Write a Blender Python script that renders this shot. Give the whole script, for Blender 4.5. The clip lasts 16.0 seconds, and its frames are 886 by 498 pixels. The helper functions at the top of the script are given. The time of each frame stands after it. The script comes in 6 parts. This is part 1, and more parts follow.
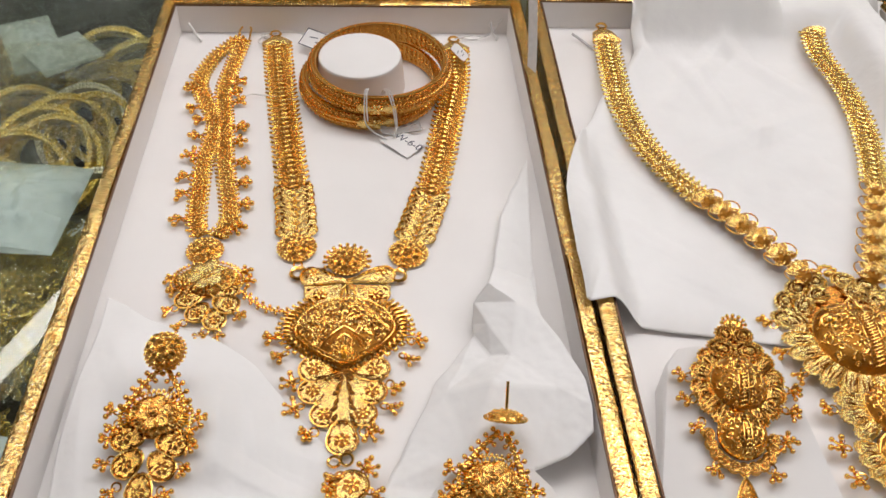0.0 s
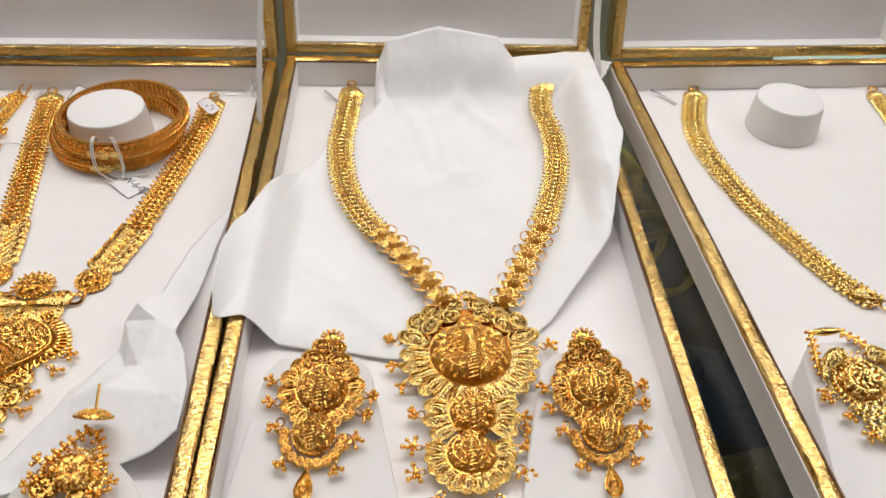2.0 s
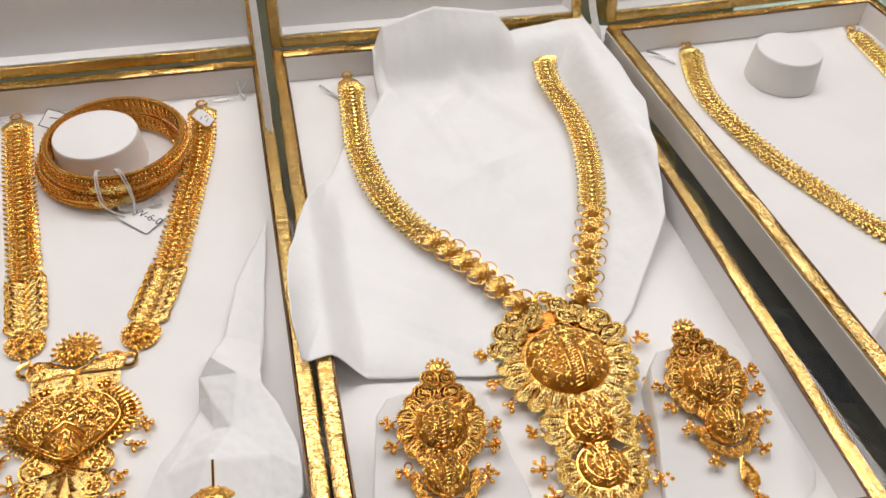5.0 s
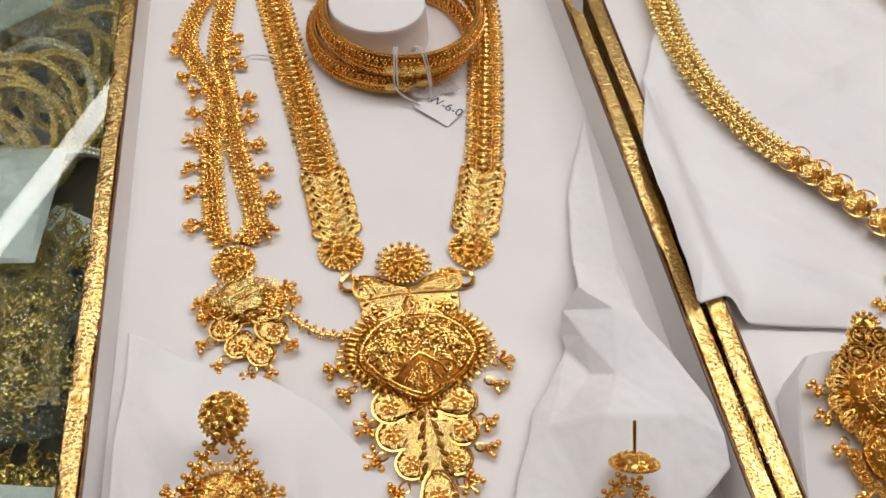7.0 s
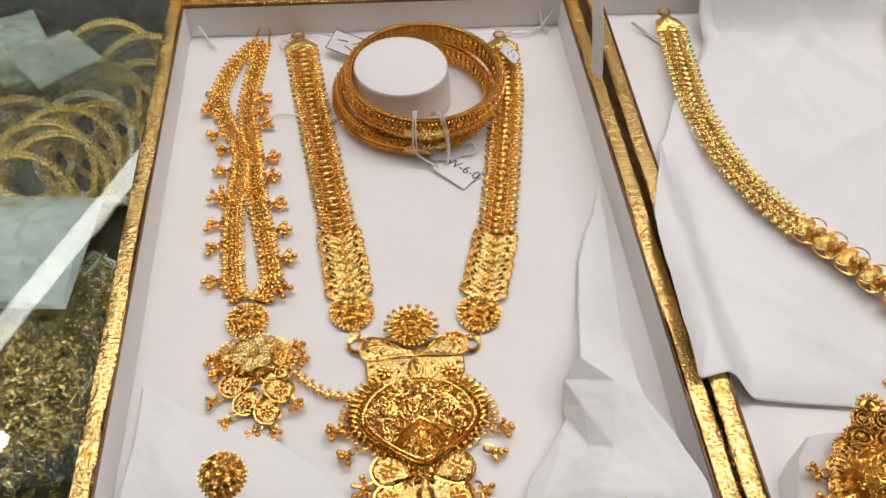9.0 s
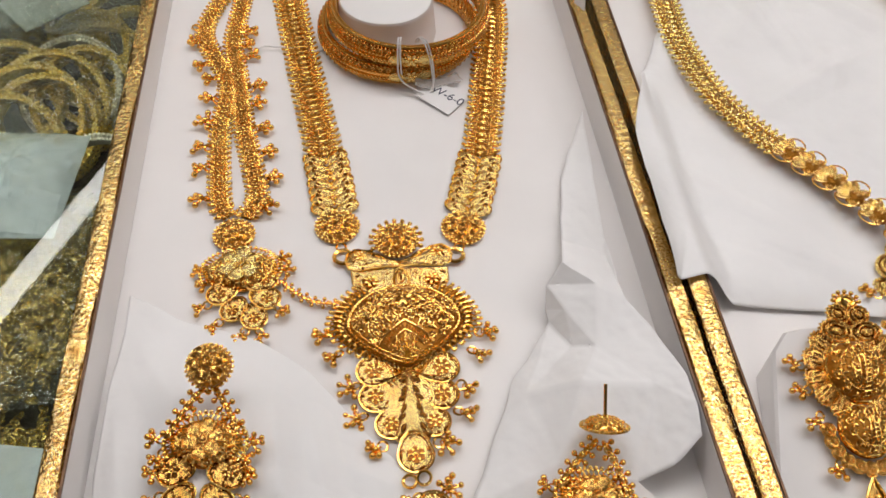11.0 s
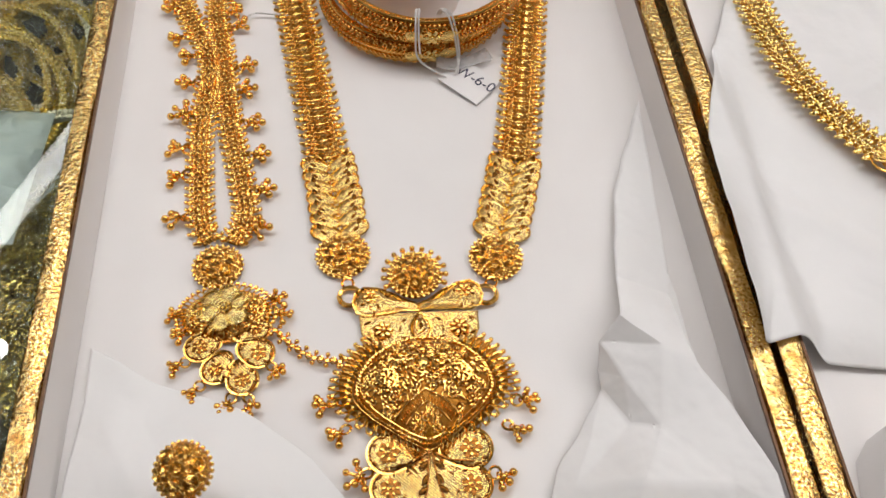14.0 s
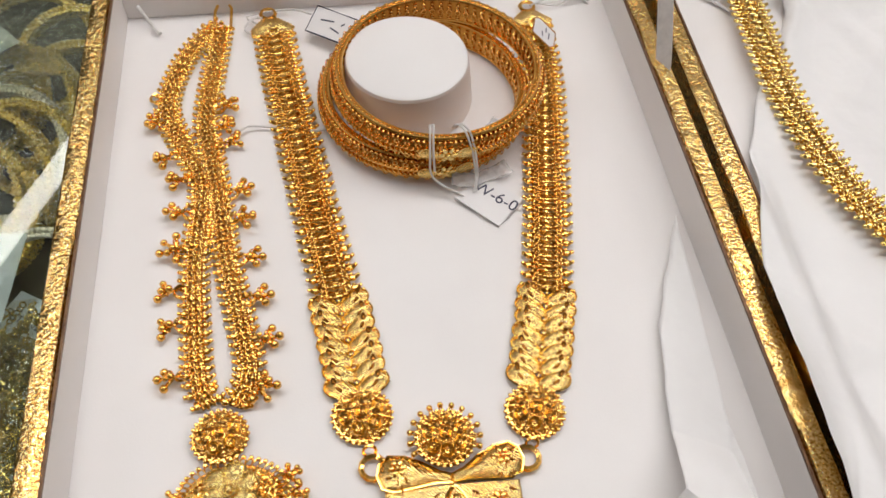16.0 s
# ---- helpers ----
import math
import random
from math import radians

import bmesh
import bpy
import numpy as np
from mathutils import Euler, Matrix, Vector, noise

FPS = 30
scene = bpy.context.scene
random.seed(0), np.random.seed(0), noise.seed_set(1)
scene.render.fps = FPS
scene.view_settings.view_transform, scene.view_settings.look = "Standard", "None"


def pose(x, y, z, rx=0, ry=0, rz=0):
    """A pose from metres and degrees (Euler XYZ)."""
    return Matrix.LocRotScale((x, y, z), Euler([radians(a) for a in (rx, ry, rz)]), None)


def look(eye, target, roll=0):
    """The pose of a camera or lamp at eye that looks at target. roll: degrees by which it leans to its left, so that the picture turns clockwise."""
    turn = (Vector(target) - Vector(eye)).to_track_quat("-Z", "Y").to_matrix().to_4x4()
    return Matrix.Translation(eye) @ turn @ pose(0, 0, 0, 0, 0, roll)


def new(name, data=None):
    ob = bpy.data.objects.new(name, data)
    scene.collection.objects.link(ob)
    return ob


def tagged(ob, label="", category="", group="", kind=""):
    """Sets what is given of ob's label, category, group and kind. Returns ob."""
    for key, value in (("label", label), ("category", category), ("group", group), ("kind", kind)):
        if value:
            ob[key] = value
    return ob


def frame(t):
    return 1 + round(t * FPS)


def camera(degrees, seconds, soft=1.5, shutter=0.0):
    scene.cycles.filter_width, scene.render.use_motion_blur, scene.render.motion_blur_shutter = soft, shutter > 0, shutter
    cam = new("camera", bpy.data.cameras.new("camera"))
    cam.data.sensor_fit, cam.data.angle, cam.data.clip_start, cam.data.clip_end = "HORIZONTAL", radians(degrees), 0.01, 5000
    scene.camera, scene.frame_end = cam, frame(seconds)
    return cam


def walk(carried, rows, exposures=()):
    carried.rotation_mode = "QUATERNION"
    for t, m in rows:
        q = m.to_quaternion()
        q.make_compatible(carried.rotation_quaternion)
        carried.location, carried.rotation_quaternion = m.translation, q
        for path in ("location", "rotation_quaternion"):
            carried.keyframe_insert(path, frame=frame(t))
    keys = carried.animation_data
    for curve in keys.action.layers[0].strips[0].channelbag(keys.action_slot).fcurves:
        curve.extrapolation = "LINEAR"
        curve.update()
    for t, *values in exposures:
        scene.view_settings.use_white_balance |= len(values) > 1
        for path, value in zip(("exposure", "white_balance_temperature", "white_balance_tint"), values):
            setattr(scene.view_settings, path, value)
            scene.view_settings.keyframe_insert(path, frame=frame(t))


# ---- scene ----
cam = camera(55.8, 16.0, soft=1.6)
PATH = [
    (0, (0.015, 0.014, 0.238), (0.164, 1.413, -1.183), 3.1),
    (0.5, (0.062, -0.006, 0.247), (0.108, 1.444, -1.13), 0.7),
    (1, (0.096, -0.015, 0.244), (0.197, 1.445, -1.119), 2.5),
    (1.5, (0.12, -0.024, 0.25), (0.221, 1.45, -1.098), 2.3),
    (2, (0.155, -0.033, 0.257), (0.29, 1.476, -1.049), 2.5),
    (2.5, (0.194, -0.044, 0.262), (0.368, 1.487, -1.013), 3.4),
    (3, (0.212, -0.056, 0.263), (0.39, 1.473, -1.015), 3.9),
    (3.2, (0.213, -0.06, 0.264), (0.364, 1.471, -1.014), 3.2),
    (5.3, (0.054, 0.023, 0.264), (0.493, 1.368, -1.15), 3.8),
    (5.5, (0.036, 0.031, 0.263), (0.495, 1.363, -1.158), 4.5),
    (6, (-0.007, 0.045, 0.249), (0.374, 1.376, -1.195), 3.8),
    (6.5, (-0.024, 0.064, 0.232), (0.357, 1.321, -1.277), 7.0),
    (7, (-0.023, 0.077, 0.227), (0.253, 1.266, -1.358), 4.8),
    (7.5, (-0.019, 0.085, 0.233), (0.191, 1.27, -1.364), 3.8),
    (8, (-0.012, 0.088, 0.238), (0.148, 1.325, -1.326), 1.7),
    (8.2, (-0.009, 0.086, 0.239), (0.156, 1.33, -1.318), 2.2),
    (10.3, (-0.009, 0.066, 0.231), (0.155, 1.357, -1.288), 1.8),
    (10.5, (-0.011, 0.061, 0.224), (0.168, 1.324, -1.316), 2.4),
    (11, (-0.009, 0.055, 0.223), (0.177, 1.315, -1.319), 2.5),
    (11.5, (-0.009, 0.053, 0.216), (0.186, 1.245, -1.379), 3.6),
    (12, (-0.006, 0.061, 0.21), (0.14, 1.085, -1.502), 3.2),
    (12.5, (-0.002, 0.073, 0.212), (0.15, 1.129, -1.479), 3.6),
    (13, (-0.003, 0.078, 0.211), (0.145, 1.154, -1.469), 3.0),
    (13.5, (-0.007, 0.094, 0.208), (0.14, 1.194, -1.455), 2.2),
    (14, (-0.007, 0.118, 0.205), (0.141, 1.199, -1.471), 2.4),
    (14.5, (-0.01, 0.152, 0.203), (0.156, 1.204, -1.49), 3.1),
    (15, (-0.009, 0.177, 0.205), (0.179, 1.243, -1.477), 2.7),
    (15.5, (-0.013, 0.182, 0.2), (0.18, 1.299, -1.448), 1.9),
    (16, (-0.016, 0.161, 0.2), (0.197, 1.293, -1.435), 2.9),
]
walk(cam, [(t, look(eye, target, roll)) for t, eye, target, roll in PATH],
     [(0, -0.5, 6500, 10), (1.5, -0.4, 6500, 8.5), (3, -0.36, 6500, 7), (5.5, -0.45, 6500, 9.5), (7, -0.64, 6500, 10), (10.5, -0.6, 6500, 10), (12, -0.76, 6500, 11.2), (14, -0.62, 6500, 9.5), (16, -0.52, 6500, 9.5)])

# ---- light: a closed shop room, unseen, with a tube lamp and added lamps ----
world = bpy.data.worlds.new("room_air")
world.use_nodes = True
world.node_tree.nodes["Background"].inputs[0].default_value = (1.0, 0.97, 0.94, 1)
world.node_tree.nodes["Background"].inputs[1].default_value = 0.03
scene.world = world


def offscreen_lamp(x, y, z, sx, sy, watts, colour=(1.0, 0.97, 0.965), turn=0, tilt=0):
    data = bpy.data.lights.new("ceiling_panel_light", "AREA")
    data.shape, data.size, data.size_y, data.energy, data.color = "ELLIPSE" if sx == sy else "RECTANGLE", sx, sy, watts, colour
    ob = new("ceiling_panel_light", data)
    ob.matrix_world = pose(x, y, z, tilt, 0, turn)
    return ob


CEIL = 1.75
# unseen lamps added to light trays and lids and to be mirrored in gold
offscreen_lamp(0.25, 0.80, CEIL, 1.6, 0.4, 2.8)
offscreen_lamp(0.5, -0.95, CEIL, 1.2, 0.5, 4.2, tilt=28)
offscreen_lamp(0.0, 1.75, CEIL, 1.3, 1.0, 6.0)
# added side lamps, unseen, tipped towards the counter to brighten the inner walls
offscreen_lamp(1.3, 0.5, 1.25, 1.0, 0.35, 9.0, turn=90, tilt=52)
offscreen_lamp(-1.25, 0.55, 1.3, 1.0, 0.35, 5.5, turn=-90, tilt=50)
# added unseen lamp, low over the counter so light falls off to the front
offscreen_lamp(0.15, 0.50, 0.76, 0.9, 0.14, 4.6)
# small spots added for sparkle; only (-1.0, 1.17) and (0.71, 1.45) follow glass reflections
for lx, ly in ((-0.55, 0.42), (0.45, 0.40), (0.15, 0.22), (-1.0, 1.17), (0.70, 0.55), (1.3, 0.3), (-0.15, 0.52), (0.6, -0.45), (-0.6, -0.05), (0.71, 1.45)):
    offscreen_lamp(lx, ly, CEIL - 0.01, 0.06, 0.06, 0.8, (1.0, 0.95, 0.94))


# ---- materials ----
class Nodes:
    def __init__(self, name):
        self.mat = bpy.data.materials.new(name)
        self.mat.use_nodes = True
        self.tree = self.mat.node_tree
        self.shader = self.tree.nodes["Principled BSDF"]
        self.coord = None

    def add(self, kind, **values):
        node = self.tree.nodes.new(kind)
        for key, value in values.items():
            if key in node.inputs:
                node.inputs[key].default_value = value
        return node

    def link(self, a, b):
        self.tree.links.new(a, b)

    def space(self):
        if not self.coord:
            self.coord = self.tree.nodes.new("ShaderNodeTexCoord")
        return self.coord.outputs["Object"]

    def noise(self, scale, detail=4.0, rough=0.55, stretch=None):
        n = self.add("ShaderNodeTexNoise", Scale=scale, Detail=detail, Roughness=rough)
        if stretch:
            m = self.add("ShaderNodeMapping", Scale=stretch)
            self.link(self.space(), m.inputs["Vector"])
            self.link(m.outputs[0], n.inputs["Vector"])
        else:
            self.link(self.space(), n.inputs["Vector"])
        return n.outputs["Fac"]

    def ramp(self, fac, stops):
        r = self.tree.nodes.new("ShaderNodeValToRGB")
        while len(r.color_ramp.elements) < len(stops):
            r.color_ramp.elements.new(0.5)
        for e, (p, c) in zip(r.color_ramp.elements, stops):
            e.position, e.color = p, (*c, 1)
        self.link(fac, r.inputs[0])
        return r.outputs[0]

    def value(self, fac, lo, hi):
        m = self.tree.nodes.new("ShaderNodeMapRange")
        m.inputs["To Min"].default_value, m.inputs["To Max"].default_value = lo, hi
        self.link(fac, m.inputs["Value"])
        return m.outputs[0]

    def bump(self, height, strength, distance, before=None):
        b = self.add("ShaderNodeBump", Strength=strength, Distance=distance)
        self.link(height, b.inputs["Height"])
        if before:
            self.link(before, b.inputs["Normal"])
        return b.outputs[0]

    def set(self, **values):
        for key, value in values.items():
            slot = self.shader.inputs[key.replace("_", " ")]
            if hasattr(value, "is_output"):
                self.link(value, slot)
            else:
                slot.default_value = value
        return self.mat


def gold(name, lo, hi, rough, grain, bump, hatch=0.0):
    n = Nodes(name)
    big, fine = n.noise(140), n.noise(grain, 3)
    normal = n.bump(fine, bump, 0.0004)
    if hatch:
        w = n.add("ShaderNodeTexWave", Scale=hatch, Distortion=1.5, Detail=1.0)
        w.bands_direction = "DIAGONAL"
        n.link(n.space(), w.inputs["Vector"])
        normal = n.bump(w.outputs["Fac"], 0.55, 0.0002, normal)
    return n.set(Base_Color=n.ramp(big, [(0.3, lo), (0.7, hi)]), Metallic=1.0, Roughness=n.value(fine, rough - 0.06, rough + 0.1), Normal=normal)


GOLD = gold("gold_filigree", (0.97, 0.56, 0.12), (1.0, 0.69, 0.21), 0.15, 900, 0.3)
# darker than the wirework: the shade of its gaps is put into the colour
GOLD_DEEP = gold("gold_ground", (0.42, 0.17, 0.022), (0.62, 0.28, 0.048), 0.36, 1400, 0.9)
# cuts and slots: their dark reflections and shade are put into the colour
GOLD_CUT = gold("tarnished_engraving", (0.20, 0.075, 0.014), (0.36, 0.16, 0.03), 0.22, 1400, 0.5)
GOLD_RED = gold("red_gold_ground", (0.62, 0.25, 0.04), (0.82, 0.40, 0.08), 0.2, 1200, 0.6)
GOLD_LEMON = gold("yellow_gold_chain", (0.98, 0.71, 0.22), (1.0, 0.81, 0.34), 0.16, 900, 0.3)
GOLD_PLATE = gold("gold_engraved_plate", (1.0, 0.66, 0.20), (1.0, 0.75, 0.29), 0.2, 500, 0.3, 760)
GOLD_PETAL = gold("hatched_petal_gold", (0.97, 0.68, 0.21), (1.0, 0.78, 0.32), 0.18, 700, 0.4, 1100)
GOLD_ROSE = gold("rosy_gold_filigree", (0.84, 0.42, 0.085), (0.98, 0.60, 0.17), 0.16, 900, 0.3)
GOLD_EAR = gold("red_gold_petal", (0.84, 0.46, 0.10), (0.97, 0.62, 0.18), 0.17, 700, 0.4, 1100)
GOLD_BALL = gold("gold_granule", (0.92, 0.50, 0.10), (1.0, 0.63, 0.18), 0.12, 600, 0.1)


def foil_material():
    n = Nodes("embossed_gold_foil")
    grain = n.noise(1250, 2, 0.6)
    creases, folds = n.noise(330, 3, 0.6), n.noise(70, 3, 0.55)
    v = n.add("ShaderNodeTexVoronoi", Scale=700.0)
    n.link(n.space(), v.inputs["Vector"])
    normal = n.bump(grain, 0.5, 0.0006, n.bump(creases, 0.4, 0.0011, n.bump(v.outputs["Distance"], 0.35, 0.0005)))
    # emboss glints and dark recesses are put into the colour, following the bump
    glint_grain = n.ramp(grain, [(0.33, (0.40, 0.19, 0.035)), (0.47, (0.84, 0.54, 0.16)), (0.6, (1.0, 0.80, 0.38))])
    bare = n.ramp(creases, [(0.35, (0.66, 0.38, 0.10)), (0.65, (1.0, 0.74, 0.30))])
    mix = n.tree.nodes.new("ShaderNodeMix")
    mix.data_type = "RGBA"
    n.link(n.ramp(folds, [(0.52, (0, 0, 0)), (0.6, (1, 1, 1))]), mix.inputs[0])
    n.link(glint_grain, mix.inputs[6])
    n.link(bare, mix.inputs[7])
    return n.set(Base_Color=mix.outputs[2], Metallic=1.0, Roughness=n.value(creases, 0.06, 0.22), Normal=normal)


def cloth_white(name, colour, dark, rough=0.75, wrinkle=0.25, sheen=0.0, scale=16):
    n = Nodes(name)
    wide, weave = n.noise(scale, 4), n.noise(1800, 2)
    ridge = n.noise(28, 2, 0.4, (1.0, 0.35, 1.0))
    normal = n.bump(weave, 0.12, 0.0002, n.bump(ridge, wrinkle, 0.006))
    return n.set(Base_Color=n.ramp(wide, [(0.3, dark), (0.65, colour)]), Roughness=rough, Normal=normal, Sheen_Weight=sheen)


def tissue_material():
    n = Nodes("white_tissue_paper")
    soft, fibre = n.noise(30, 5), n.noise(900, 3)
    crease = n.noise(55, 3, 0.5)
    col = n.ramp(soft, [(0.3, (0.88, 0.868, 0.86)), (0.7, (0.93, 0.92, 0.912))])
    n.set(Base_Color=col, Roughness=0.62, Normal=n.bump(fibre, 0.1, 0.0002, n.bump(crease, 0.3, 0.004)))
    glow = n.add("ShaderNodeBsdfTranslucent", Color=(0.90, 0.88, 0.865, 1))
    mix = n.add("ShaderNodeMixShader", Fac=0.1)
    n.link(n.shader.outputs[0], mix.inputs[1])
    n.link(glow.outputs[0], mix.inputs[2])
    n.link(mix.outputs[0], n.tree.nodes["Material Output"].inputs[0])
    return n.mat


def plain(name, a, b, rough=0.5, scale=20, metal=0.0, bump=0.2, coat=0.0):
    n = Nodes(name)
    wide = n.noise(scale, 5)
    return n.set(Base_Color=n.ramp(wide, [(0.3, a), (0.7, b)]), Roughness=rough, Metallic=metal, Coat_Weight=coat, Normal=n.bump(n.noise(scale * 30, 3), bump, 0.0006))


def glass_material():
    n = Nodes("counter_glass")
    return n.set(Base_Color=(0.92, 0.965, 0.94, 1), Roughness=n.value(n.noise(9), 0.0, 0.02), Transmission_Weight=1.0, IOR=1.5)


def film_material(name, tint, gloss, haze):
    """Thin clear plastic: mostly see-through, a little hazy, with crumpled glints."""
    n = Nodes(name)
    crumple = n.bump(n.noise(170, 4), 1.0, 0.006, n.bump(n.noise(50, 3), 0.8, 0.012))
    clear = n.add("ShaderNodeBsdfTransparent", Color=(*tint, 1))
    shine = n.add("ShaderNodeBsdfGlossy", Color=(0.9, 0.95, 0.93, 1), Roughness=0.05)
    n.link(crumple, shine.inputs["Normal"])
    n.set(Base_Color=(0.50, 0.56, 0.50, 1), Roughness=0.15, Normal=crumple)
    veil, mix = n.add("ShaderNodeMixShader"), n.add("ShaderNodeMixShader")
    n.link(n.value(n.noise(40, 4), haze * 0.3, haze * 1.7), veil.inputs[0])
    n.link(clear.outputs[0], veil.inputs[1])
    n.link(n.shader.outputs[0], veil.inputs[2])
    n.link(n.value(n.noise(60, 4), gloss * 0.4, gloss * 1.8), mix.inputs[0])
    n.link(veil.outputs[0], mix.inputs[1])
    n.link(shine.outputs[0], mix.inputs[2])
    n.link(mix.outputs[0], n.tree.nodes["Material Output"].inputs["Surface"])
    return n.mat


def milky_material(name, colour, alpha):
    n = Nodes(name)
    f = n.noise(60, 4)
    return n.set(Base_Color=(*colour, 1), Roughness=n.value(f, 0.08, 0.3), Alpha=n.value(f, alpha * 0.6, min(1, alpha * 1.5)), Normal=n.bump(n.noise(140, 4), 0.9, 0.004), Specular_IOR_Level=0.8)


FOIL = foil_material()
GLUE_EDGE = plain("brown_glued_foil_edge", (0.10, 0.045, 0.02), (0.22, 0.11, 0.045), 0.35, 300, 0.4)
LINING = cloth_white("white_satin_lining", (0.84, 0.815, 0.80), (0.80, 0.77, 0.755), 0.5, 0.4)
LID_LINING = cloth_white("white_lid_lining", (0.83, 0.81, 0.80), (0.78, 0.76, 0.75), 0.7, 0.15)
LEATHERETTE = cloth_white("white_leatherette", (0.82, 0.80, 0.785), (0.79, 0.765, 0.75), 0.5, 0.08)
TISSUE = tissue_material()
TAG_PAPER = plain("white_tag_card", (0.78, 0.76, 0.75), (0.83, 0.81, 0.80), 0.6, 60)
INK = plain("dark_blue_ink", (0.03, 0.03, 0.06), (0.06, 0.06, 0.10), 0.6, 200)
THREAD = plain("grey_white_thread", (0.62, 0.60, 0.58), (0.75, 0.73, 0.71), 0.7, 400)
STEEL = plain("grey_pin_steel", (0.36, 0.35, 0.35), (0.55, 0.53, 0.52), 0.35, 300, 0.8)
GLASS = glass_material()
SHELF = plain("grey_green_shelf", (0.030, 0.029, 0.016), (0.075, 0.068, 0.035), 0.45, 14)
CABINET = plain("dark_brown_cabinet_wood", (0.05, 0.028, 0.016), (0.11, 0.065, 0.035), 0.4, 25)
FILM = film_material("clear_plastic_film", (0.97, 0.965, 0.93), 0.08, 0.012)
FILM_PALE = milky_material("milky_plastic_film", (0.55, 0.64, 0.62), 0.5)
CARD = plain("pale_blue_printed_card", (0.55, 0.66, 0.70), (0.66, 0.75, 0.78), 0.5, 40)
CARD_BLUE = plain("blue_print", (0.05, 0.20, 0.48), (0.08, 0.28, 0.58), 0.5, 60)
WALL_PAINT = plain("warm_shop_wall_paint", (0.36, 0.29, 0.22), (0.44, 0.36, 0.28), 0.6, 2)
CEILING_PAINT = plain("white_ceiling_paint", (0.42, 0.40, 0.37), (0.48, 0.46, 0.43), 0.7, 2)
FLOOR_TILE = plain("brown_floor_tile", (0.20, 0.14, 0.10), (0.30, 0.22, 0.16), 0.3, 3)
LIGHT_WALL = plain("cream_shop_wall_paint", (0.34, 0.30, 0.24), (0.42, 0.37, 0.30), 0.6, 2)
TEAL = plain("pale_teal_panel", (0.42, 0.55, 0.53), (0.52, 0.64, 0.62), 0.35, 5)


def glowing(name, colour, strength):
    n = Nodes(name)
    return n.set(Base_Color=(0.8, 0.8, 0.8, 1), Emission_Color=(*colour, 1), Emission_Strength=strength)


TUBE_GLOW = glowing("lit_tube", (1.0, 0.97, 0.92), 9.0)


# ---- mesh tools; all of them in millimetres ----
class Geo:
    def __init__(self):
        self.v, self.f, self.n = [], [], 0

    def add(self, verts, faces):
        verts = np.asarray(verts, float)
        self.v.append(verts)
        k = self.n
        self.f.extend([tuple(i + k for i in f) for f in faces])
        self.n += len(verts)
        return self

    def put(self, shape, at=(0, 0, 0), size=1.0, rot=None):
        verts, faces = shape
        v = verts * np.asarray(size, float)
        if rot is not None:
            v = v @ rot.T
        return self.add(v + np.asarray(at, float), faces)

    def squeeze(self, cx, cy, ay, k):
        """Narrows everything below cy towards a point, as a heart does."""
        for v in self.v:
            d = np.clip((cy - v[:, 1]) / ay, 0, 1.4)
            v[:, 0] = cx + (v[:, 0] - cx) * (1 - k * d ** 1.4)
        return self

    def mesh(self, name, mat, sharp=40):
        me = bpy.data.meshes.new(name)
        if self.n:
            me.from_pydata((np.vstack(self.v) * 0.001).tolist(), [], self.f)
        me.polygons.foreach_set("use_smooth", [True] * len(me.polygons))
        me.set_sharp_from_angle(angle=radians(sharp))
        me.materials.append(mat)
        return me


def thing(name, label, category, group="", kind="", at=(0, 0, 0)):
    ob = new(name)
    ob.empty_display_size = 0.01
    ob.location = at
    return tagged(ob, label, category, group, kind)


def part(name, geo, mat, parent, label="", sharp=40, kind=""):
    ob = new(name, geo.mesh(name, mat, sharp))
    ob.parent = parent
    return tagged(ob, label, kind=kind)


def single(name, geo, mat, label, category, group="", kind="", sharp=40):
    return tagged(new(name, geo.mesh(name, mat, sharp)), label, category, group, kind)


def rz(a):
    c, s = math.cos(a), math.sin(a)
    return np.array([[c, -s, 0], [s, c, 0], [0, 0, 1.0]])


def rx(a):
    c, s = math.cos(a), math.sin(a)
    return np.array([[1.0, 0, 0], [0, c, -s], [0, s, c]])


def ry(a):
    c, s = math.cos(a), math.sin(a)
    return np.array([[c, 0, s], [0, 1.0, 0], [-s, 0, c]])


def facing(n):
    """A turn that takes z to the direction n."""
    n = np.asarray(n, float) / np.linalg.norm(n)
    a = np.array([1.0, 0, 0]) if abs(n[0]) < 0.9 else np.array([0, 1.0, 0])
    x = np.cross(a, n)
    x /= np.linalg.norm(x)
    return np.column_stack([x, np.cross(n, x), n])


def make_ball(seg, rings):
    v, f = [(0, 0, 1.0)], []
    for i in range(1, rings):
        p = math.pi * i / rings
        for j in range(seg):
            a = 2 * math.pi * j / seg
            v.append((math.sin(p) * math.cos(a), math.sin(p) * math.sin(a), math.cos(p)))
    v.append((0, 0, -1.0))
    for j in range(seg):
        k = (j + 1) % seg
        f.append((0, 1 + j, 1 + k))
        for i in range(rings - 2):
            f.append((1 + i * seg + j, 1 + (i + 1) * seg + j, 1 + (i + 1) * seg + k, 1 + i * seg + k))
        b = 1 + (rings - 2) * seg
        f.append((b + j, len(v) - 1, b + k))
    return np.array(v), f


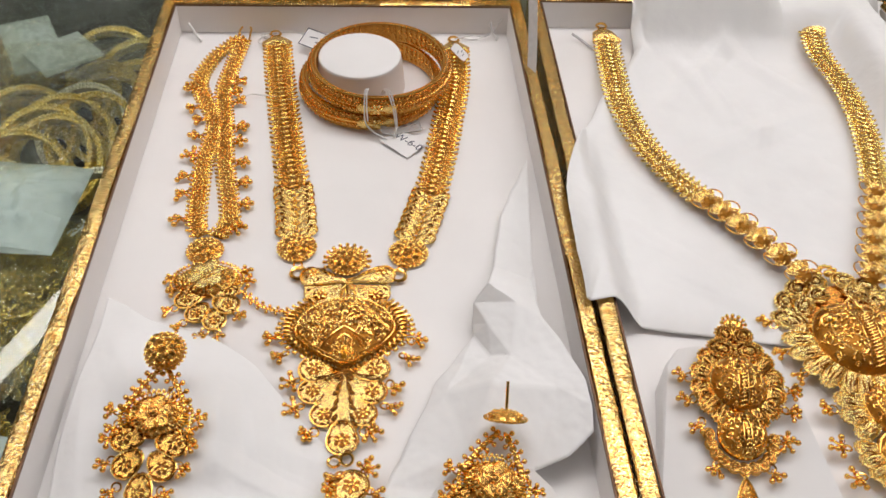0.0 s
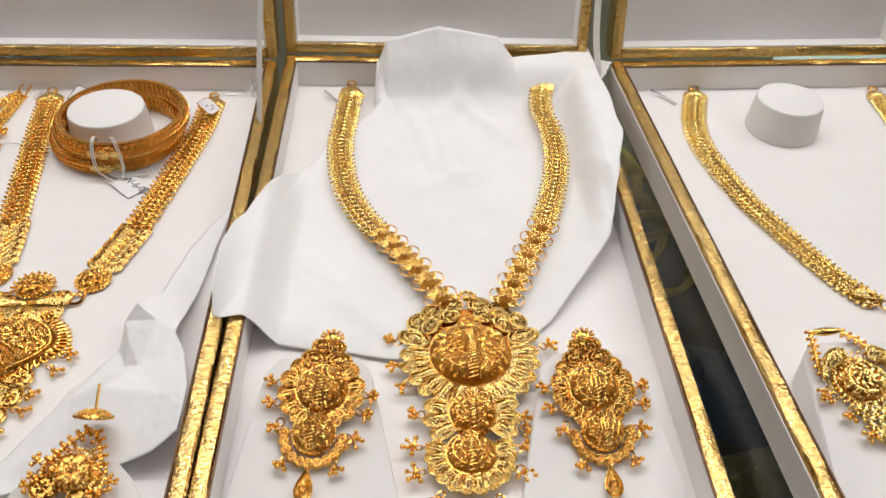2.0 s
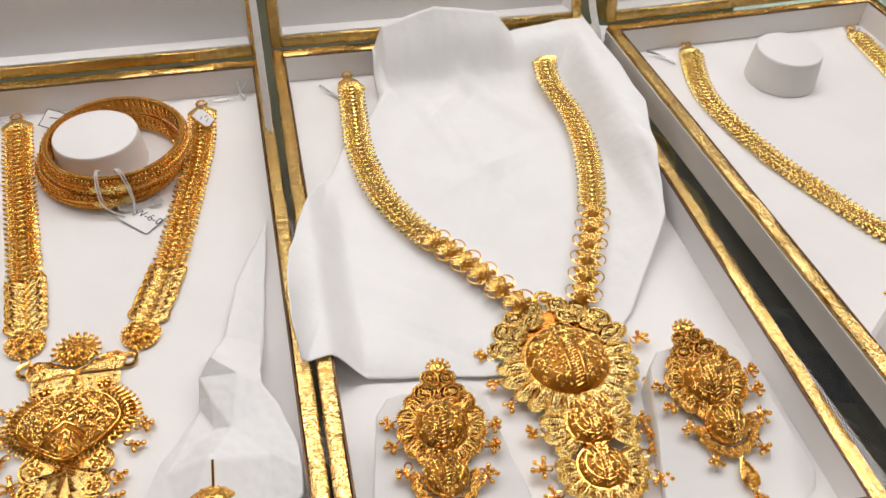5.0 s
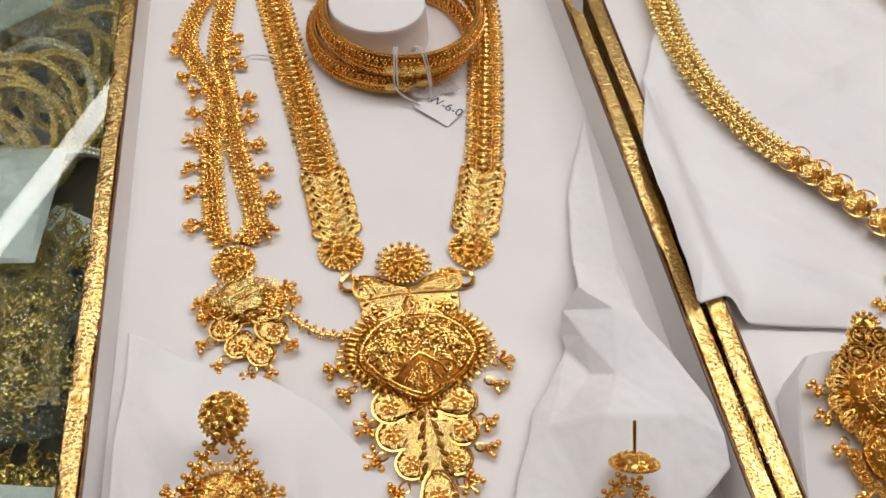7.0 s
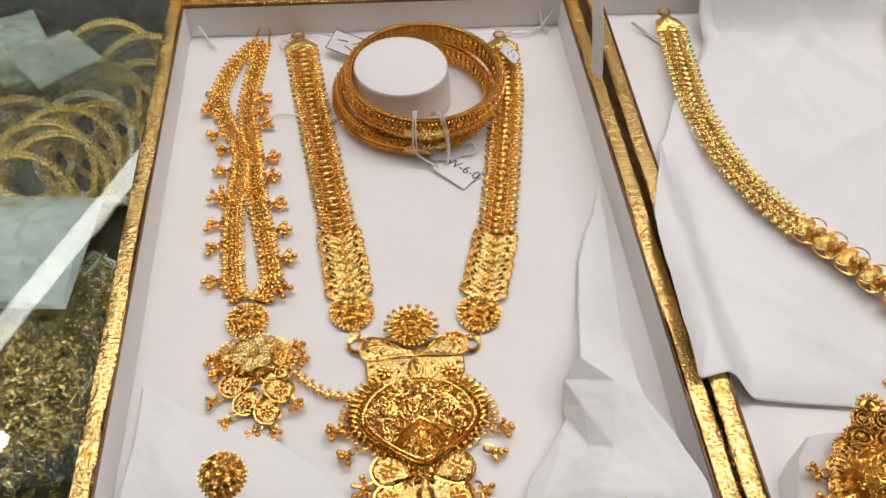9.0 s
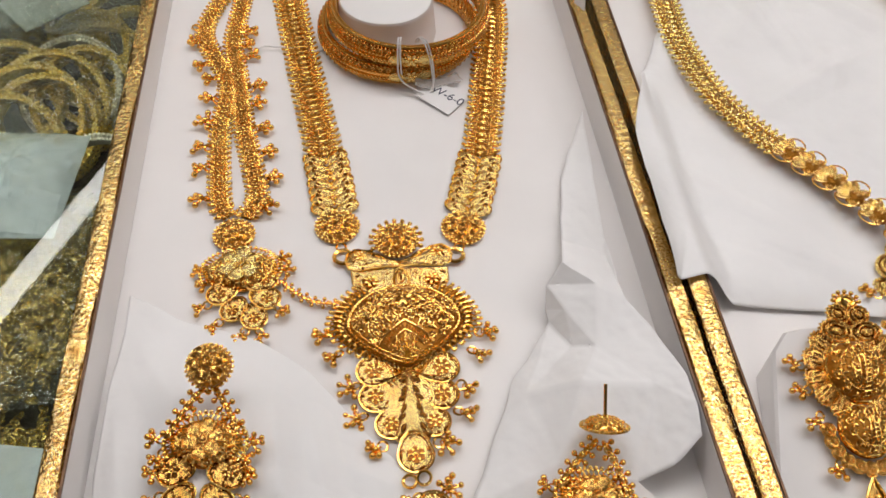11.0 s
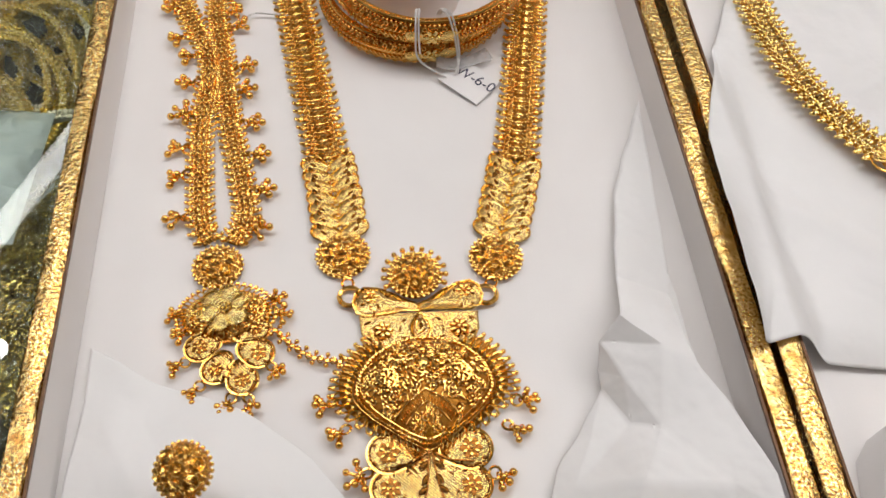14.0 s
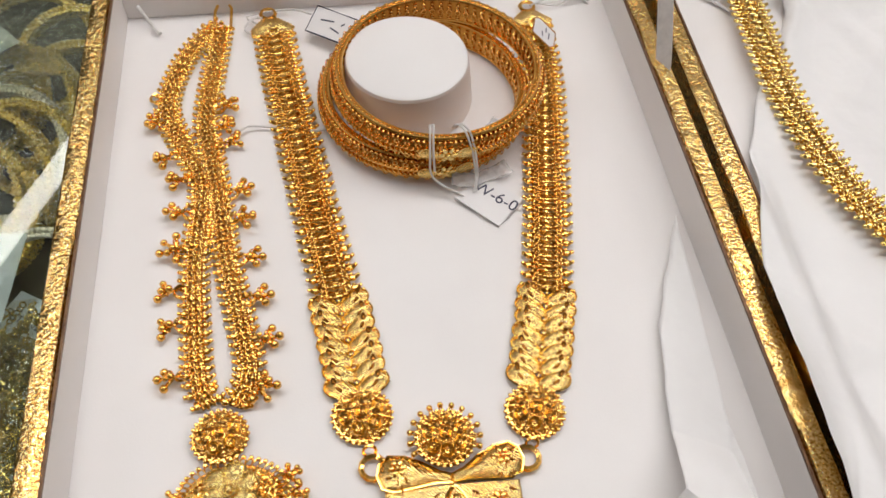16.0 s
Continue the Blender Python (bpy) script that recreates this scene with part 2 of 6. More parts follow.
def make_ring(r, wire, seg=12, sides=5):
    v, f = [], []
    for i in range(seg):
        a = 2 * math.pi * i / seg
        for j in range(sides):
            b = 2 * math.pi * j / sides
            q = r + wire * math.cos(b)
            v.append((q * math.cos(a), q * math.sin(a), wire * math.sin(b)))
    for i in range(seg):
        for j in range(sides):
            f.append((i * sides + j, ((i + 1) % seg) * sides + j, ((i + 1) % seg) * sides + (j + 1) % sides, i * sides + (j + 1) % sides))
    return np.array(v), f


BALL, BALL_S, BALL_L = make_ball(8, 5), make_ball(6, 4), make_ball(16, 10)
RING = make_ring(1.0, 0.26)
RING_THIN = make_ring(1.0, 0.15, 14, 4)
RING_FAT = make_ring(1.0, 0.36, 10, 5)


def wire(geo, pts, r, closed=False, sides=6):
    pts = [np.asarray(p, float) for p in pts]
    n, v, f = len(pts), [], []
    for i, p in enumerate(pts):
        a = pts[(i - 1) % n] if closed or i else p
        b = pts[(i + 1) % n] if closed or i < n - 1 else p
        m = facing(b - a + 1e-9)
        for j in range(sides):
            q = 2 * math.pi * j / sides
            v.append(p + m @ np.array([math.cos(q) * r, math.sin(q) * r, 0]))
    for i in range(n if closed else n - 1):
        k = (i + 1) % n
        for j in range(sides):
            f.append((i * sides + j, i * sides + (j + 1) % sides, k * sides + (j + 1) % sides, k * sides + j))
    if not closed:
        f += [tuple(range(sides))[::-1], tuple(range((n - 1) * sides, n * sides))]
    return geo.add(v, f)


def spline(pts, step):
    """Points every step along a smooth curve through pts, with the tangents."""
    p = [np.asarray(q, float) for q in pts]
    p = [2 * p[0] - p[1]] + p + [2 * p[-1] - p[-2]]
    line = []
    for i in range(1, len(p) - 2):
        for t in np.linspace(0, 1, 24, endpoint=False):
            a, b, c, d = p[i - 1], p[i], p[i + 1], p[i + 2]
            line.append(0.5 * (2 * b + (c - a) * t + (2 * a - 5 * b + 4 * c - d) * t * t + (3 * b - a - 3 * c + d) * t ** 3))
    line.append(p[-2])
    line = np.array(line)
    s = np.concatenate([[0], np.cumsum(np.linalg.norm(np.diff(line, axis=0), axis=1))])
    n = max(2, int(round(s[-1] / step)) + 1)
    at = np.linspace(0, s[-1], n)
    out = np.column_stack([np.interp(at, s, line[:, k]) for k in range(line.shape[1])])
    tan = np.gradient(out, axis=0)
    return out, tan / np.linalg.norm(tan, axis=1)[:, None]


def plate(geo, outline, z, thick, crown=0.0, bevel=0.3, at=None):
    """A plate over a star-shaped outline, bevelled, with a crowned top."""
    o = np.asarray(outline, float)
    c = o.mean(0) if at is None else np.asarray(at, float)
    n = len(o)
    d = o - c
    lay = [(1.0, z), (1.0, z + thick * 0.6), (1 - bevel / max(1.0, np.linalg.norm(d, axis=1).mean()), z + thick), (0.5, z + thick + crown * 0.75)]
    v, f = [], []
    for k, h in lay:
        v += [(*(c + d[i] * k), h) for i in range(n)]
    v += [(*c, z + thick + crown), (*c, z)]
    for L in range(len(lay) - 1):
        for i in range(n):
            j = (i + 1) % n
            f.append((L * n + i, L * n + j, (L + 1) * n + j, (L + 1) * n + i))
    for i in range(n):
        j = (i + 1) % n
        f.append(((len(lay) - 1) * n + i, (len(lay) - 1) * n + j, len(lay) * n))
        f.append((j, i, len(lay) * n + 1))
    return geo.add(v, f)


def circle(cx, cy, r, n=20, ry_=None, a0=0.0, wave=0.0, lobes=0):
    q = ry_ or r
    return [(cx + (r + wave * math.cos(lobes * a)) * math.cos(a + a0), cy + (q + wave * math.cos(lobes * a)) * math.sin(a + a0)) for a in np.linspace(0, 2 * math.pi, n, endpoint=False)]


def leaf_outline(cx, cy, ang, length, width, n=14):
    """A pointed leaf whose root is at cx, cy."""
    pts = []
    for i in range(n):
        t = 2 * math.pi * i / n
        x = length * (0.5 - 0.5 * math.cos(t))
        y = 0.5 * width * math.sin(t) * (0.65 + 0.35 * math.sin(min(1, x / length) * math.pi))
        pts.append((cx + x * math.cos(ang) - y * math.sin(ang), cy + x * math.sin(ang) + y * math.cos(ang)))
    return pts


def cap(geo, cx, cy, z, r, h, seg=20, rings=5, ry_=None):
    v, f = [(cx, cy, z + h)], []
    q = ry_ or r
    for i in range(1, rings + 1):
        p = 0.5 * math.pi * i / rings
        for j in range(seg):
            a = 2 * math.pi * j / seg
            v.append((cx + r * math.sin(p) * math.cos(a), cy + q * math.sin(p) * math.sin(a), z + h * math.cos(p)))
    for j in range(seg):
        k = (j + 1) % seg
        f.append((0, 1 + j, 1 + k))
        for i in range(rings - 1):
            f.append((1 + i * seg + j, 1 + (i + 1) * seg + j, 1 + (i + 1) * seg + k, 1 + i * seg + k))
    return geo.add(v, f)


def filigree(geo, cx, cy, z, r, h, coil, ry_=None, seedling=0, keep=None, fill=2.1):
    """Little wire coils and granules set all over a dome."""
    q = ry_ or r
    rnd = random.Random(seedling)
    n = int(fill * r * q / coil ** 2)
    for i in range(n):
        t = math.sqrt((i + 0.5) / n) * 0.97
        a = i * 2.39996 + rnd.uniform(-0.15, 0.15)
        x, y = t * math.cos(a), t * math.sin(a)
        if keep and not keep(x * r, y * q):
            continue
        c = math.sqrt(max(0.02, 1 - t * t))
        m = facing((x / r, y / q, c / h))
        p = (cx + x * r, cy + y * q, z + h * c)
        kind = rnd.random()
        if kind < 0.6:
            geo.put(RING, p, coil * rnd.uniform(0.6, 0.78), m)
            if rnd.random() < 0.7:
                geo.put(BALL_S, np.array(p) + m[:, 2] * 0.2, coil * 0.32)
        elif kind < 0.8:
            geo.put(BALL, np.array(p) + m[:, 2] * 0.15, coil * 0.5)
        else:
            geo.put(BALL_S, p, (coil * 0.9, coil * 0.28, coil * 0.3), m @ rz(rnd.uniform(0, 3)))


def rosette(geo, cx, cy, z, r, n=6, core=True, m=None):
    """A small flower of petals round a granule."""
    for i in range(n):
        a = 2 * math.pi * i / n
        geo.put(BALL_S, (cx + 0.62 * r * math.cos(a), cy + 0.62 * r * math.sin(a), z), (0.42 * r, 0.26 * r, 0.3 * r), rz(a))
    if core:
        geo.put(BALL, (cx, cy, z + 0.15 * r), 0.3 * r)


def cuts(geo, cx, cy, r, z, n, seed, size=1.0):
    """Bright-cut leaf marks scattered over a plate."""
    rnd = random.Random(seed)
    for i in range(n):
        a, d = 6.283 * (i + rnd.uniform(-0.3, 0.3)) / n, r * math.sqrt(rnd.uniform(0.25, 1.0))
        b = a + rnd.uniform(-0.5, 0.5) + rnd.choice((0, 1.57))
        geo.put(BALL_S, (cx + d * math.cos(a), cy + d * math.sin(a), z), (size * rnd.uniform(0.9, 1.5), size * 0.42, 0.3), rz(b))


def dome_coils(geo, cx, cy, z, r, h, n, t=0.56, big=0.33, core=True):
    """Round double-wire coils with a granule, set over a dome."""
    spots = [(t, 2 * math.pi * (i + 0.25) / n) for i in range(n)] + ([(0.0, 0.0)] if core else [])
    for q, a in spots:
        c = math.sqrt(1 - q * q)
        m = facing((q * math.cos(a) / r, q * math.sin(a) / r, c / h))
        p = np.array((cx + q * r * math.cos(a), cy + q * r * math.sin(a), z + h * c))
        k = r * big * (0.9 if q else 0.8)
        geo.put(RING_THIN, p + m[:, 2] * 0.1, k, m)
        geo.put(RING_THIN, p + m[:, 2] * 0.15, k * 0.72, m)
        geo.put(RING, p + m[:, 2] * 0.2, k * 0.42, m)
        geo.put(BALL_S, p + m[:, 2] * 0.3, k * 0.2)
    for i in range(n):
        a = 2 * math.pi * (i + 0.75) / n
        for q, b in ((0.82, 0.085), (0.66, 0.06), (0.92, 0.06)):
            geo.put(BALL_S, (cx + q * r * math.cos(a), cy + q * r * math.sin(a), z + h * math.sqrt(1 - q * q) + 0.1), r * b)
    for i in range(4 * n):
        a = 2 * math.pi * i / (4 * n)
        geo.put(BALL_S, (cx + 0.95 * r * math.cos(a), cy + 0.95 * r * math.sin(a), z + h * 0.32), (r * 0.085, r * 0.04, 0.3), rz(a + 0.6))


def blossom(geo, cx, cy, z, r, n=6, turn=0.0):
    """A scalloped flower of hollow crowned petals."""
    for i in range(n):
        a = turn + 2 * math.pi * i / n
        o = spoon(cx + 0.12 * r * math.cos(a), cy + 0.12 * r * math.sin(a), a, r * 0.9, r * 1.02 * 6 / n, 12)
        wire(geo, [(x, y, z + 0.4) for x, y in o], 0.3, True, 5)
        geo.put(BALL_S, (cx + 0.62 * r * math.cos(a), cy + 0.62 * r * math.sin(a), z + 0.55), (r * 0.22, r * 0.1, 0.3), rz(a))
    geo.put(RING, (cx, cy, z + 0.7), r * 0.22)
    geo.put(BALL_S, (cx, cy, z + 0.9), r * 0.15)


def bead_rim(geo, outline, z, r, step=None):
    """Granules along a closed outline."""
    o = np.asarray(list(outline) + [outline[0]], float)
    s = np.concatenate([[0], np.cumsum(np.linalg.norm(np.diff(o, axis=0), axis=1))])
    n = max(3, int(s[-1] / (step or 2.0 * r)))
    for q in np.linspace(0, s[-1], n, endpoint=False):
        geo.put(BALL_S, (np.interp(q, s, o[:, 0]), np.interp(q, s, o[:, 1]), z), r)


def spoon(cx, cy, ang, length, width, n=16):
    """A petal outline with a broad round end; its narrow root is at cx, cy."""
    pts = []
    for i in range(n):
        t = 2 * math.pi * i / n
        x = length * (0.5 - 0.5 * math.cos(t))
        q = x / length
        w = 0.5 * width * (math.sqrt(max(0.0, 1 - ((q - 0.62) / 0.38) ** 2)) if q > 0.62 else 0.42 + 0.58 * math.sin(q / 0.62 * math.pi / 2))
        y = w if math.sin(t) > 0 else -w
        if i in (0, n // 2):
            y = 0.0
        pts.append((cx + x * math.cos(ang) - y * math.sin(ang), cy + x * math.sin(ang) + y * math.cos(ang)))
    return pts


def petal(body, trim, cx, cy, ang, length, width, z, tilt=0.0):
    """A hollow petal: a sunk spoon-shaped cell within a raised wire, with ribs and a drop."""
    o = spoon(cx, cy, ang, length, width)
    plate(body, o, z, 0.5, 0.3, 0.3)
    wire(trim, [(x, y, z + 0.85) for x, y in o], 0.4, True, 5)
    c, s_ = math.cos(ang), math.sin(ang)
    put = lambda q, k: (cx + q * length * c - k * width * s_, cy + q * length * s_ + k * width * c)
    for k in (-0.2, 0.2):
        wire(trim, [(*put(0.2, k * 0.7), z + 0.8), (*put(0.5, k), z + 1.15), (*put(0.74, k * 0.7), z + 1.0), (*put(0.84, 0), z + 0.9)], 0.24, False, 4)
    trim.put(BALL_S, (*put(0.62, 0), z + 0.85), (0.13 * length, 0.11 * width, 0.5), rz(ang))
    trim.put(BALL_S, (*put(0.99, 0), z + 0.9), 0.52)


def dangle_mesh(seed):
    """A bunch of gold granules on a jump ring; it hangs along +x."""
    rnd = random.Random(seed)
    g = Geo()
    g.put(RING, (0.7, 0, 0.7), 1.15, rx(rnd.uniform(-0.5, 0.5)))
    g.put(RING, (1.9, 0, 1.0), 0.8, rx(1.2))
    n = rnd.choice((3, 4, 4, 5))
    for i in range(n):
        a = (i - (n - 1) / 2) * 0.8 + rnd.uniform(-0.25, 0.25)
        d = rnd.uniform(1.6, 2.9)
        p = np.array([2.3 + d * math.cos(a), d * math.sin(a), 1.0 + rnd.uniform(-0.2, 1.0)])
        wire(g, [(2.0, 0, 1.0), p], 0.36, False, 5)
        g.put(BALL, p, rnd.uniform(0.72, 0.88))
        g.put(RING, (p + np.array([2.0, 0, 1.0])) / 2 + (0, 0, 0.25), 0.6, facing((rnd.uniform(-1, 1), rnd.uniform(-1, 1), 0.6)))
    g.put(BALL, (2.6, 0, 1.6), 0.8)
    return g.mesh("dangle", GOLD_BALL, 60)


DANGLES = [dangle_mesh(i) for i in range(7)]


def dangle(parent, x, y, ang, z=0.4, size=1.0, which=None):
    """Hangs one bunch of granules at x, y (mm), pointing along ang (degrees)."""
    k = (int(abs(x * 7 + y * 13)) if which is None else which) % len(DANGLES)
    ob = new("dangle", DANGLES[k])
    ob.parent = parent
    ob.matrix_basis = pose(x / 1000, y / 1000, z / 1000, 0, 0, ang) @ Matrix.Scale(size, 4)
    return ob


def hang(parent, rows, z=0.4, size=1.0):
    for x, y, ang in rows:
        dangle(parent, x, y, ang, z, size)


# ---- the closed room: unseen shell, its tones chosen for what gold mirrors ----
def box_geo(x0, x1, y0, y1, z0, z1):
    g = Geo()
    v = [(x, y, z) for z in (z0, z1) for y in (y0, y1) for x in (x0, x1)]
    return g.add(v, [(0, 2, 3, 1), (4, 5, 7, 6), (0, 1, 5, 4), (2, 6, 7, 3), (0, 4, 6, 2), (1, 3, 7, 5)])


single("floor", box_geo(-2600, 2600, -2300, 3000, -1000, -900), FLOOR_TILE, "brown tiled shop floor under the counter", "floor", kind="structure")
single("ceiling", box_geo(-2600, 2600, -2300, 3000, 1800, 1900), CEILING_PAINT, "unseen plain ceiling closing the room", "ceiling", kind="structure")
for wall_name, b in (("wall_north", (-2600, 2600, 3000, 3100)), ("wall_south", (-2600, 2600, -2400, -2300)), ("wall_east", (2600, 2700, -2400, 3100)), ("wall_west", (-2700, -2600, -2400, 3100))):
    single(wall_name, box_geo(*b, -1000, 1900), LIGHT_WALL if wall_name == "wall_north" else WALL_PAINT, "unseen plain warm-coloured wall closing the room", "wall", kind="structure")

# lit tube over the counter, seen mirrored in the glass
tube = thing("tube_lamp", "white lit tube lamp hanging over the counter", "lamp")
tg = Geo()
wire(tg, [(-740 - 0.415 * 900, 1400 - 0.91 * 900, 1300), (-740 + 0.415 * 700, 1400 + 0.91 * 700, 1300)], 22, False, 16)
part("tube", tg, TUBE_GLOW, tube)
cg = Geo()
wire(cg, [(-740 - 0.415 * 920, 1400 - 0.91 * 920, 1330), (-740 + 0.415 * 720, 1400 + 0.91 * 720, 1330)], 14, False, 4)
part("housing", cg, CEILING_PAINT, tube)
for k in (-500, 400):
    cg = Geo()
    wire(cg, [(-740 + 0.415 * k, 1400 + 0.91 * k, 1335), (-740 + 0.415 * k, 1400 + 0.91 * k, 1800)], 3, False, 5)
    part("cord", cg, THREAD, tube)

# ---- the counter: glass top, shelf and body ----
counter = thing("display_counter", "glass-topped shop display counter with a dark inside", "counter")
part("glass_top", box_geo(-700, 1000, -150, 800, -8.5, -2.2), GLASS, counter, "clear greenish plate glass").visible_shadow = False
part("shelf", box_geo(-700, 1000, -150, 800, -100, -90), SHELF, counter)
part("front_panel", box_geo(-700, 1000, -170, -152, -900, -9), CABINET, counter)
part("back_panel", box_geo(-700, 1000, 802, 820, -900, -9), CABINET, counter)
part("side_panel", box_geo(-720, -702, -170, 820, -900, -9), CABINET, counter)
part("side_panel", box_geo(1002, 1020, -170, 820, -900, -9), CABINET, counter)

# ---- jewellery trays ----
TW, TL, RIM, WALL = 183.5, 317.0, 16.0, 6.0


def bar(geo, a, b, profile, jitter=0.25, step=5.0, seed=0):
    """A long bar from a to b with the given cross-section (across, up), its foil slightly uneven."""
    a, b = np.asarray(a, float), np.asarray(b, float)
    n = max(2, int(np.linalg.norm(b - a) / step) + 1)
    along = (b - a) / np.linalg.norm(b - a)
    across = np.cross(along, (0, 0, 1.0))
    m, v, f = len(profile), [], []
    for i in range(n):
        p = a + (b - a) * i / (n - 1)
        for j, (x, z) in enumerate(profile):
            k = jitter * noise.noise(Vector((p[0] * 0.05 + seed, p[1] * 0.05, j * 3.1)))
            k2 = jitter * noise.noise(Vector((p[0] * 0.17 + seed, p[1] * 0.17, j * 1.7 + 9)))
            v.append(p + across * (x + k) + np.array([0, 0, z + (k + k2) * 0.8]))
    for i in range(n - 1):
        for j in range(m):
            f.append((i * m + j, i * m + (j + 1) % m, (i + 1) * m + (j + 1) % m, (i + 1) * m + j))
    f += [tuple(range(m))[::-1], tuple(range((n - 1) * m, n * m))]
    return geo.add(v, f)


def foil_profile(low, high, w=WALL):
    return [(0, low), (0.9, low), (w - 0.9, low), (w, low), (w, high * 0.5), (w, high - 0.7), (w - 0.7, high), (w * 0.5, high + 0.1), (0.6, high), (0, high - 0.6), (0, high * 0.5)]


def frame_bars(parent, low, high, name, seed, wide, mat=FOIL):
    """Four foil-covered walls of a tray or a lid, in its own frame."""
    g = foil_profile(low, high)
    for a, b in (((0, 0.0, 0), (0, TL, 0)), ((wide, TL, 0), (wide, 0, 0))):
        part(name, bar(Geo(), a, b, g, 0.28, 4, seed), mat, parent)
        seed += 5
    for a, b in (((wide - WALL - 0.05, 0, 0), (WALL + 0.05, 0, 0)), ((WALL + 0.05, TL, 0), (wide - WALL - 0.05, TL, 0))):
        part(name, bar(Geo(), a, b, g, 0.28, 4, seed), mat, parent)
        seed += 5


def panel(geo, x0, x1, y0, y1, z0, z1, nx=24, ny=36, bow=0.35, seed=0):
    """A card panel with a faintly uneven face."""
    v, f = [], []
    for i in range(nx + 1):
        for j in range(ny + 1):
            x, y = x0 + (x1 - x0) * i / nx, y0 + (y1 - y0) * j / ny
            v.append((x, y, z1 + bow * noise.noise(Vector((x * 0.022 + seed, y * 0.022, seed)))))
    k = len(v)
    v += [(x0, y0, z0), (x1, y0, z0), (x1, y1, z0), (x0, y1, z0)]
    for i in range(nx):
        for j in range(ny):
            a = i * (ny + 1) + j
            f.append((a, a + ny + 1, a + ny + 2, a + 1))
    f.append((k + 3, k + 2, k + 1, k))
    return geo.add(v, f)


def tray(label, at, turn, seed, lean, wide=TW):
    ob = thing("jewellery_tray", label, "tray", "open jewellery boxes on the counter")
    ob.matrix_basis = pose(at[0] / 1000, at[1] / 1000, 0, 0, 0, turn)
    frame_bars(ob, -2.0, RIM, "wall", seed, wide)
    part("base", panel(Geo(), WALL - 0.5, wide - WALL + 0.5, WALL - 0.5, TL - WALL + 0.5, -1.9, -0.45, seed=seed, bow=0.3), LINING, ob, "smooth white lined floor")
    i = 0.9
    for b in ((WALL + 0.1, WALL + i, WALL, TL - WALL), (wide - WALL - i, wide - WALL - 0.1, WALL, TL - WALL), (WALL + i, wide - WALL - i, WALL + 0.1, WALL + i), (WALL + i, wide - WALL - i, TL - WALL - i, TL - WALL - 0.1)):
        part("inner_lining", box_geo(*b, -0.3, RIM - 1.3), LINING, ob)
    for b in ((WALL + 0.12, WALL + 0.8, WALL, TL - WALL), (wide - WALL - 0.8, wide - WALL - 0.12, WALL, TL - WALL), (WALL + 0.8, wide - WALL - 0.8, WALL + 0.12, WALL + 0.8), (WALL + 0.8, wide - WALL - 0.8, TL - WALL - 0.8, TL - WALL - 0.12)):
        part("edge_strip", box_geo(*b, RIM - 1.25, RIM - 0.35), GLUE_EDGE, ob)
    lid = new("lid")
    lid.parent = ob
    lid.matrix_basis = pose(0, (TL + 0.4) / 1000, (RIM + 1.2) / 1000, 90 - lean, 0, 0)
    tagged(lid, "open lid with foil edges and a white lining")
    seed += 50
    g = [(x, z if z > -15 else -16.0) for x, z in foil_profile(-16.0, 0.0)]
    g[4] = (WALL, -8.0)
    g[10] = (0, -8.0)
    for a, b in (((0, 0.0, 0), (0, TL, 0)), ((wide, TL, 0), (wide, 0, 0)), ((wide - WALL - 0.05, 0, 0), (WALL + 0.05, 0, 0)), ((WALL + 0.05, TL, 0), (wide - WALL - 0.05, TL, 0))):
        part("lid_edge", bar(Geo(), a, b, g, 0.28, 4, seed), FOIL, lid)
        seed += 5
    part("lid_panel", panel(Geo(), WALL - 0.5, wide - WALL + 0.5, WALL - 0.5, TL - WALL + 0.5, -15.9, -14.4, seed=seed, bow=0.5), LID_LINING, lid)
    for b in ((WALL + 0.1, WALL + i, WALL, TL - WALL), (wide - WALL - i, wide - WALL - 0.1, WALL, TL - WALL), (WALL + i, wide - WALL - i, WALL + 0.1, WALL + i), (WALL + i, wide - WALL - i, TL - WALL - i, TL - WALL - 0.1)):
        part("lid_lining", box_geo(*b, -14.3, -1.2), LINING, lid)
    return ob, lid


def ribbon(parent, pts, width, across=(1.0, 0.3, 0)):
    """A thin stay ribbon from the tray's side to its lid."""
    line, tan = spline(pts, 4)
    v, f = [], []
    w = np.asarray(across, float) / np.linalg.norm(across) * width / 2
    for p, t in zip(line, tan):
        nrm = np.cross(t, w)
        nrm = nrm / np.linalg.norm(nrm) * 0.12
        v += [p - w - nrm, p + w - nrm, p + w + nrm, p - w + nrm]
    for i in range(len(line) - 1):
        for j in range(4):
            f.append((i * 4 + j, i * 4 + (j + 1) % 4, i * 4 + 4 + (j + 1) % 4, i * 4 + 4 + j))
    f += [(3, 2, 1, 0), tuple(range(len(v) - 4, len(v)))]
    ob = part("stay_ribbon", Geo().add(v, f), THREAD, parent, "white satin stay ribbon")
    return ob


LID_LEAN = 12.0
tray_a, lid_a = tray("open gold foil jewellery box with white lining", (-98.0, 103.2), -0.75, 1, LID_LEAN, 186.2)
tray_b, lid_b = tray("open gold foil jewellery box with tissue paper inside", (89.1, 107.5), -1.45, 101, LID_LEAN, 180.4)
T3 = (300.7, 100.0, 1.5)
tray_c, lid_c = tray("open gold foil jewellery box standing slightly askew", T3[:2], T3[2], 201, LID_LEAN)
part("side_cover", box_geo(-0.9, -0.35, 1.0, TL - 1.0, -1.8, 13.5), LINING, tray_c, "pale paper strip on the outside wall")
ribbon(tray_a, [(182.0, 247, 10), (183.6, 252, 18), (184, 275, 45), (184.2, 318, 82), (184, 345, 110)], 6.0, (0.55, -0.8, 0.2))
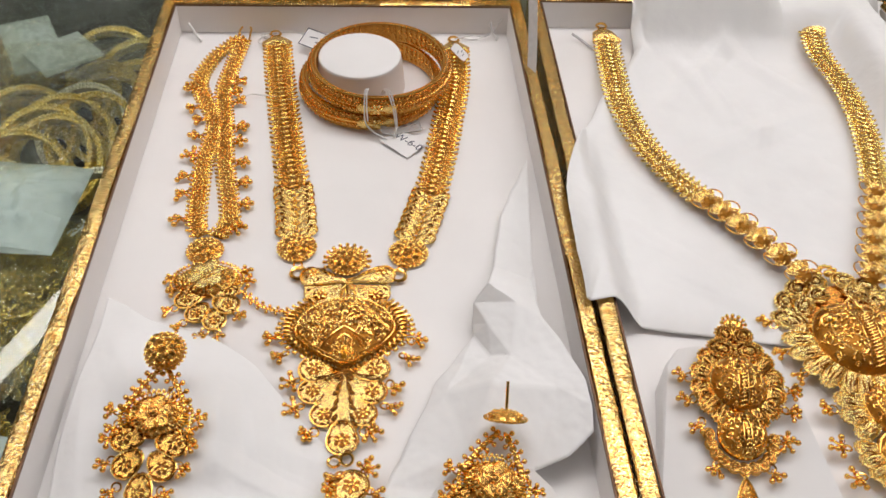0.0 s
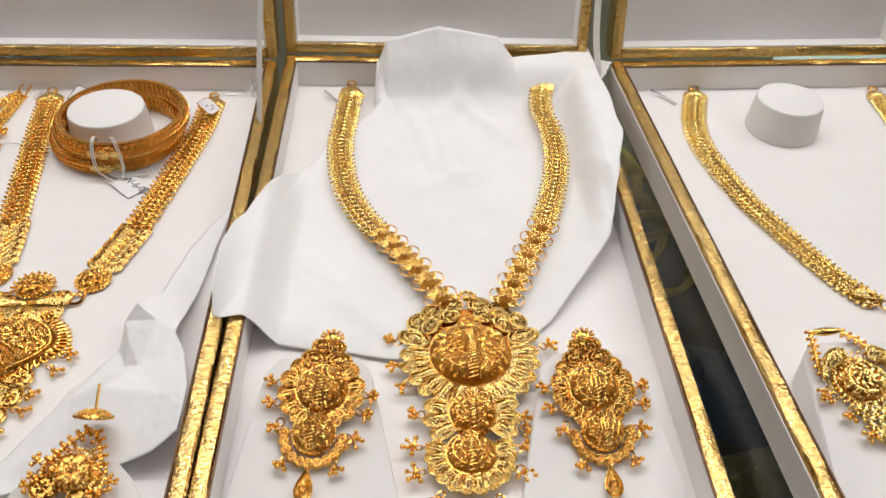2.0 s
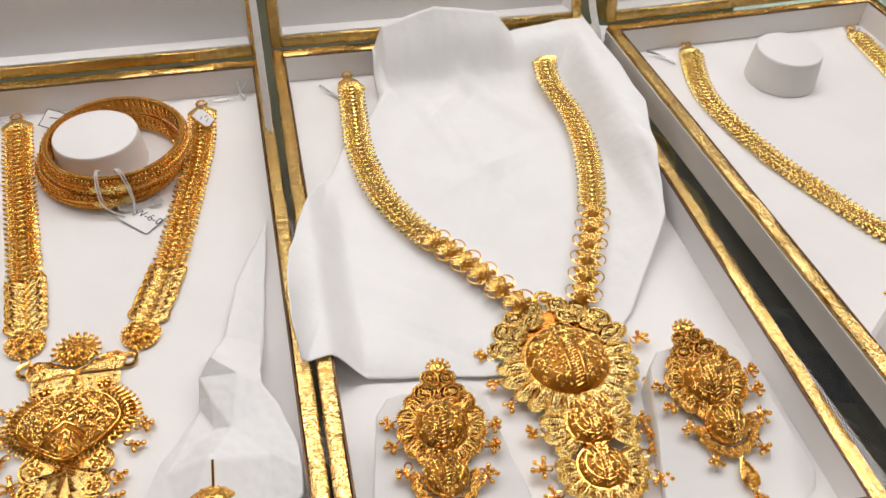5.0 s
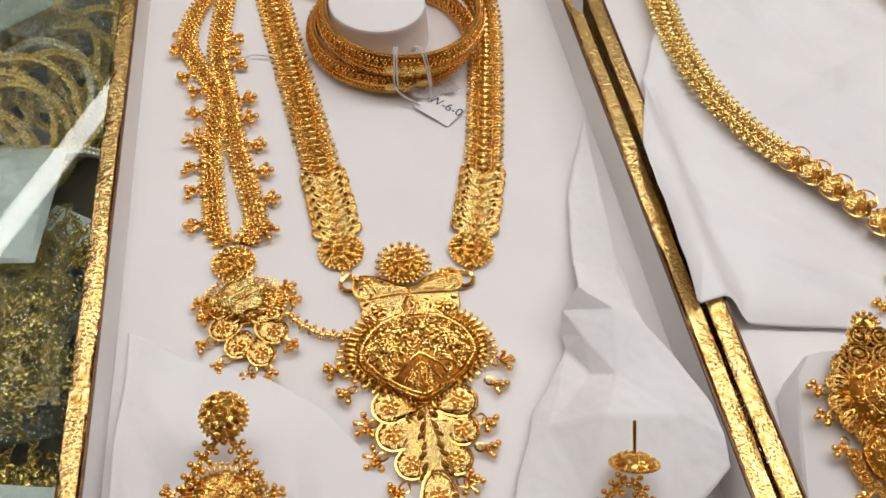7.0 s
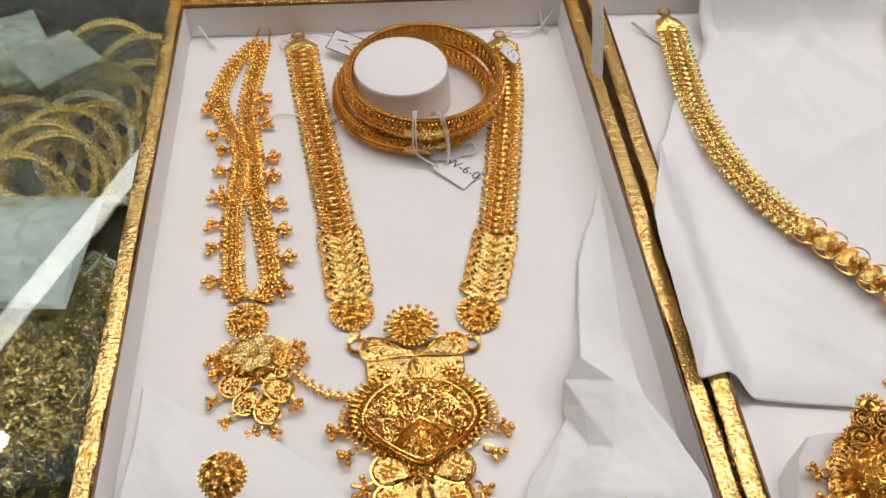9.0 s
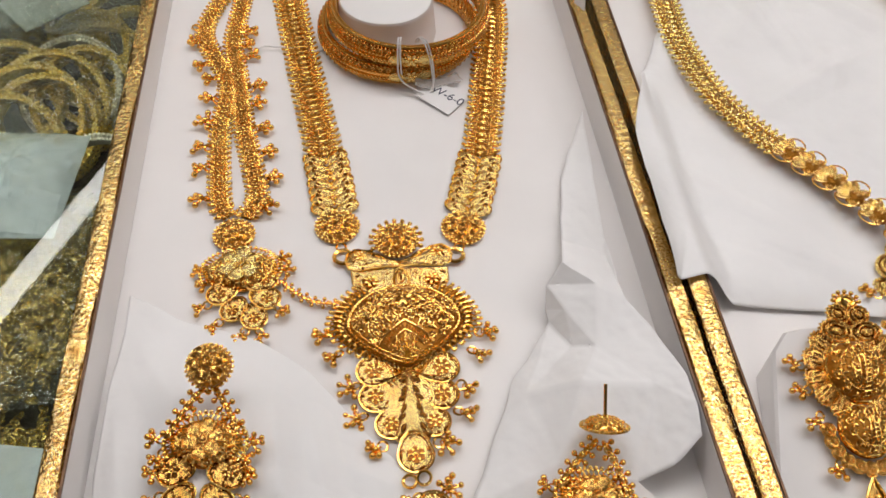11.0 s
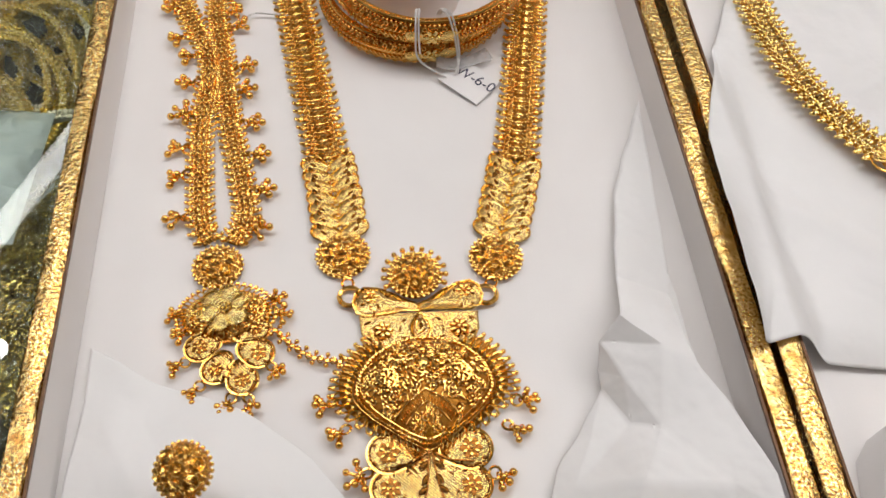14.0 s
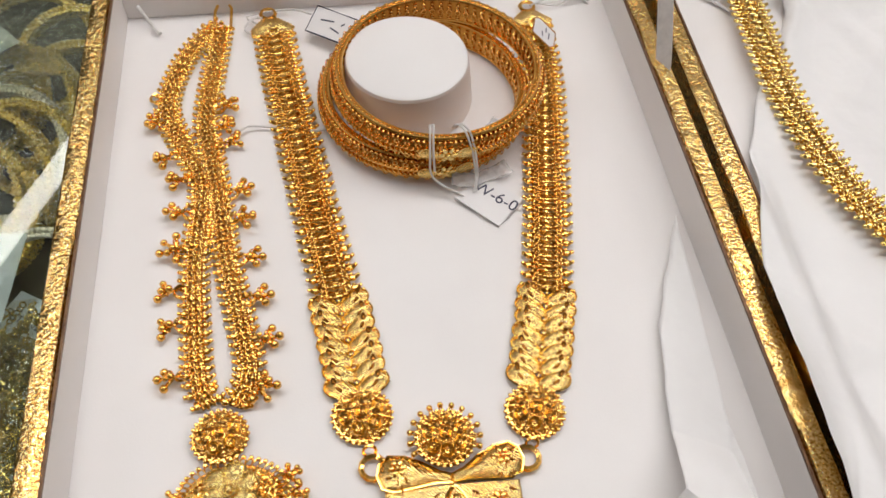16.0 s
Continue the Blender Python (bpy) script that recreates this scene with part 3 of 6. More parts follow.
ribbon(tray_b, [(183.0, 290, 8), (184.4, 300, 18), (183.5, 318, 40), (184, 345, 110)], 4.5, (0.7, -0.7, 0.2))
ribbon(tray_c, [(183.0, 255, 8), (184.4, 262, 18), (184, 300, 50), (184, 340, 110)], 5.0, (0.8, -0.5, 0.2))

# ---- slanted pads for the ear pieces ----
SLOPE, SLOPE_Y = 0.28, 120.0
SLOPE_DEG = math.degrees(math.atan(SLOPE))


def pad(x0, x1, t0, t1, y0, y1, label, where=None, cut=9.0):
    """A slanted wedge: x0..x1 wide in front, t0..t1 at its back edge."""
    o = [(x0 + cut, y0), (x1 - cut, y0), (x1 - cut * 0.35, y0 + cut * 0.35), (x1, y0 + cut)]
    o += [(t1 + (x1 - t1) * 0.15, y1 - 6), (t1 - 3, y1 - 0.7), (t1 - 7, y1)]
    o += [(t0 + 7, y1), (t0 + 3, y1 - 0.7), (t0 + (x0 - t0) * 0.15, y1 - 6), (x0, y0 + cut), (x0 + cut * 0.35, y0 + cut * 0.35)]
    o = np.array(o, float)
    c = o.mean(0)
    n, v, f = len(o), [], []
    top = lambda p: max(0.6, SLOPE * (p[1] - SLOPE_Y))
    v += [(*p, -0.2) for p in o]
    v += [(*p, max(0.3, top(p) - 1.2)) for p in o]
    v += [(*(c + (p - c) * 0.975), top(p)) for p in o]
    v += [(*(c + (p - c) * 0.5), top(c + (p - c) * 0.5)) for p in o] + [(*c, top(c)), (*c, -0.2)]
    v = [(x - c[0], y - c[1], z) for x, y, z in v]
    skirt = []
    for L in range(3):
        for i in range(n):
            (skirt if L == 0 else f).append((L * n + i, L * n + (i + 1) % n, (L + 1) * n + (i + 1) % n, (L + 1) * n + i))
    for i in range(n):
        f.append((3 * n + i, 3 * n + (i + 1) % n, 4 * n))
        skirt.append(((i + 1) % n, i, 4 * n + 1))
    ob = thing("earring_pad", label, "display pad", "slanted pads in the jewellery boxes", at=(c[0] / 1000, c[1] / 1000, 0))
    part("top", Geo().add(v, f), LEATHERETTE, ob, sharp=30)
    part("skirt", Geo().add(v, skirt), LEATHERETTE, ob, sharp=30)
    if where is not None:
        ob.matrix_basis = where
    return ob


pad(-88, -29, -72, -36, 117, 146, "white slanted pad under a gold earring")
pad(16, 77, 32, 64, 113.5, 146, "white slanted pad partly under tissue paper")
pad(98, 158, 111, 147, 121, 183, "white slanted pad under a flower earring")
pad(201, 260, 215, 250, 120, 182, "white slanted pad beside the box wall")
pad(314, 372, 318, 358, 120, 184, "white slanted pad in the askew box")
pad(408, 466, 411, 449, 123, 187, "white slanted pad in the askew box")


# ---- white pegs ----
def peg(x, y, r, h, label):
    g, seg = Geo(), 48
    prof = [(0, 0), (r + 1.6, 0), (r + 1.7, 0.6), (r + 0.7, h * 0.6), (r, h - 1.5), (r - 0.4, h - 0.5), (r - 1.4, h), (0, h + 0.25)]
    v, f = [], []
    for q, z in prof:
        v += [(x + q * math.cos(2 * math.pi * j / seg), y + q * math.sin(2 * math.pi * j / seg), z - 0.3) for j in range(seg)]
    for i in range(len(prof) - 1):
        for j in range(seg):
            k = (j + 1) % seg
            f.append((i * seg + j, i * seg + k, (i + 1) * seg + k, (i + 1) * seg + j))
    ob = thing("bangle_peg", label, "display peg", "round pegs in the jewellery boxes")
    part("side_wrap", Geo().add(v, f[:4 * seg]), LEATHERETTE, ob, sharp=35)
    part("top_cover", Geo().add(v, f[4 * seg:]), LEATHERETTE, ob, sharp=35)
    return ob


peg(7.2, 363, 19.9, 18, "white round leatherette peg inside the bangles")
peg(384, 367, 18.5, 20, "empty white round leatherette peg")


# ---- tissue paper ----
def smooth(a, b, t):
    t = min(1.0, max(0.0, (t - a) / (b - a)))
    return t * t * (3 - 2 * t)


def support(x, y):
    """Height of what lies under the paper: box walls and pads."""
    h = 0.0
    for cx in (90.0 + 0.022 * (y - 150), 269.0 + 0.03 * (y - 150)):
        h = max(h, 17.2 * (1 - smooth(5.0, 22.0, abs(x - cx))))
    h = max(h, 17.2 * smooth(392, 411, y))
    for a, b, c, d, e, g in ((24, 44, 60, 80, 158, 182), (-98, -58, -50, -10, 150, 215)):
        hump = smooth(a, b, x) * (1 - smooth(c, d, x))
        h = max(h, hump * (max(0.0, SLOPE * (y - SLOPE_Y)) + 0.8) * (1 - smooth(e, g, y)))
    return h


def along(pts, t):
    p = np.asarray(pts, float)
    s = np.concatenate([[0], np.cumsum(np.linalg.norm(np.diff(p, axis=0), axis=1))])
    return np.array([np.interp(t * s[-1], s, p[:, k]) for k in range(3)])


def roof(p, ridges):
    """Height that sharp creases add at p: rows of x0, y0, x1, y1, height, half width."""
    h = 0.0
    for x0, y0, x1, y1, up, w in ridges:
        d = np.array([x1 - x0, y1 - y0])
        q = np.array([p[0] - x0, p[1] - y0])
        t = min(1.0, max(0.0, float(q @ d) / float(d @ d)))
        k = np.linalg.norm(q - d * t) / w
        if k < 1:
            h += up * (1 - k) * (0.55 + 0.45 * math.sin(math.pi * t))
    return h


def sheet(name, label, bottom, right, top, left, n, m, folds, seed, reach=0.16, ridges=()):
    """A creased sheet between four edges (bottom left to right, right upward, top left to right, left upward)."""
    v, f = [], []
    c00, c10, c01, c11 = (np.asarray(q, float) for q in (bottom[0], bottom[-1], top[0], top[-1]))
    for i in range(n + 1):
        for j in range(m + 1):
            s, t = i / n, j / m
            p = (1 - t) * along(bottom, s) + t * along(top, s) + (1 - s) * along(left, t) + s * along(right, t)
            p -= (1 - s) * (1 - t) * c00 + s * (1 - t) * c10 + (1 - s) * t * c01 + s * t * c11
            q = Vector((p[0] * 0.02 + seed, p[1] * 0.02, seed * 1.3))
            q2 = Vector((p[0] * 0.06 + seed, p[1] * 0.045, seed * 2.3))
            crease = abs(noise.noise(q)) * 1.7 + abs(noise.noise(q2)) * 0.7 + abs(noise.noise(q2 * 2.3)) * 0.3
            q3 = Vector((p[0] * 0.045 + seed * 2, p[1] * 0.045, 4.0))
            p[0] += 1.5 * noise.noise(q3)
            p[1] += 1.5 * noise.noise(q3 + Vector((7, 3, 1)))
            low = support(p[0], p[1]) + 0.5
            edge = max(0.0, 1 - min(s, 1 - s, t, 1 - t) / reach) ** 1.4
            p[2] = low + max(0.0, p[2] - low) * edge + folds * crease + roof(p, ridges)
            v.append(p)
    for i in range(n):
        for j in range(m):
            a = i * (m + 1) + j
            f.append((a, a + m + 1, a + m + 2, a + 1))
    ob = single(name, Geo().add(v, f), TISSUE, label, "tissue paper", "loose tissue sheets", sharp=55)
    solid = ob.modifiers.new("thickness", "SOLIDIFY")
    solid.thickness, solid.offset = 0.00012, 1.0
    return ob


sheet("tissue_paper", "large white tissue sheet draped over the box edges",
      [(86, 203, 20), (97, 205, 7), (108, 204, 1.5), (124, 201, 0.8), (141, 198, 0.7), (170, 191, 0.7), (195, 190, 0.7)],
      [(195, 190, 1), (225, 213, 1.5), (258, 258, 12), (281, 335, 19), (279, 424, 20)],
      [(151, 413, 16), (157, 415.5, 30), (186, 416, 38), (222, 416, 32), (232, 415, 19), (279, 424, 20)],
      [(86, 203, 20), (85, 215, 26), (86, 238, 27), (88, 258, 23), (98, 290, 10), (106, 312, 3), (124, 345, 1), (150, 388, 1), (151, 413, 16)], 150, 180, 0.75, 3, 0.16,
      ((158, 300, 226, 335, 2.5, 9), (160, 345, 205, 400, 2.8, 8), (205, 300, 228, 270, 1.2, 10), (108, 262, 144, 226, 3.0, 9), (196, 395, 226, 350, 2.4, 7), (256, 330, 272, 290, 2.2, 8), (118, 238, 160, 206, 2.0, 7), (170, 380, 182, 330, 2.0, 6), (184, 372, 190, 318, 1.8, 6), (205, 345, 178, 282, 1.6, 7)))

def folded(name, label, corners, facets, n=16, soft=0.45, seed=5):
    """Paper creased into flat facets between named corners (x, y, z)."""
    v, f, seen = [], [], {}
    for names in facets:
        a, b, c = (np.array(corners[k], float) for k in names)
        ids = {}
        for i in range(n + 1):
            for j in range(n + 1 - i):
                p = a + (b - a) * i / n + (c - a) * j / n
                key = tuple(np.round(p, 2))
                if key not in seen:
                    seen[key] = len(v)
                    q = Vector((p[0] * 0.07 + seed, p[1] * 0.07, seed))
                    k = abs(noise.noise(q)) * 1.3 + abs(noise.noise(q * 2.2)) * 0.7 + 0.3 * noise.noise(q * 5.0)
                    v.append((p[0] + 0.5 * noise.noise(q * 1.7), p[1] + 0.5 * noise.noise(q * 1.6 + Vector((3, 9, 1))), p[2] + soft * k))
                ids[i, j] = seen[key]
        up = np.cross(b - a, c - a)[2] > 0
        for i in range(n):
            for j in range(n - i):
                rows = [(ids[i, j], ids[i + 1, j], ids[i, j + 1])]
                if i + j < n - 1:
                    rows.append((ids[i + 1, j], ids[i + 1, j + 1], ids[i, j + 1]))
                f += [r if up else r[::-1] for r in rows]
    ob = single(name, Geo().add(v, f), TISSUE, label, "tissue paper", "loose tissue sheets", sharp=60)
    solid = ob.modifiers.new("thickness", "SOLIDIFY")
    solid.thickness, solid.offset = 0.00012, 1.0
    return ob


FOLD = dict(top=(81, 302, 1.5), top_left=(65, 266, 1.5), back_left=(58.5, 235, 3), back_right=(74, 234, 3), behind=(72, 228, 3),
            crest_left=(53.6, 217, 14), crest=(63, 208, 13), crest_right=(71, 203, 12), shoulder=(48.3, 212.5, 8), dip=(47.7, 206, 3), hip=(48, 201.5, 3),
            pocket=(52.2, 201.7, 9), pocket_low=(52.6, 190.6, 5), pocket_right=(59, 187.5, 9), crease_end=(71.4, 171, 13), side=(75.7, 192.5, 12),
            wall_high=(81.2, 171.5, 15), wall_mid=(81.4, 162, 15), wall_low=(80.8, 153.3, 13), tip_right=(71.5, 147.3, 9), front=(62, 145, 6),
            front_left=(36, 139, 4.5), joint=(9, 129.5, 3.6), low_left=(14.8, 144, 1.5), mid_left=(22.5, 159, 1.5), high_left=(33, 182, 1.5),
            peak=(51, 173.3, 13.5), rise=(36, 176, 4.5), saddle=(41, 151.5, 8))
folded("tissue_paper", "crumpled white tissue fold beside an earring", FOLD, [k.split() for k in (
    "top top_left back_right", "top_left back_left back_right", "back_left behind back_right", "back_left crest_left behind", "crest_left crest behind", "crest crest_right behind", "back_right behind crest_right",
    "crest_left shoulder crest", "shoulder dip pocket", "shoulder pocket crest", "dip hip pocket", "hip pocket_low pocket", "pocket pocket_low pocket_right", "pocket pocket_right crest", "crest pocket_right crest_right",
    "crest_right pocket_right side", "pocket_right crease_end side", "side crease_end wall_high", "crease_end wall_mid wall_high", "crease_end wall_low wall_mid",
    "hip high_left rise", "hip rise pocket_low", "pocket_low rise peak", "pocket_low peak pocket_right", "pocket_right peak crease_end",
    "rise high_left mid_left", "rise mid_left saddle", "peak rise saddle", "mid_left low_left saddle", "low_left joint front_left", "low_left front_left saddle",
    "saddle front_left front", "saddle front peak", "peak front crease_end", "crease_end front tip_right", "crease_end tip_right wall_low")])
sheet("tissue_paper", "white tissue sheet with a lifted front fold",
      [(-86, 122, 1.5), (-77.5, 125.5, 2), (-52.5, 127.5, 5), (-41.5, 134, 9), (-34.5, 135, 10), (-27.5, 132.8, 9), (-6, 126.5, 5), (6, 126, 3.5)],
      [(6, 126, 3.5), (9, 138, 1.0), (0, 156, 0.8), (-12, 170, 0.6)],
      [(-86, 226, 0.6), (-70, 216, 0.6), (-45, 204, 0.6), (-28, 190, 0.6), (-12, 170, 0.6)],
      [(-86, 122, 1.5), (-87, 155, 1), (-87, 190, 0.7), (-86, 226, 0.6)], 130, 120, 0.6, 23, 0.15,
      ((-38, 176, -35, 146, 2.5, 7), (-28, 172, -22, 140, 1.6, 7), (-84, 180, -76, 140, 1.5, 7), (-36, 150, -5, 135, 2.0, 7), (-20, 160, 0, 150, 1.0, 6), (-80, 205, -66, 180, 1.4, 8)))

# ---- jewellery ----
WORLD = set()


def jewel(name, label, category, group, at):
    ob = thing(name, label, category, group, at=(at[0] / 1000, at[1] / 1000, 0.0005))
    return ob


def home(ob):
    """Parts of ob are given in the world's millimetres."""
    WORLD.add(ob.name)
    return ob


def fix(ob, parent):
    if parent.name in WORLD:
        ob.matrix_parent_inverse = Matrix.Translation(-parent.location)
    return ob


def piece(name, geo, mat, parent, label="", sharp=40):
    return fix(part(name, geo, mat, parent, label, sharp), parent)


def hangs(parent, rows, z=0.4, size=1.0):
    for x, y, ang in rows:
        fix(dangle(parent, x, y, ang, z, size), parent)


def tab(geo, p, a, length, width, z):
    """A small ribbed leaf tab that stands out sideways along a, with a granule at its tip."""
    c, s_ = math.cos(a), math.sin(a)
    plate(geo, leaf_outline(p[0], p[1], a, length, width, 8), z, 0.35, 0.7, 0.2)
    geo.put(BALL, (p[0] + length * 0.98 * c, p[1] + length * 0.98 * s_, z + 0.35), 0.66)
    for k in (-1, 1):
        geo.put(BALL_S, (p[0] + length * 0.42 * c - k * width * 0.33 * s_, p[1] + length * 0.42 * s_ + k * width * 0.33 * c, z + 0.65), (0.8, 0.34, 0.45), rz(a + 0.3 * k))


def band_base(line, tan, half, low, high):
    v, f = [], []
    for p, t in zip(line, tan):
        side = np.array([-t[1], t[0], 0])
        v += [p - side * half + (0, 0, 0.2), p + side * half + (0, 0, 0.2), p + side * half * 0.95 + (0, 0, low), p + side * half * 0.4 + (0, 0, high), p - side * half * 0.4 + (0, 0, high), p - side * half * 0.95 + (0, 0, low)]
    for i in range(len(line) - 1):
        for j in range(6):
            f.append((i * 6 + j, i * 6 + (j + 1) % 6, i * 6 + 6 + (j + 1) % 6, i * 6 + 6 + j))
    return Geo().add(v, f)


def strap(parent, pts, w, pitch=3.5, name="strap", mat=GOLD):
    """A woven band: leaf tabs along both edges, two link chains and a ladder of domed arches."""
    g = Geo()
    line, tan = spline([(*p, 0.0) if len(p) == 2 else p for p in pts], pitch / 4)
    h = w / 2
    for i, (p, t) in enumerate(zip(line, tan)):
        a = math.atan2(t[1], t[0])
        m = rz(a)
        side, up, fwd = np.array([-math.sin(a), math.cos(a), 0]), np.array([0, 0, 1.0]), np.array([math.cos(a), math.sin(a), 0])
        wob = 0.12 * math.sin(i * 1.9)
        z = p[2]
        for s in (-1, 1):
            if i % 4 == (0 if s > 0 else 2):
                q = p + side * s * (h - 3.9)
                tab(g, q, a + s * math.pi / 2 + s * 0.25, 3.4 + wob, 2.7, z + 0.75)
            if i % 2 == 0:
                tip = (i // 2) % 2
                g.put(RING, p + side * s * (h - 4.3) + up * (1.75 + 0.15 * tip), (1.15, 0.62, 0.8), m @ rx(s * (0.5 if tip else -0.4)))
                g.put(BALL_S, p + side * s * (h - 3.5) + fwd * 0.5 + up * 1.55, (0.62, 0.36, 0.42), m @ rz(s * 0.5))
            g.put(BALL_S, p + side * s * (h - 5.05) + up * (2.0 + wob), (0.56, 0.3, 0.42), m)
        b = h - 5.3
        if i % 4 == 0:
            arch = [p + side * b * q + fwd * (0.9 * (1 - q * q) - 0.5) + up * (1.7 + 0.95 * (1 - q * q)) for q in (-1, -0.7, -0.35, 0, 0.35, 0.7, 1)]
            wire(g, arch, 0.48, False, 6)
            arch = [p + side * b * q * 0.8 + fwd * (0.7 * (1 - q * q) + 0.55) + up * (1.55 + 0.75 * (1 - q * q)) for q in (-1, -0.6, -0.2, 0.2, 0.6, 1)]
            wire(g, arch, 0.3, False, 5)
            g.put(BALL, p + fwd * 1.9 + up * 1.75, (0.62, b * 0.62, 0.55), m)
            for s in (-1, 1):
                g.put(BALL_S, p + side * s * b * 0.85 + fwd * 1.75 + up * 1.9, 0.45)
    ob = piece(name, g, mat, parent, sharp=30)
    # added strip that closes the gaps, with their shade in its colour
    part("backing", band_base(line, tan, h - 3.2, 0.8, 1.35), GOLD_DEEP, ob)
    return ob


def strand(parent, pts, w=8.6, pitch=2.7):
    """A narrow chain: leaf tabs along both edges and two columns of curb links."""
    g = Geo()
    line, tan = spline([(*p, 0.0) for p in pts], pitch / 3)
    for i, (p, t) in enumerate(zip(line, tan)):
        a = math.atan2(t[1], t[0])
        m = rz(a)
        side, fwd = np.array([-math.sin(a), math.cos(a), 0]), np.array([math.cos(a), math.sin(a), 0])
        for s in (-1, 1):
            if i % 3 == (0 if s > 0 else 1):
                tab(g, p + side * s * 1.5, a + s * math.pi / 2 + s * 0.2, w / 2 - 1.7 + 0.2 * math.sin(i * 2.1), 2.2, 0.7)
            if i % 2 == 0:
                g.put(RING, p + side * s * 0.85 + (0, 0, 1.75 + (0.2 if i % 4 else 0)), (1.15, 0.62, 0.85), m @ rx(0.6 if i % 4 else -0.5))
            g.put(BALL_S, p + side * s * 1.75 + (0, 0, 1.5), (0.5, 0.34, 0.42), m)
        if i % 2:
            g.put(BALL_S, p + (0, 0, 1.95), (0.6, 0.42, 0.42), m @ rz(0.5))
    ob = piece("strand", g, GOLD, parent, sharp=30)
    # same added strip below the links, darkened in place of gap shade
    part("backing", band_base(line, tan, 2.2, 0.75, 1.1), GOLD_DEEP, ob)
    return ob


def fine_chain(parent, pts, pitch=1.5, size=1.0, z=0.5):
    """A small dense chain with granules standing off both sides."""
    g = Geo()
    line, tan = spline([(*p, z) for p in pts], pitch)
    for i, (p, t) in enumerate(zip(line, tan)):
        a = math.atan2(t[1], t[0])
        side = np.array([-math.sin(a), math.cos(a), 0])
        g.put(RING, p + (0, 0, 0.8), 0.95 * size, rz(a) @ rx(0.9 if i % 2 else -0.9))
        g.put(BALL_S, p + (0, 0, 0.9), (0.9 * size, 0.6 * size, 0.6 * size), rz(a))
        if i % 2 == 0:
            for s in (-1, 1):
                g.put(BALL, p + side * s * 1.55 * size + (0, 0, 1.0), 0.72 * size)
                wire(g, [p + (0, 0, 0.9), p + side * s * 1.5 * size + (0, 0, 1.0)], 0.3, False, 4)
    return piece("chain", g, GOLD_BALL, parent)


def disc(parent, cx, cy, r, h=3.0, z=0.3, coils=5, name="filigree_disc", spikes=0):
    """A domed filigree disc: ground, coils, beaded rim and, if asked, spikes."""
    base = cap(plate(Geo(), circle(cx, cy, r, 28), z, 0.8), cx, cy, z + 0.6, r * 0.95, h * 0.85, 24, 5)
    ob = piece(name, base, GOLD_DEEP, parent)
    g = Geo()
    bead_rim(g, circle(cx, cy, r, 40), z + 0.8, 0.6, 1.6)
    wire(g, [(x, y, z + 1.1) for x, y in circle(cx, cy, r * 0.93, 28)], 0.25, True, 5)
    dome_coils(g, cx, cy, z + 0.75, r * 0.93, h * 0.85, coils + 1, 0.6, 0.27)
    filigree(g, cx, cy, z + 0.5, r * 0.93, h * 0.85, r * 0.1, None, int(abs(cx * 3 + cy)))
    part("filigree", g, GOLD, ob)
    for i in range(spikes):
        a = math.pi * (-0.12 + 1.24 * i / (spikes - 1))
        s = Geo()
        for k in (-1, 1):
            s.put(BALL_S, (cx + 1.03 * r * math.cos(a + k * 0.05), cy + 1.03 * r * math.sin(a + k * 0.05), z + 0.7), (1.1, 0.32, 0.5), rz(a))
        s.put(BALL, (cx + 1.2 * r * math.cos(a), cy + 1.2 * r * math.sin(a), z + 0.8), 0.85)
        part("spike", s, GOLD, ob)
    return ob


def lobe(parent, cx, cy, r, ang, z=0.4, name="lobe_plate"):
    """A round hatched plate with a raised rosette, drawn out to a point towards ang (degrees)."""
    a = math.radians(ang)
    o = []
    for t in np.linspace(0, 2 * math.pi, 30, endpoint=False):
        k = r * (1 + 0.5 * max(0.0, math.cos(t)) ** 4)
        o.append((cx + k * math.cos(t + a), cy + k * math.sin(t + a)))
    ob = piece(name, plate(Geo(), o, z, 0.9, 0.35, 0.35, (cx, cy)), GOLD_PLATE, parent, sharp=35)
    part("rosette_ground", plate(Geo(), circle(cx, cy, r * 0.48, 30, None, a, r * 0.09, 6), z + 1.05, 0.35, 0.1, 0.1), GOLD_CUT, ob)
    g = Geo()
    for i in range(6):
        t = 2 * math.pi * (i + 0.5) / 6 + a
        g.put(BALL_S, (cx + 0.33 * r * math.cos(t), cy + 0.33 * r * math.sin(t), z + 1.5), (0.14 * r, 0.09 * r, 0.4), rz(t))
    g.put(RING, (cx, cy, z + 1.6), 0.15 * r)
    g.put(BALL_S, (cx, cy, z + 1.8), 0.09 * r)
    wire(g, [(x, y, z + 0.9) for x, y in o], 0.34, True, 5)
    part("rosette", g, GOLD, ob)
    e = Geo()
    wire(e, [(cx + (x - cx) * 0.86, cy + (y - cy) * 0.86, z + 0.95) for x, y in o], 0.2, True, 4)
    for i, t in enumerate((1.0, 1.75, 2.6, 3.68, 4.53, 5.28)):
        t += 0.2 * math.sin(cx + 3 * i)
        e.put(BALL_S, (cx + 0.78 * r * math.cos(t + a), cy + 0.78 * r * math.sin(t + a), z + 1.05), (0.95, 0.4, 0.4), rz(t + a + (1.57 if i % 2 else 0.5)))
    for k in (-0.16, 0.16):
        e.put(BALL_S, (cx + 1.15 * r * math.cos(a + k), cy + 1.15 * r * math.sin(a + k), z + 0.95), (1.0, 0.36, 0.3), rz(a + k))
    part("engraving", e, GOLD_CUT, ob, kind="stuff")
    return ob


def jump_ring(parent, x, y, r, z=0.9, name="jump_ring", tilt=0.0, mat=None):
    g = Geo().put(RING, (x, y, z), r, rx(tilt))
    return piece(name, g, mat or GOLD_BALL, parent)


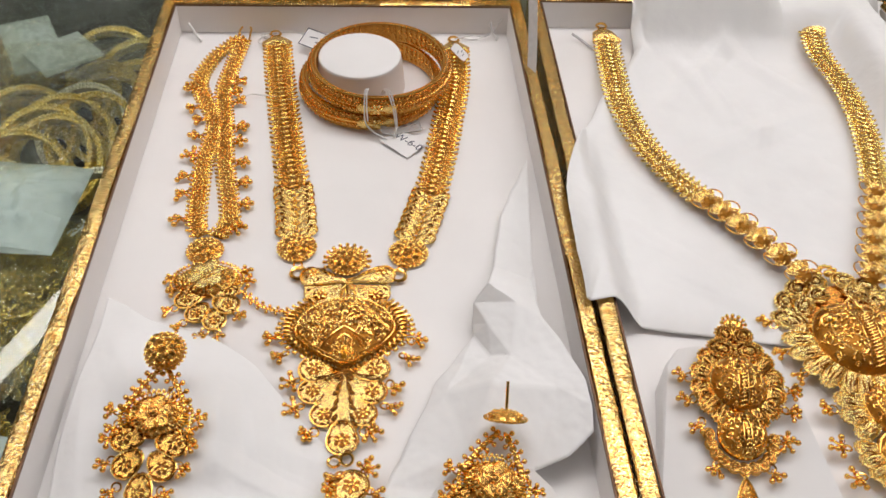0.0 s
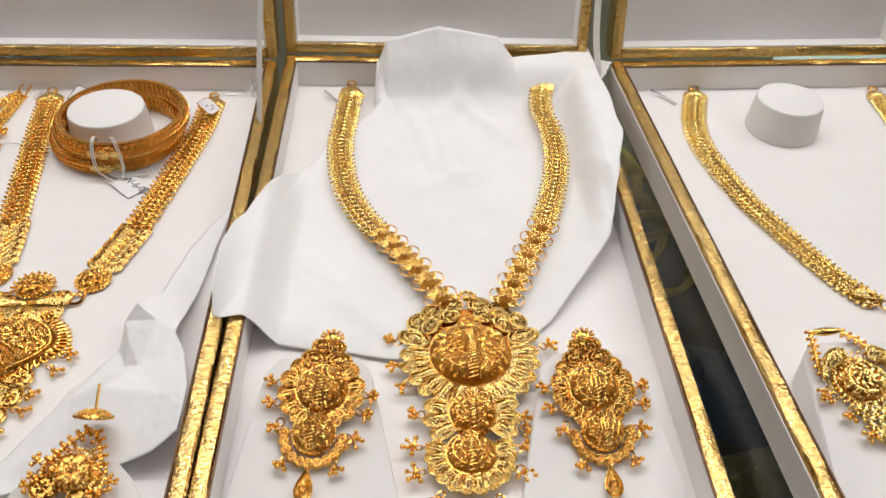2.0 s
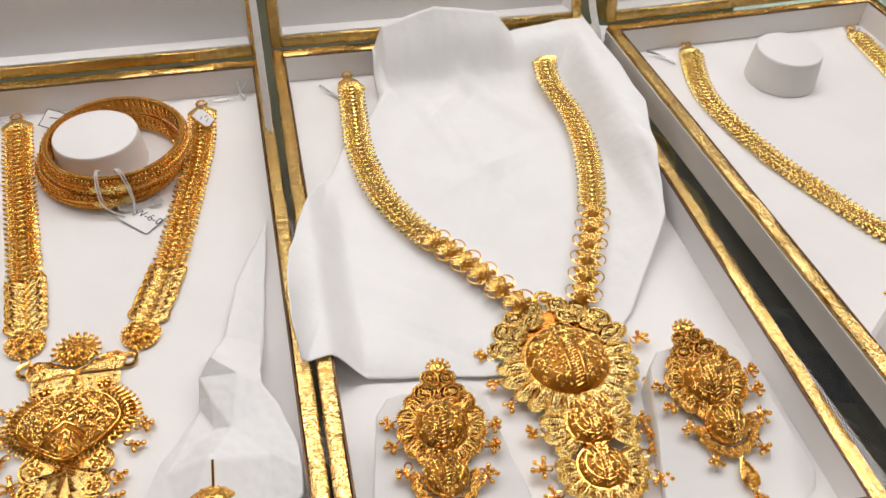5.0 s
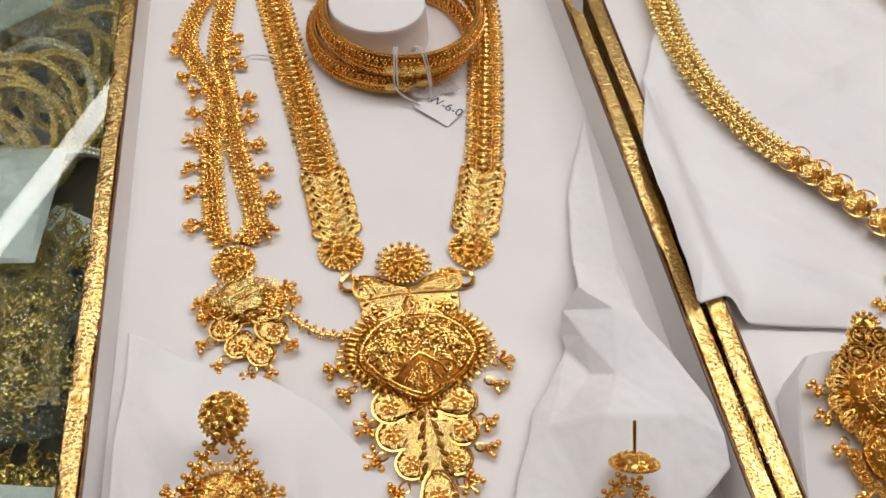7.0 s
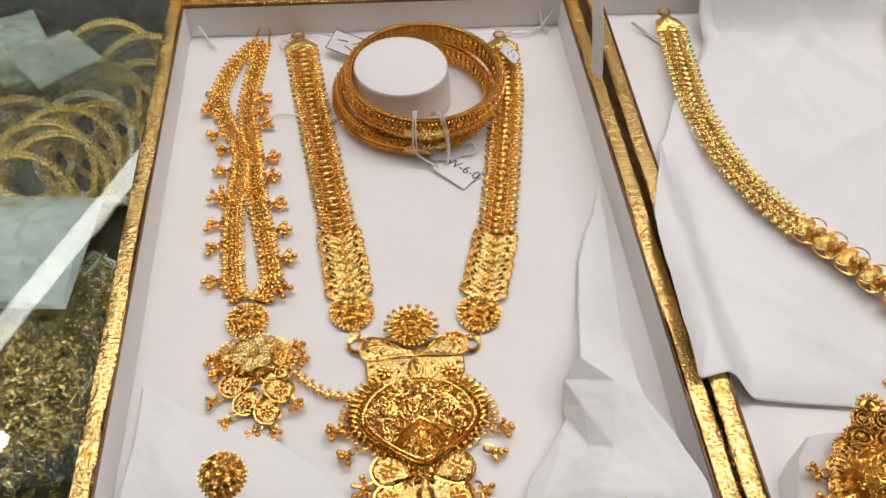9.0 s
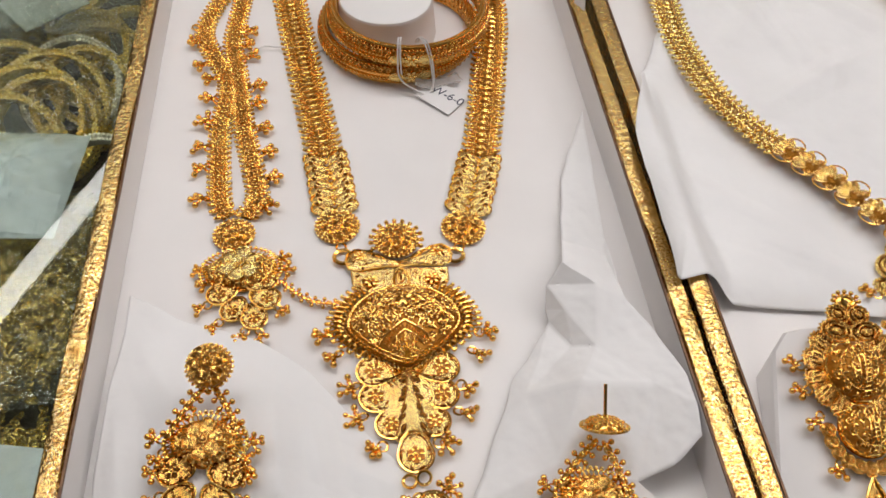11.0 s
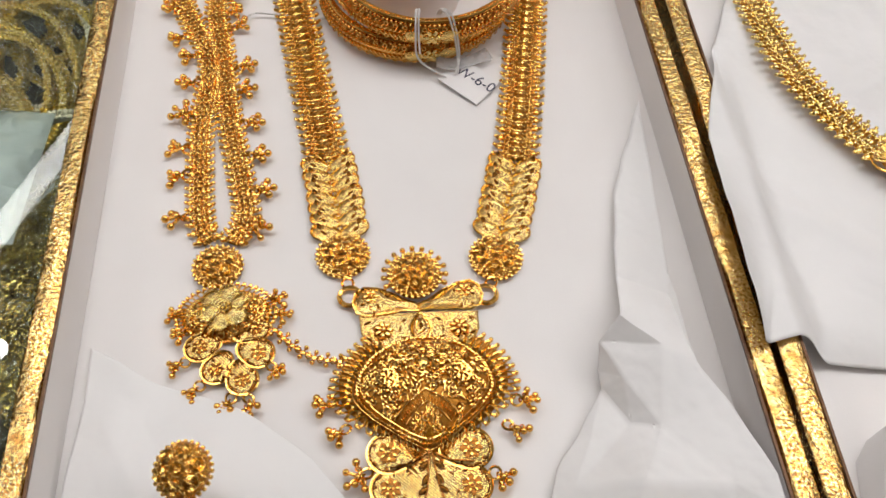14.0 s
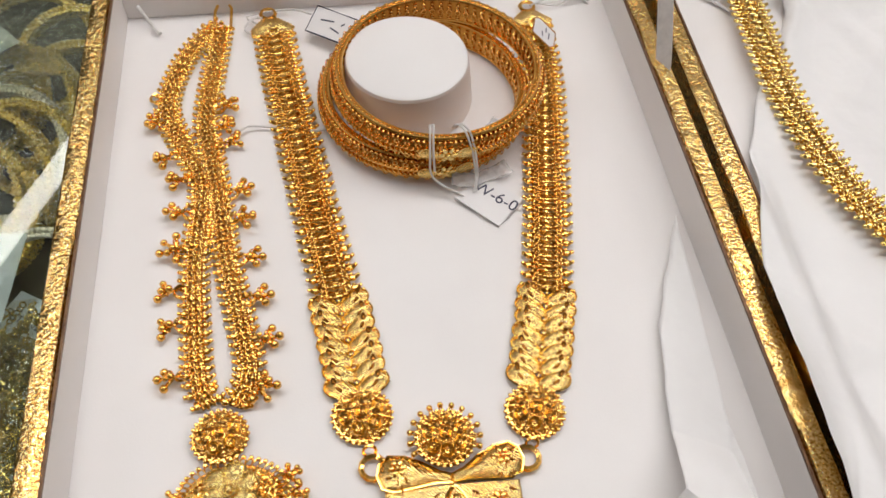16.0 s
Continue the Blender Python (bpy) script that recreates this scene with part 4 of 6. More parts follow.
def leaf_band(parent, pts, w, rows):
    """Pairs of plump engraved leaves overlapping down a band."""
    total = np.linalg.norm(np.subtract(pts[-1], pts[0]))
    line, tan = spline([(*p, 0.0) for p in pts], total / rows)
    for i, (p, t) in enumerate(list(zip(line, tan))[:rows]):
        a = math.atan2(t[1], t[0])
        for s in (-1, 1):
            root = p + t * total / rows * 0.95
            d = a + math.pi - s * (1.05 + 0.05 * math.sin(i * 2.3))
            z = 0.5 + 0.05 * i
            o = spoon(root[0], root[1], d, w * 0.62, w * 0.40, 18)
            ob = piece("leaf", plate(Geo(), o, z, 0.6, 1.0, 0.5), GOLD_PLATE, parent, sharp=30)
            at = lambda q, u: np.array([root[0] + q * w * math.cos(d) - u * w * math.sin(d), root[1] + q * w * math.sin(d) + u * w * math.cos(d)])
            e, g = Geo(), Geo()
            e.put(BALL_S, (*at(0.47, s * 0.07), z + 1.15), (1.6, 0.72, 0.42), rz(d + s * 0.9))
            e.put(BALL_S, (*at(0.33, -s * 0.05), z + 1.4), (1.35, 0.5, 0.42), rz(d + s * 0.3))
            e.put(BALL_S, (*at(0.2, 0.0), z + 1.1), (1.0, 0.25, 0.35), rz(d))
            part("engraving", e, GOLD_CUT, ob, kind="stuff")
            wire(g, [(x, y, z + 0.55) for x, y in o], 0.24, True, 4)
            g.put(BALL_S, (*at(0.6, 0.04 * s), z + 0.8), 0.55)
            part("edge", g, GOLD, ob)
    g = Geo()
    for p, t in list(zip(line, tan)):
        g.put(BALL_S, p + (0, 0, 1.7), 0.5)
        g.put(BALL_S, p + t * 1.1 + (0, 0, 1.5), (0.9, 0.3, 0.4), rz(math.atan2(t[1], t[0])))
    piece("leaf_spine", g, GOLD, parent)


def end_cap(parent, x, y, ang, w=14.0):
    """The folded triangular end of a strap with its loop."""
    a = math.radians(ang)
    o = [(-1, -w * 0.5), (3, -w * 0.5), (8, -w * 0.16), (8, w * 0.16), (3, w * 0.5), (-1, w * 0.5)]
    o = [(x + u * math.cos(a) - v * math.sin(a), y + u * math.sin(a) + v * math.cos(a)) for u, v in o]
    ob = piece("end_cap", plate(Geo(), o, 0.6, 1.2, 1.0, 0.4), GOLD_PLATE, parent, sharp=25)
    jump_ring(parent, x + 10.3 * math.cos(a), y + 10.3 * math.sin(a), 2.6, 1.4, "clasp_ring")
    g = Geo()
    bead_rim(g, o, 1.2, 0.45, 1.3)
    part("beaded_edge", g, GOLD, ob)


# -- long necklace with a heart pendant --
SET_A = "gold bridal set in the first box"
n1 = home(jewel("heart_necklace", "long gold necklace with woven straps and heart pendant", "necklace", SET_A, (1, 250)))
strap(n1, [(-36, 399), (-33, 372), (-29.5, 345), (-25.5, 315), (-21.5, 286)], 15.5)
strap(n1, [(56, 394), (54, 366), (48, 333), (42, 303), (37, 281)], 15.5)
end_cap(n1, -36.3, 398, 97)
end_cap(n1, 56, 392, 90)
leaf_band(n1, [(-21.5, 286), (-19.5, 270), (-18.3, 256)], 15.0, 7)
leaf_band(n1, [(37, 281), (32.5, 266), (28, 252)], 15.0, 7)
disc(n1, -18, 250, 7.6)
disc(n1, 26, 245.5, 7.6)
jump_ring(n1, -16.5, 236, 3.0, 1.0)
jump_ring(n1, 21.5, 233.5, 3.0, 1.0)
jump_ring(n1, -17, 240.3, 1.6, 1.2, tilt=1.0)
jump_ring(n1, 23.5, 237, 1.6, 1.2, tilt=1.0)


def heart_pendant(p):
    disc(p, 2, 241, 7.4, 3.6, 1.2, 6, "top_flower", 13)
    # bow of two swelling wings over a straight band
    for s in (-1, 1):
        o = [(2.3 + s * x, y) for x, y in ((0, 231.6), (3, 232.6), (7, 235.4), (11, 237.4), (15, 238.0), (17.3, 236.4), (18.2, 233.2), (17.2, 230), (14.5, 228.8), (9, 229.3), (4, 229.8), (0, 229.4))]
        ob = piece("bow_wing", plate(Geo(), o, 1.1, 0.8, 1.5, 0.4, (2.3 + s * 11.5, 233)), GOLD_PLATE, p, sharp=30)
        g = Geo()
        wire(g, [(x, y, 1.9) for x, y in o], 0.35, True, 5)
        bead_rim(g, o[2:8], 1.7, 0.45, 1.6)
        for k in range(5):
            x = 2.3 + s * (3.5 + 2.4 * k)
            wire(g, [(x, 230.2, 2.1 + 0.2 * k), (x + s * 0.6, 232, 2.5 + 0.22 * k), (x + s * 1.6, 233.0 + 0.6 * k, 2.2 + 0.15 * k)], 0.14, False, 4)
        rosette(g, 2.3 + s * 13, 234.2, 3.2, 2.3, 6)
        e = Geo()
        cuts(e, 2.3 + s * 12.5, 233.4, 4.6, 2.95, 7, 3 + s, 0.85)
        e.put(BALL_S, (2.3 + s * 6, 231.2, 2.5), (1.7, 0.4, 0.3), rz(s * 0.15))
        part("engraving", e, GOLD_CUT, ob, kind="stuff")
        part("trim", g, GOLD, ob)
    ob = piece("band_plate", plate(Geo(), [(-14.3, 229.6), (2, 229.4), (18.6, 228.4), (18.4, 223), (16.6, 220), (11, 218), (2, 218.4), (-7.5, 218.6), (-12.2, 220.4), (-14, 224)], 0.6, 0.9, 0.5, 0.4), GOLD_PLATE, p, sharp=30)
    g, e = Geo(), Geo()
    for x, y in ((-7.8, 224.0), (12.7, 223.4)):
        part("rosette_ground", plate(Geo(), circle(x, y, 2.9, 24, None, 0, 0.25, 7), 1.5, 0.3, 0.1, 0.1), GOLD_CUT, ob)
        rosette(g, x, y, 2.15, 2.7, 7)
    o = leaf_outline(2.4, 219.0, math.pi / 2, 9.6, 5.6, 16)
    part("pear_boss", plate(Geo(), o, 1.4, 0.6, 0.6, 0.4), GOLD_PLATE, ob)
    wire(g, [(x, y, 2.2) for x, y in o], 0.36, True, 5)
    wire(g, [(x, y, 2.8) for x, y in circle(2.4, 224.4, 1.3, 14, 1.9)], 0.26, True, 5)
    e.put(BALL_S, (2.4, 224.3, 2.6), (0.55, 1.1, 0.4))
    for x, y, q in ((-2.2, 226.6, 0.6), (-2.6, 221.5, -0.2), (7.4, 226.4, -0.6), (7.8, 221.0, 0.2), (-12, 226.8, 0.4), (16.5, 226.2, -0.4), (-11.8, 221.8, -0.5), (16.2, 221.6, 0.5), (-3.4, 224, 1.4), (8.4, 223.6, 1.6)):
        e.put(BALL_S, (x, y, 1.75), (1.2, 0.42, 0.3), rz(q))
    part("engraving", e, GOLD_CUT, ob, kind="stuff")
    part("trim", g, GOLD, ob)
    # the heart itself
    cx, cy, ax, ay, hh = 1.8, 205.3, 19.0, 16.0, 6.3
    out = []
    for t in np.linspace(0, 2 * math.pi, 56, endpoint=False):
        k = 1.0 + (0.10 if math.sin(t) > 0 else -0.02) * abs(math.sin(2 * t)) - 0.06 * max(0, math.sin(t)) ** 8
        out.append((cx + ax * k * math.cos(t), cy + ay * k * math.sin(t)))
    base = plate(Geo(), [(cx + (x - cx) * 1.16, cy + (y - cy) * 1.16) for x, y in out], 0.3, 0.7, 0.0, 0.3)
    cap(base, cx, cy, 0.9, ax, hh, 40, 8, ay)
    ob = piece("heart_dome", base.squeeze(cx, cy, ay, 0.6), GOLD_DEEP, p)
    g = Geo()
    on = lambda x, y: 0.9 + hh * math.sqrt(max(0.0, 1 - (x / ax) ** 2 - (y / ay) ** 2)) + 0.35

    def chevron(x):
        return -1.5 - 0.62 * abs(x)
    field = lambda x, y: y > chevron(x) + 0.8 and (x / ax) ** 2 + (y / ay) ** 2 < 0.74
    filigree(g, cx, cy, 1.3, ax * 0.99, hh, 1.5, ay * 0.99, 5, field, 2.3)
    filigree(g, cx, cy, 1.2, ax * 0.99, hh, 1.25, ay * 0.99, 9, lambda x, y: (y < chevron(x) - 4.2 and abs(x) > 2.6 - 0.6 * (y + 14)) or (abs(x) > 9.6 and chevron(x) - 4.2 < y < chevron(x) + 0.8))
    for k in (0.99, 0.86):
        pts = [(cx + (x - cx) * k, cy + (y - cy) * k) for x, y in out]
        wire(g, [(x, y, on(x - cx, y - cy)) for x, y in pts], 0.24, True, 5)
    for i in range(92):
        t = 2 * math.pi * i / 92
        x, y = 0.925 * ax * math.cos(t), 0.925 * ay * math.sin(t)
        g.put(BALL_S, (cx + x, cy + y, on(x, y)), (0.95, 0.5, 0.7), rz(t + 2.2))
    for s in (-1, 1):
        for d in (0, -3.3):
            pts = [(s * q, chevron(q) + d) for q in np.linspace(0.0, 11.5 + d, 9)]
            wire(g, [(cx + x, cy + y, on(x, y) + 0.15) for x, y in pts], 0.24, False, 5)
        for q in np.linspace(0.7, 9.0, 11):
            x, y = s * q, chevron(q) - 1.65
            g.put(BALL_S, (cx + x, cy + y, on(x, y) + 0.05), (0.27, 1.3, 0.55), rz(-s * 0.35))
    for i in range(9):
        a = math.pi / 2 + (i - 4) * 0.3
        ln = 6.8 - 0.28 * (i - 4) ** 2
        pts = [(q * math.cos(a), -14.6 + q * math.sin(a)) for q in np.linspace(1.2, ln, 4)]
        wire(g, [(cx + x, cy + y, on(x, y) + 0.1) for x, y in pts], 0.34, False, 5)
        x, y = ln * math.cos(a), -14.6 + ln * math.sin(a)
        g.put(RING, (cx + x, cy + y, on(x, y) + 0.15), 0.62)
    x, y = 0.0, 5.6
    wire(g, [(cx + u, cy + v, on(u, v) + 0.3) for u, v in circle(0, y, 2.6, 18, 2.9)], 0.34, True, 5)
    g.put(BALL, (cx, cy + y, on(0, y) + 0.2), (1.5, 1.9, 0.9))
    for s in (-1, 1):
        blossom(g, cx + s * 9.5, cy + 2.2, on(9.5, 2.2) + 0.35, 2.6, 6)
        for k in range(4):
            x, y = s * (3.4 + 0.4 * k), 8.2 + 1.4 * k
            g.put(RING, (cx + x, cy + y, on(x, y) + 0.1), 0.8)
    part("filigree", g.squeeze(cx, cy, ay, 0.6), GOLD, ob)
    # fringe of upright loops round the heart
    fr = Geo()
    for i in range(60):
        t = math.pi * (-0.5 + 2 * (i + 0.5) / 60)
        if 0.33 * math.pi < t < 0.67 * math.pi or abs(t + math.pi / 2) < 0.35 or t > 1.5 * math.pi - 0.35:
            continue
        x, y = cx + ax * 1.16 * math.cos(t), cy + ay * 1.17 * math.sin(t)
        a = math.atan2(math.sin(t) / ay, math.cos(t) / ax)
        fr.put(RING_FAT, (x, y, 1.8), (2.5, 0.78, 1.2), rz(a) @ ry(0.25))
        fr.put(BALL, (x + 2.9 * math.cos(a), y + 2.9 * math.sin(a), 1.2), 0.72)
    part("loop_fringe", fr.squeeze(cx, cy, ay, 0.6), GOLD, ob)


heart_pendant(n1)


def lower_plates(p):
    spine = [(1.6, 191.5), (9.5, 187), (11, 178), (8, 168), (4.5, 164.5), (1.5, 163.5), (-1.8, 164.5), (-5.5, 168), (-8.5, 178), (-6.5, 187)]
    ob = piece("centre_plate", plate(Geo(), spine, 0.4, 0.8, 0.9, 0.4), GOLD_PLATE, p, sharp=30)
    g = Geo()
    for s in (-1, 1):
        wire(g, [(1.6 + s * 0.3, 189.5, 2.35), (1.7 + s * 1.2, 182, 2.45), (1.6 + s * 3.0, 174, 2.2), (1.6 + s * 5.2, 167.5, 1.9)], 0.24, False, 5)
        wire(g, [(1.8 + s * 0.8, 188.5, 2.3), (1.8 + s * 5, 186.4, 2.4), (1.8 + s * 10.5, 185.6, 2.5)], 0.3, False, 5)
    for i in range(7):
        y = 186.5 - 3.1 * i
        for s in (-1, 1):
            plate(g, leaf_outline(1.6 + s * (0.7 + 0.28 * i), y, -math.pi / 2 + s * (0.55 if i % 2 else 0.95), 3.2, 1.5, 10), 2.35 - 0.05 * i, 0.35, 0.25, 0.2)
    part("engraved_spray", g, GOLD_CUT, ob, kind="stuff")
    for x, y, r, a in ((-4.8, 171.5, 4.7, 60), (8.0, 171.2, 4.7, 122), (-8.8, 180.8, 5.0, 25), (11.2, 180, 5.0, 155), (-8.8, 189.8, 5.4, 2), (12.0, 189.2, 5.4, 178)):
        lobe(p, x, y, r, a, 0.35 + 0.15 * (r > 4.8) + 0.15 * (r > 5.2))
    lobe(p, 1.4, 160.5, 5.2, 90, 1.5, "tip_plate")
    jump_ring(p, -1.0, 152.6, 1.9, 3.0)
    jump_ring(p, 3.0, 153.2, 1.9, 3.2, tilt=0.5)
    lobe(p, 4.6, 143.5, 5.4, 200, 3.0, "end_plate")


lower_plates(n1)
hangs(n1, [(-21.5, 204.5, 190), (-18.5, 197.5, 215), (24.5, 201, -5), (21.5, 195, -40), (-13.5, 185.5, 205), (16.5, 183, -40), (-12, 175, 205), (14.5, 174, -20), (-7, 165, 210), (7.5, 164.5, -15)], 0.6, 1.3)
hangs(n1, [(8, 146.5, 60), (1.5, 148, 215), (1, 143.5, 215), (9.5, 142, -35)], 3.0, 1.25)

# -- forehead chain: two strands, a pendant and a link chain --
br = home(jewel("forehead_chain", "gold double-strand head chain with dangling granules", "head chain", SET_A, (-52, 250)))
strand(br, [(-57, 403), (-66, 388), (-71, 366), (-66, 349), (-60, 335), (-59.5, 322), (-61, 303), (-60.5, 283), (-59, 264), (-56, 258)])
strand(br, [(-54, 402), (-56.5, 380), (-58.5, 357), (-56, 338), (-54, 322), (-52, 303), (-48, 281), (-46, 266), (-50, 257)])
hangs(br, [(-70.5, 357, 165), (-67.5, 344, 205), (-63, 334, 190), (-62, 321, 185), (-63, 308, 190), (-63.5, 293, 172), (-63, 283, 192), (-62, 267, 188),
           (-55.5, 362, 25), (-56, 354, 8), (-54, 346, 20), (-51.5, 326, 20), (-51, 317, -5), (-49, 302, 0), (-47, 288, 8), (-45, 274, 12), (-46.5, 262, -15)], 0.5, 1.5)
jump_ring(br, -75, 370.5, 1.8, 0.8)
g = Geo()
wire(g, [(-56.5, 402, 1.5), (-56, 410, 2.5), (-54.5, 414.5, 3), (-51.8, 415, 3), (-50.2, 411, 2.5), (-50.6, 401, 2)], 0.55, False, 6)
piece("hook", g, GOLD_BALL, br)
g = Geo()
for i in range(14):
    g.put(BALL, (-57 + 4.5 * math.cos(i * 2.4) * (i / 14) ** 0.5, 403 + 4 * math.sin(i * 2.4) * (i / 14) ** 0.5, 1.5 + 0.8 * ((i * 7) % 3) / 2), 0.95)
piece("granule_cluster", g, GOLD_BALL, br)
disc(br, -53.5, 249, 7.0, 3.4, 0.6)


def fan(p, cx, cy, ax, ay, z=0.5, hh=4.2):
    """A domed half flower with a loop fringe and a hollow blossom in front."""
    base = cap(plate(Geo(), circle(cx, cy, ax * 1.1, 28, ay * 1.12), 0.3, 0.7), cx, cy, z + 0.3, ax, hh * 0.8, 28, 6, ay)
    ob = piece("fan_dome", base, GOLD_RED, p)
    g = Geo()
    filigree(g, cx, cy, z + 0.5, ax, hh * 0.8, 1.2, ay, int(abs(cx)))
    for i in range(30):
        t = math.pi * (-0.15 + 1.3 * i / 29)
        g.put(RING, (cx + ax * 1.08 * math.cos(t), cy + ay * 1.1 * math.sin(t), 1.8), (1.9, 0.75, 1.3), rz(t) @ ry(0.35))
        g.put(BALL_S, (cx + (ax + 2.6) * math.cos(t), cy + (ay + 2.5) * math.sin(t), 1.3), 0.7)
    for i in range(7):
        a = math.pi * (1.2 + 0.6 * i / 6)
        wire(g, [(cx + k * ax * math.cos(a), cy + k * ay * math.sin(a), z + 0.8 + hh * 0.8 * math.sqrt(1 - k * k)) for k in (0.45, 0.6, 0.78, 0.95)], 0.3, False, 5)
    for s in (-1, 1):
        for q in (2.2, 1.4):
            g.put(RING_THIN, (cx + s * ax * 0.66, cy + ay * 0.05, z + hh * 0.78), (q, q * 0.9, q), ry(s * 0.5))
        g.put(BALL_S, (cx + s * ax * 0.66, cy + ay * 0.05, z + hh * 0.85), 0.6)
    part("filigree", g, GOLD, ob)
    f, zb = Geo(), z + hh * 0.8
    for i in range(6):
        a = 0.3 + 2 * math.pi * i / 6
        o = spoon(cx + 0.1 * ay * math.cos(a), cy + ay * 0.1 + 0.1 * ay * math.sin(a), a, ay * 0.85, ay * 0.72, 12)
        plate(f, o, zb + 0.15 * (i % 2), 0.5, 0.5, 0.3)
        wire(f, [(u, v, zb + 0.65) for u, v in o], 0.26, True, 4)
    f.put(RING, (cx, cy + ay * 0.1, zb + 1.2), ay * 0.2)
    f.put(BALL, (cx, cy + ay * 0.1, zb + 1.3), ay * 0.14)
    part("blossom", f, GOLD_PETAL, ob)
    return ob


fan(br, -50.5, 233, 11.0, 7.5)
for x, y, r, a in ((-57, 223.5, 4.2, 30), (-42.5, 228, 4.2, 200), (-41.5, 220.5, 4.3, 150), (-52.5, 216.5, 4.0, 60), (-45.5, 213, 4.2, 100)):
    lobe(br, x, y, r, a, 0.6)
hangs(br, [(-61, 234, 175), (-60, 229, 205), (-39.5, 236, 15), (-38, 233, -20), (-60, 220, 205), (-56, 213, 225), (-48, 209, 245), (-44, 208.5, -75), (-38.5, 217, -50)], 0.4, 1.15)
fine_chain(br, [(-37, 227), (-33, 222.5), (-27, 218), (-20, 216.2)], 1.7)


# -- ear pieces of the first set, in a frame of their own --
def red_alloy(ob):
    """The plates and petals of an ear piece are of a redder gold than the necklaces'."""
    for child in ob.children_recursive:
        if child.type == 'MESH' and child.data.users == 1 and child.data.materials and child.data.materials[0] in (GOLD_PETAL, GOLD_PLATE):
            child.data.materials[0] = GOLD_EAR
    return ob


def chandelier(label, m, post):
    ob = thing("chandelier_earring", label, "earring", SET_A)
    ob.matrix_basis = m
    if post:
        g = cap(plate(Geo(), circle(0, 0, 6.2, 26), 0, 1.0), 0, 0, 0.8, 5.4, 2.0, 22, 4)
        bead_rim(g, circle(0, 0, 6.4, 30), 0.6, 0.6, 1.4)
        filigree(g, 0, 0, 0.8, 5.6, 2.2, 0.9, None, 4)
        st = part("stud", g, GOLD, ob)
        st.matrix_basis = pose(0.0, 0.0165, 0.006, -62, 0, 10)
        g = Geo()
        wire(g, [(0, 0, 0), (0, 0, -11)], 0.5, False, 8)
        pt = part("post", g, GOLD_BALL, ob)
        pt.matrix_basis = pose(0.0, 0.0175, 0.006, 112, 0, 10)
    else:
        base = Geo().put(BALL_L, (0, 18.5, 4.6), (6.2, 6.2, 4.6))
        st = part("stud", base, GOLD_DEEP, ob)
        g = Geo()
        dome_coils(g, 0, 18.5, 4.4, 6.1, 4.9, 6, 0.66, 0.30)
        filigree(g, 0, 18.5, 4.4, 6.1, 4.8, 0.5, None, 9)
        bead_rim(g, circle(0, 18.5, 6.3, 30), 4.0, 0.6, 1.4)
        part("filigree", g, GOLD, st)
    for s in (-1, 1):
        fine_chain(ob, [(s * 1.5, 13), (s * 4.5, 9), (s * 7.5, 4), (s * 9, 0)], 1.5, 1.25, 1.0)
    fan(ob, 0.5, -2, 8.5, 6.0, 0.6, 4.5)
    for x, y, r, a in ((-7.6, -9.2, 4.1, 10), (7.8, -10, 4.1, 170), (-5.6, -17.4, 4.0, 50), (5.4, -17.6, 4.0, 130), (-0.2, -25.2, 4.0, 90)):
        lobe(ob, x, y, r, a, 0.7)
    hang(ob, [(-10.5, -1, 175), (10.5, -2, 5), (-10.5, -8, 215), (10.2, -9, -35), (-9.4, -15.5, 215), (9.2, -16, -35), (-6.5, -23, 235), (5.6, -23.5, -55), (-0.3, -30, 268), (9.5, -4, -60), (-10, -4, 240)], 0.4, 1.1)
    return red_alloy(ob)


def on_pad(u, v, turn, lift=0.8):
    """A pose on the slanted pads: u across, v up the slope (mm)."""
    c = math.cos(math.atan(SLOPE))
    return pose(u / 1000, (SLOPE_Y + v * c) / 1000, (SLOPE * v * c + lift) / 1000, SLOPE_DEG, 0, 0) @ pose(0, 0, 0, 0, 0, turn)


chandelier("gold chandelier earring with a round filigree stud", on_pad(-55.3, 47.5, -5, 1.6), False)
chandelier("gold chandelier earring with its post sticking up", on_pad(47.8, 23.0, -16, 1.8), True)


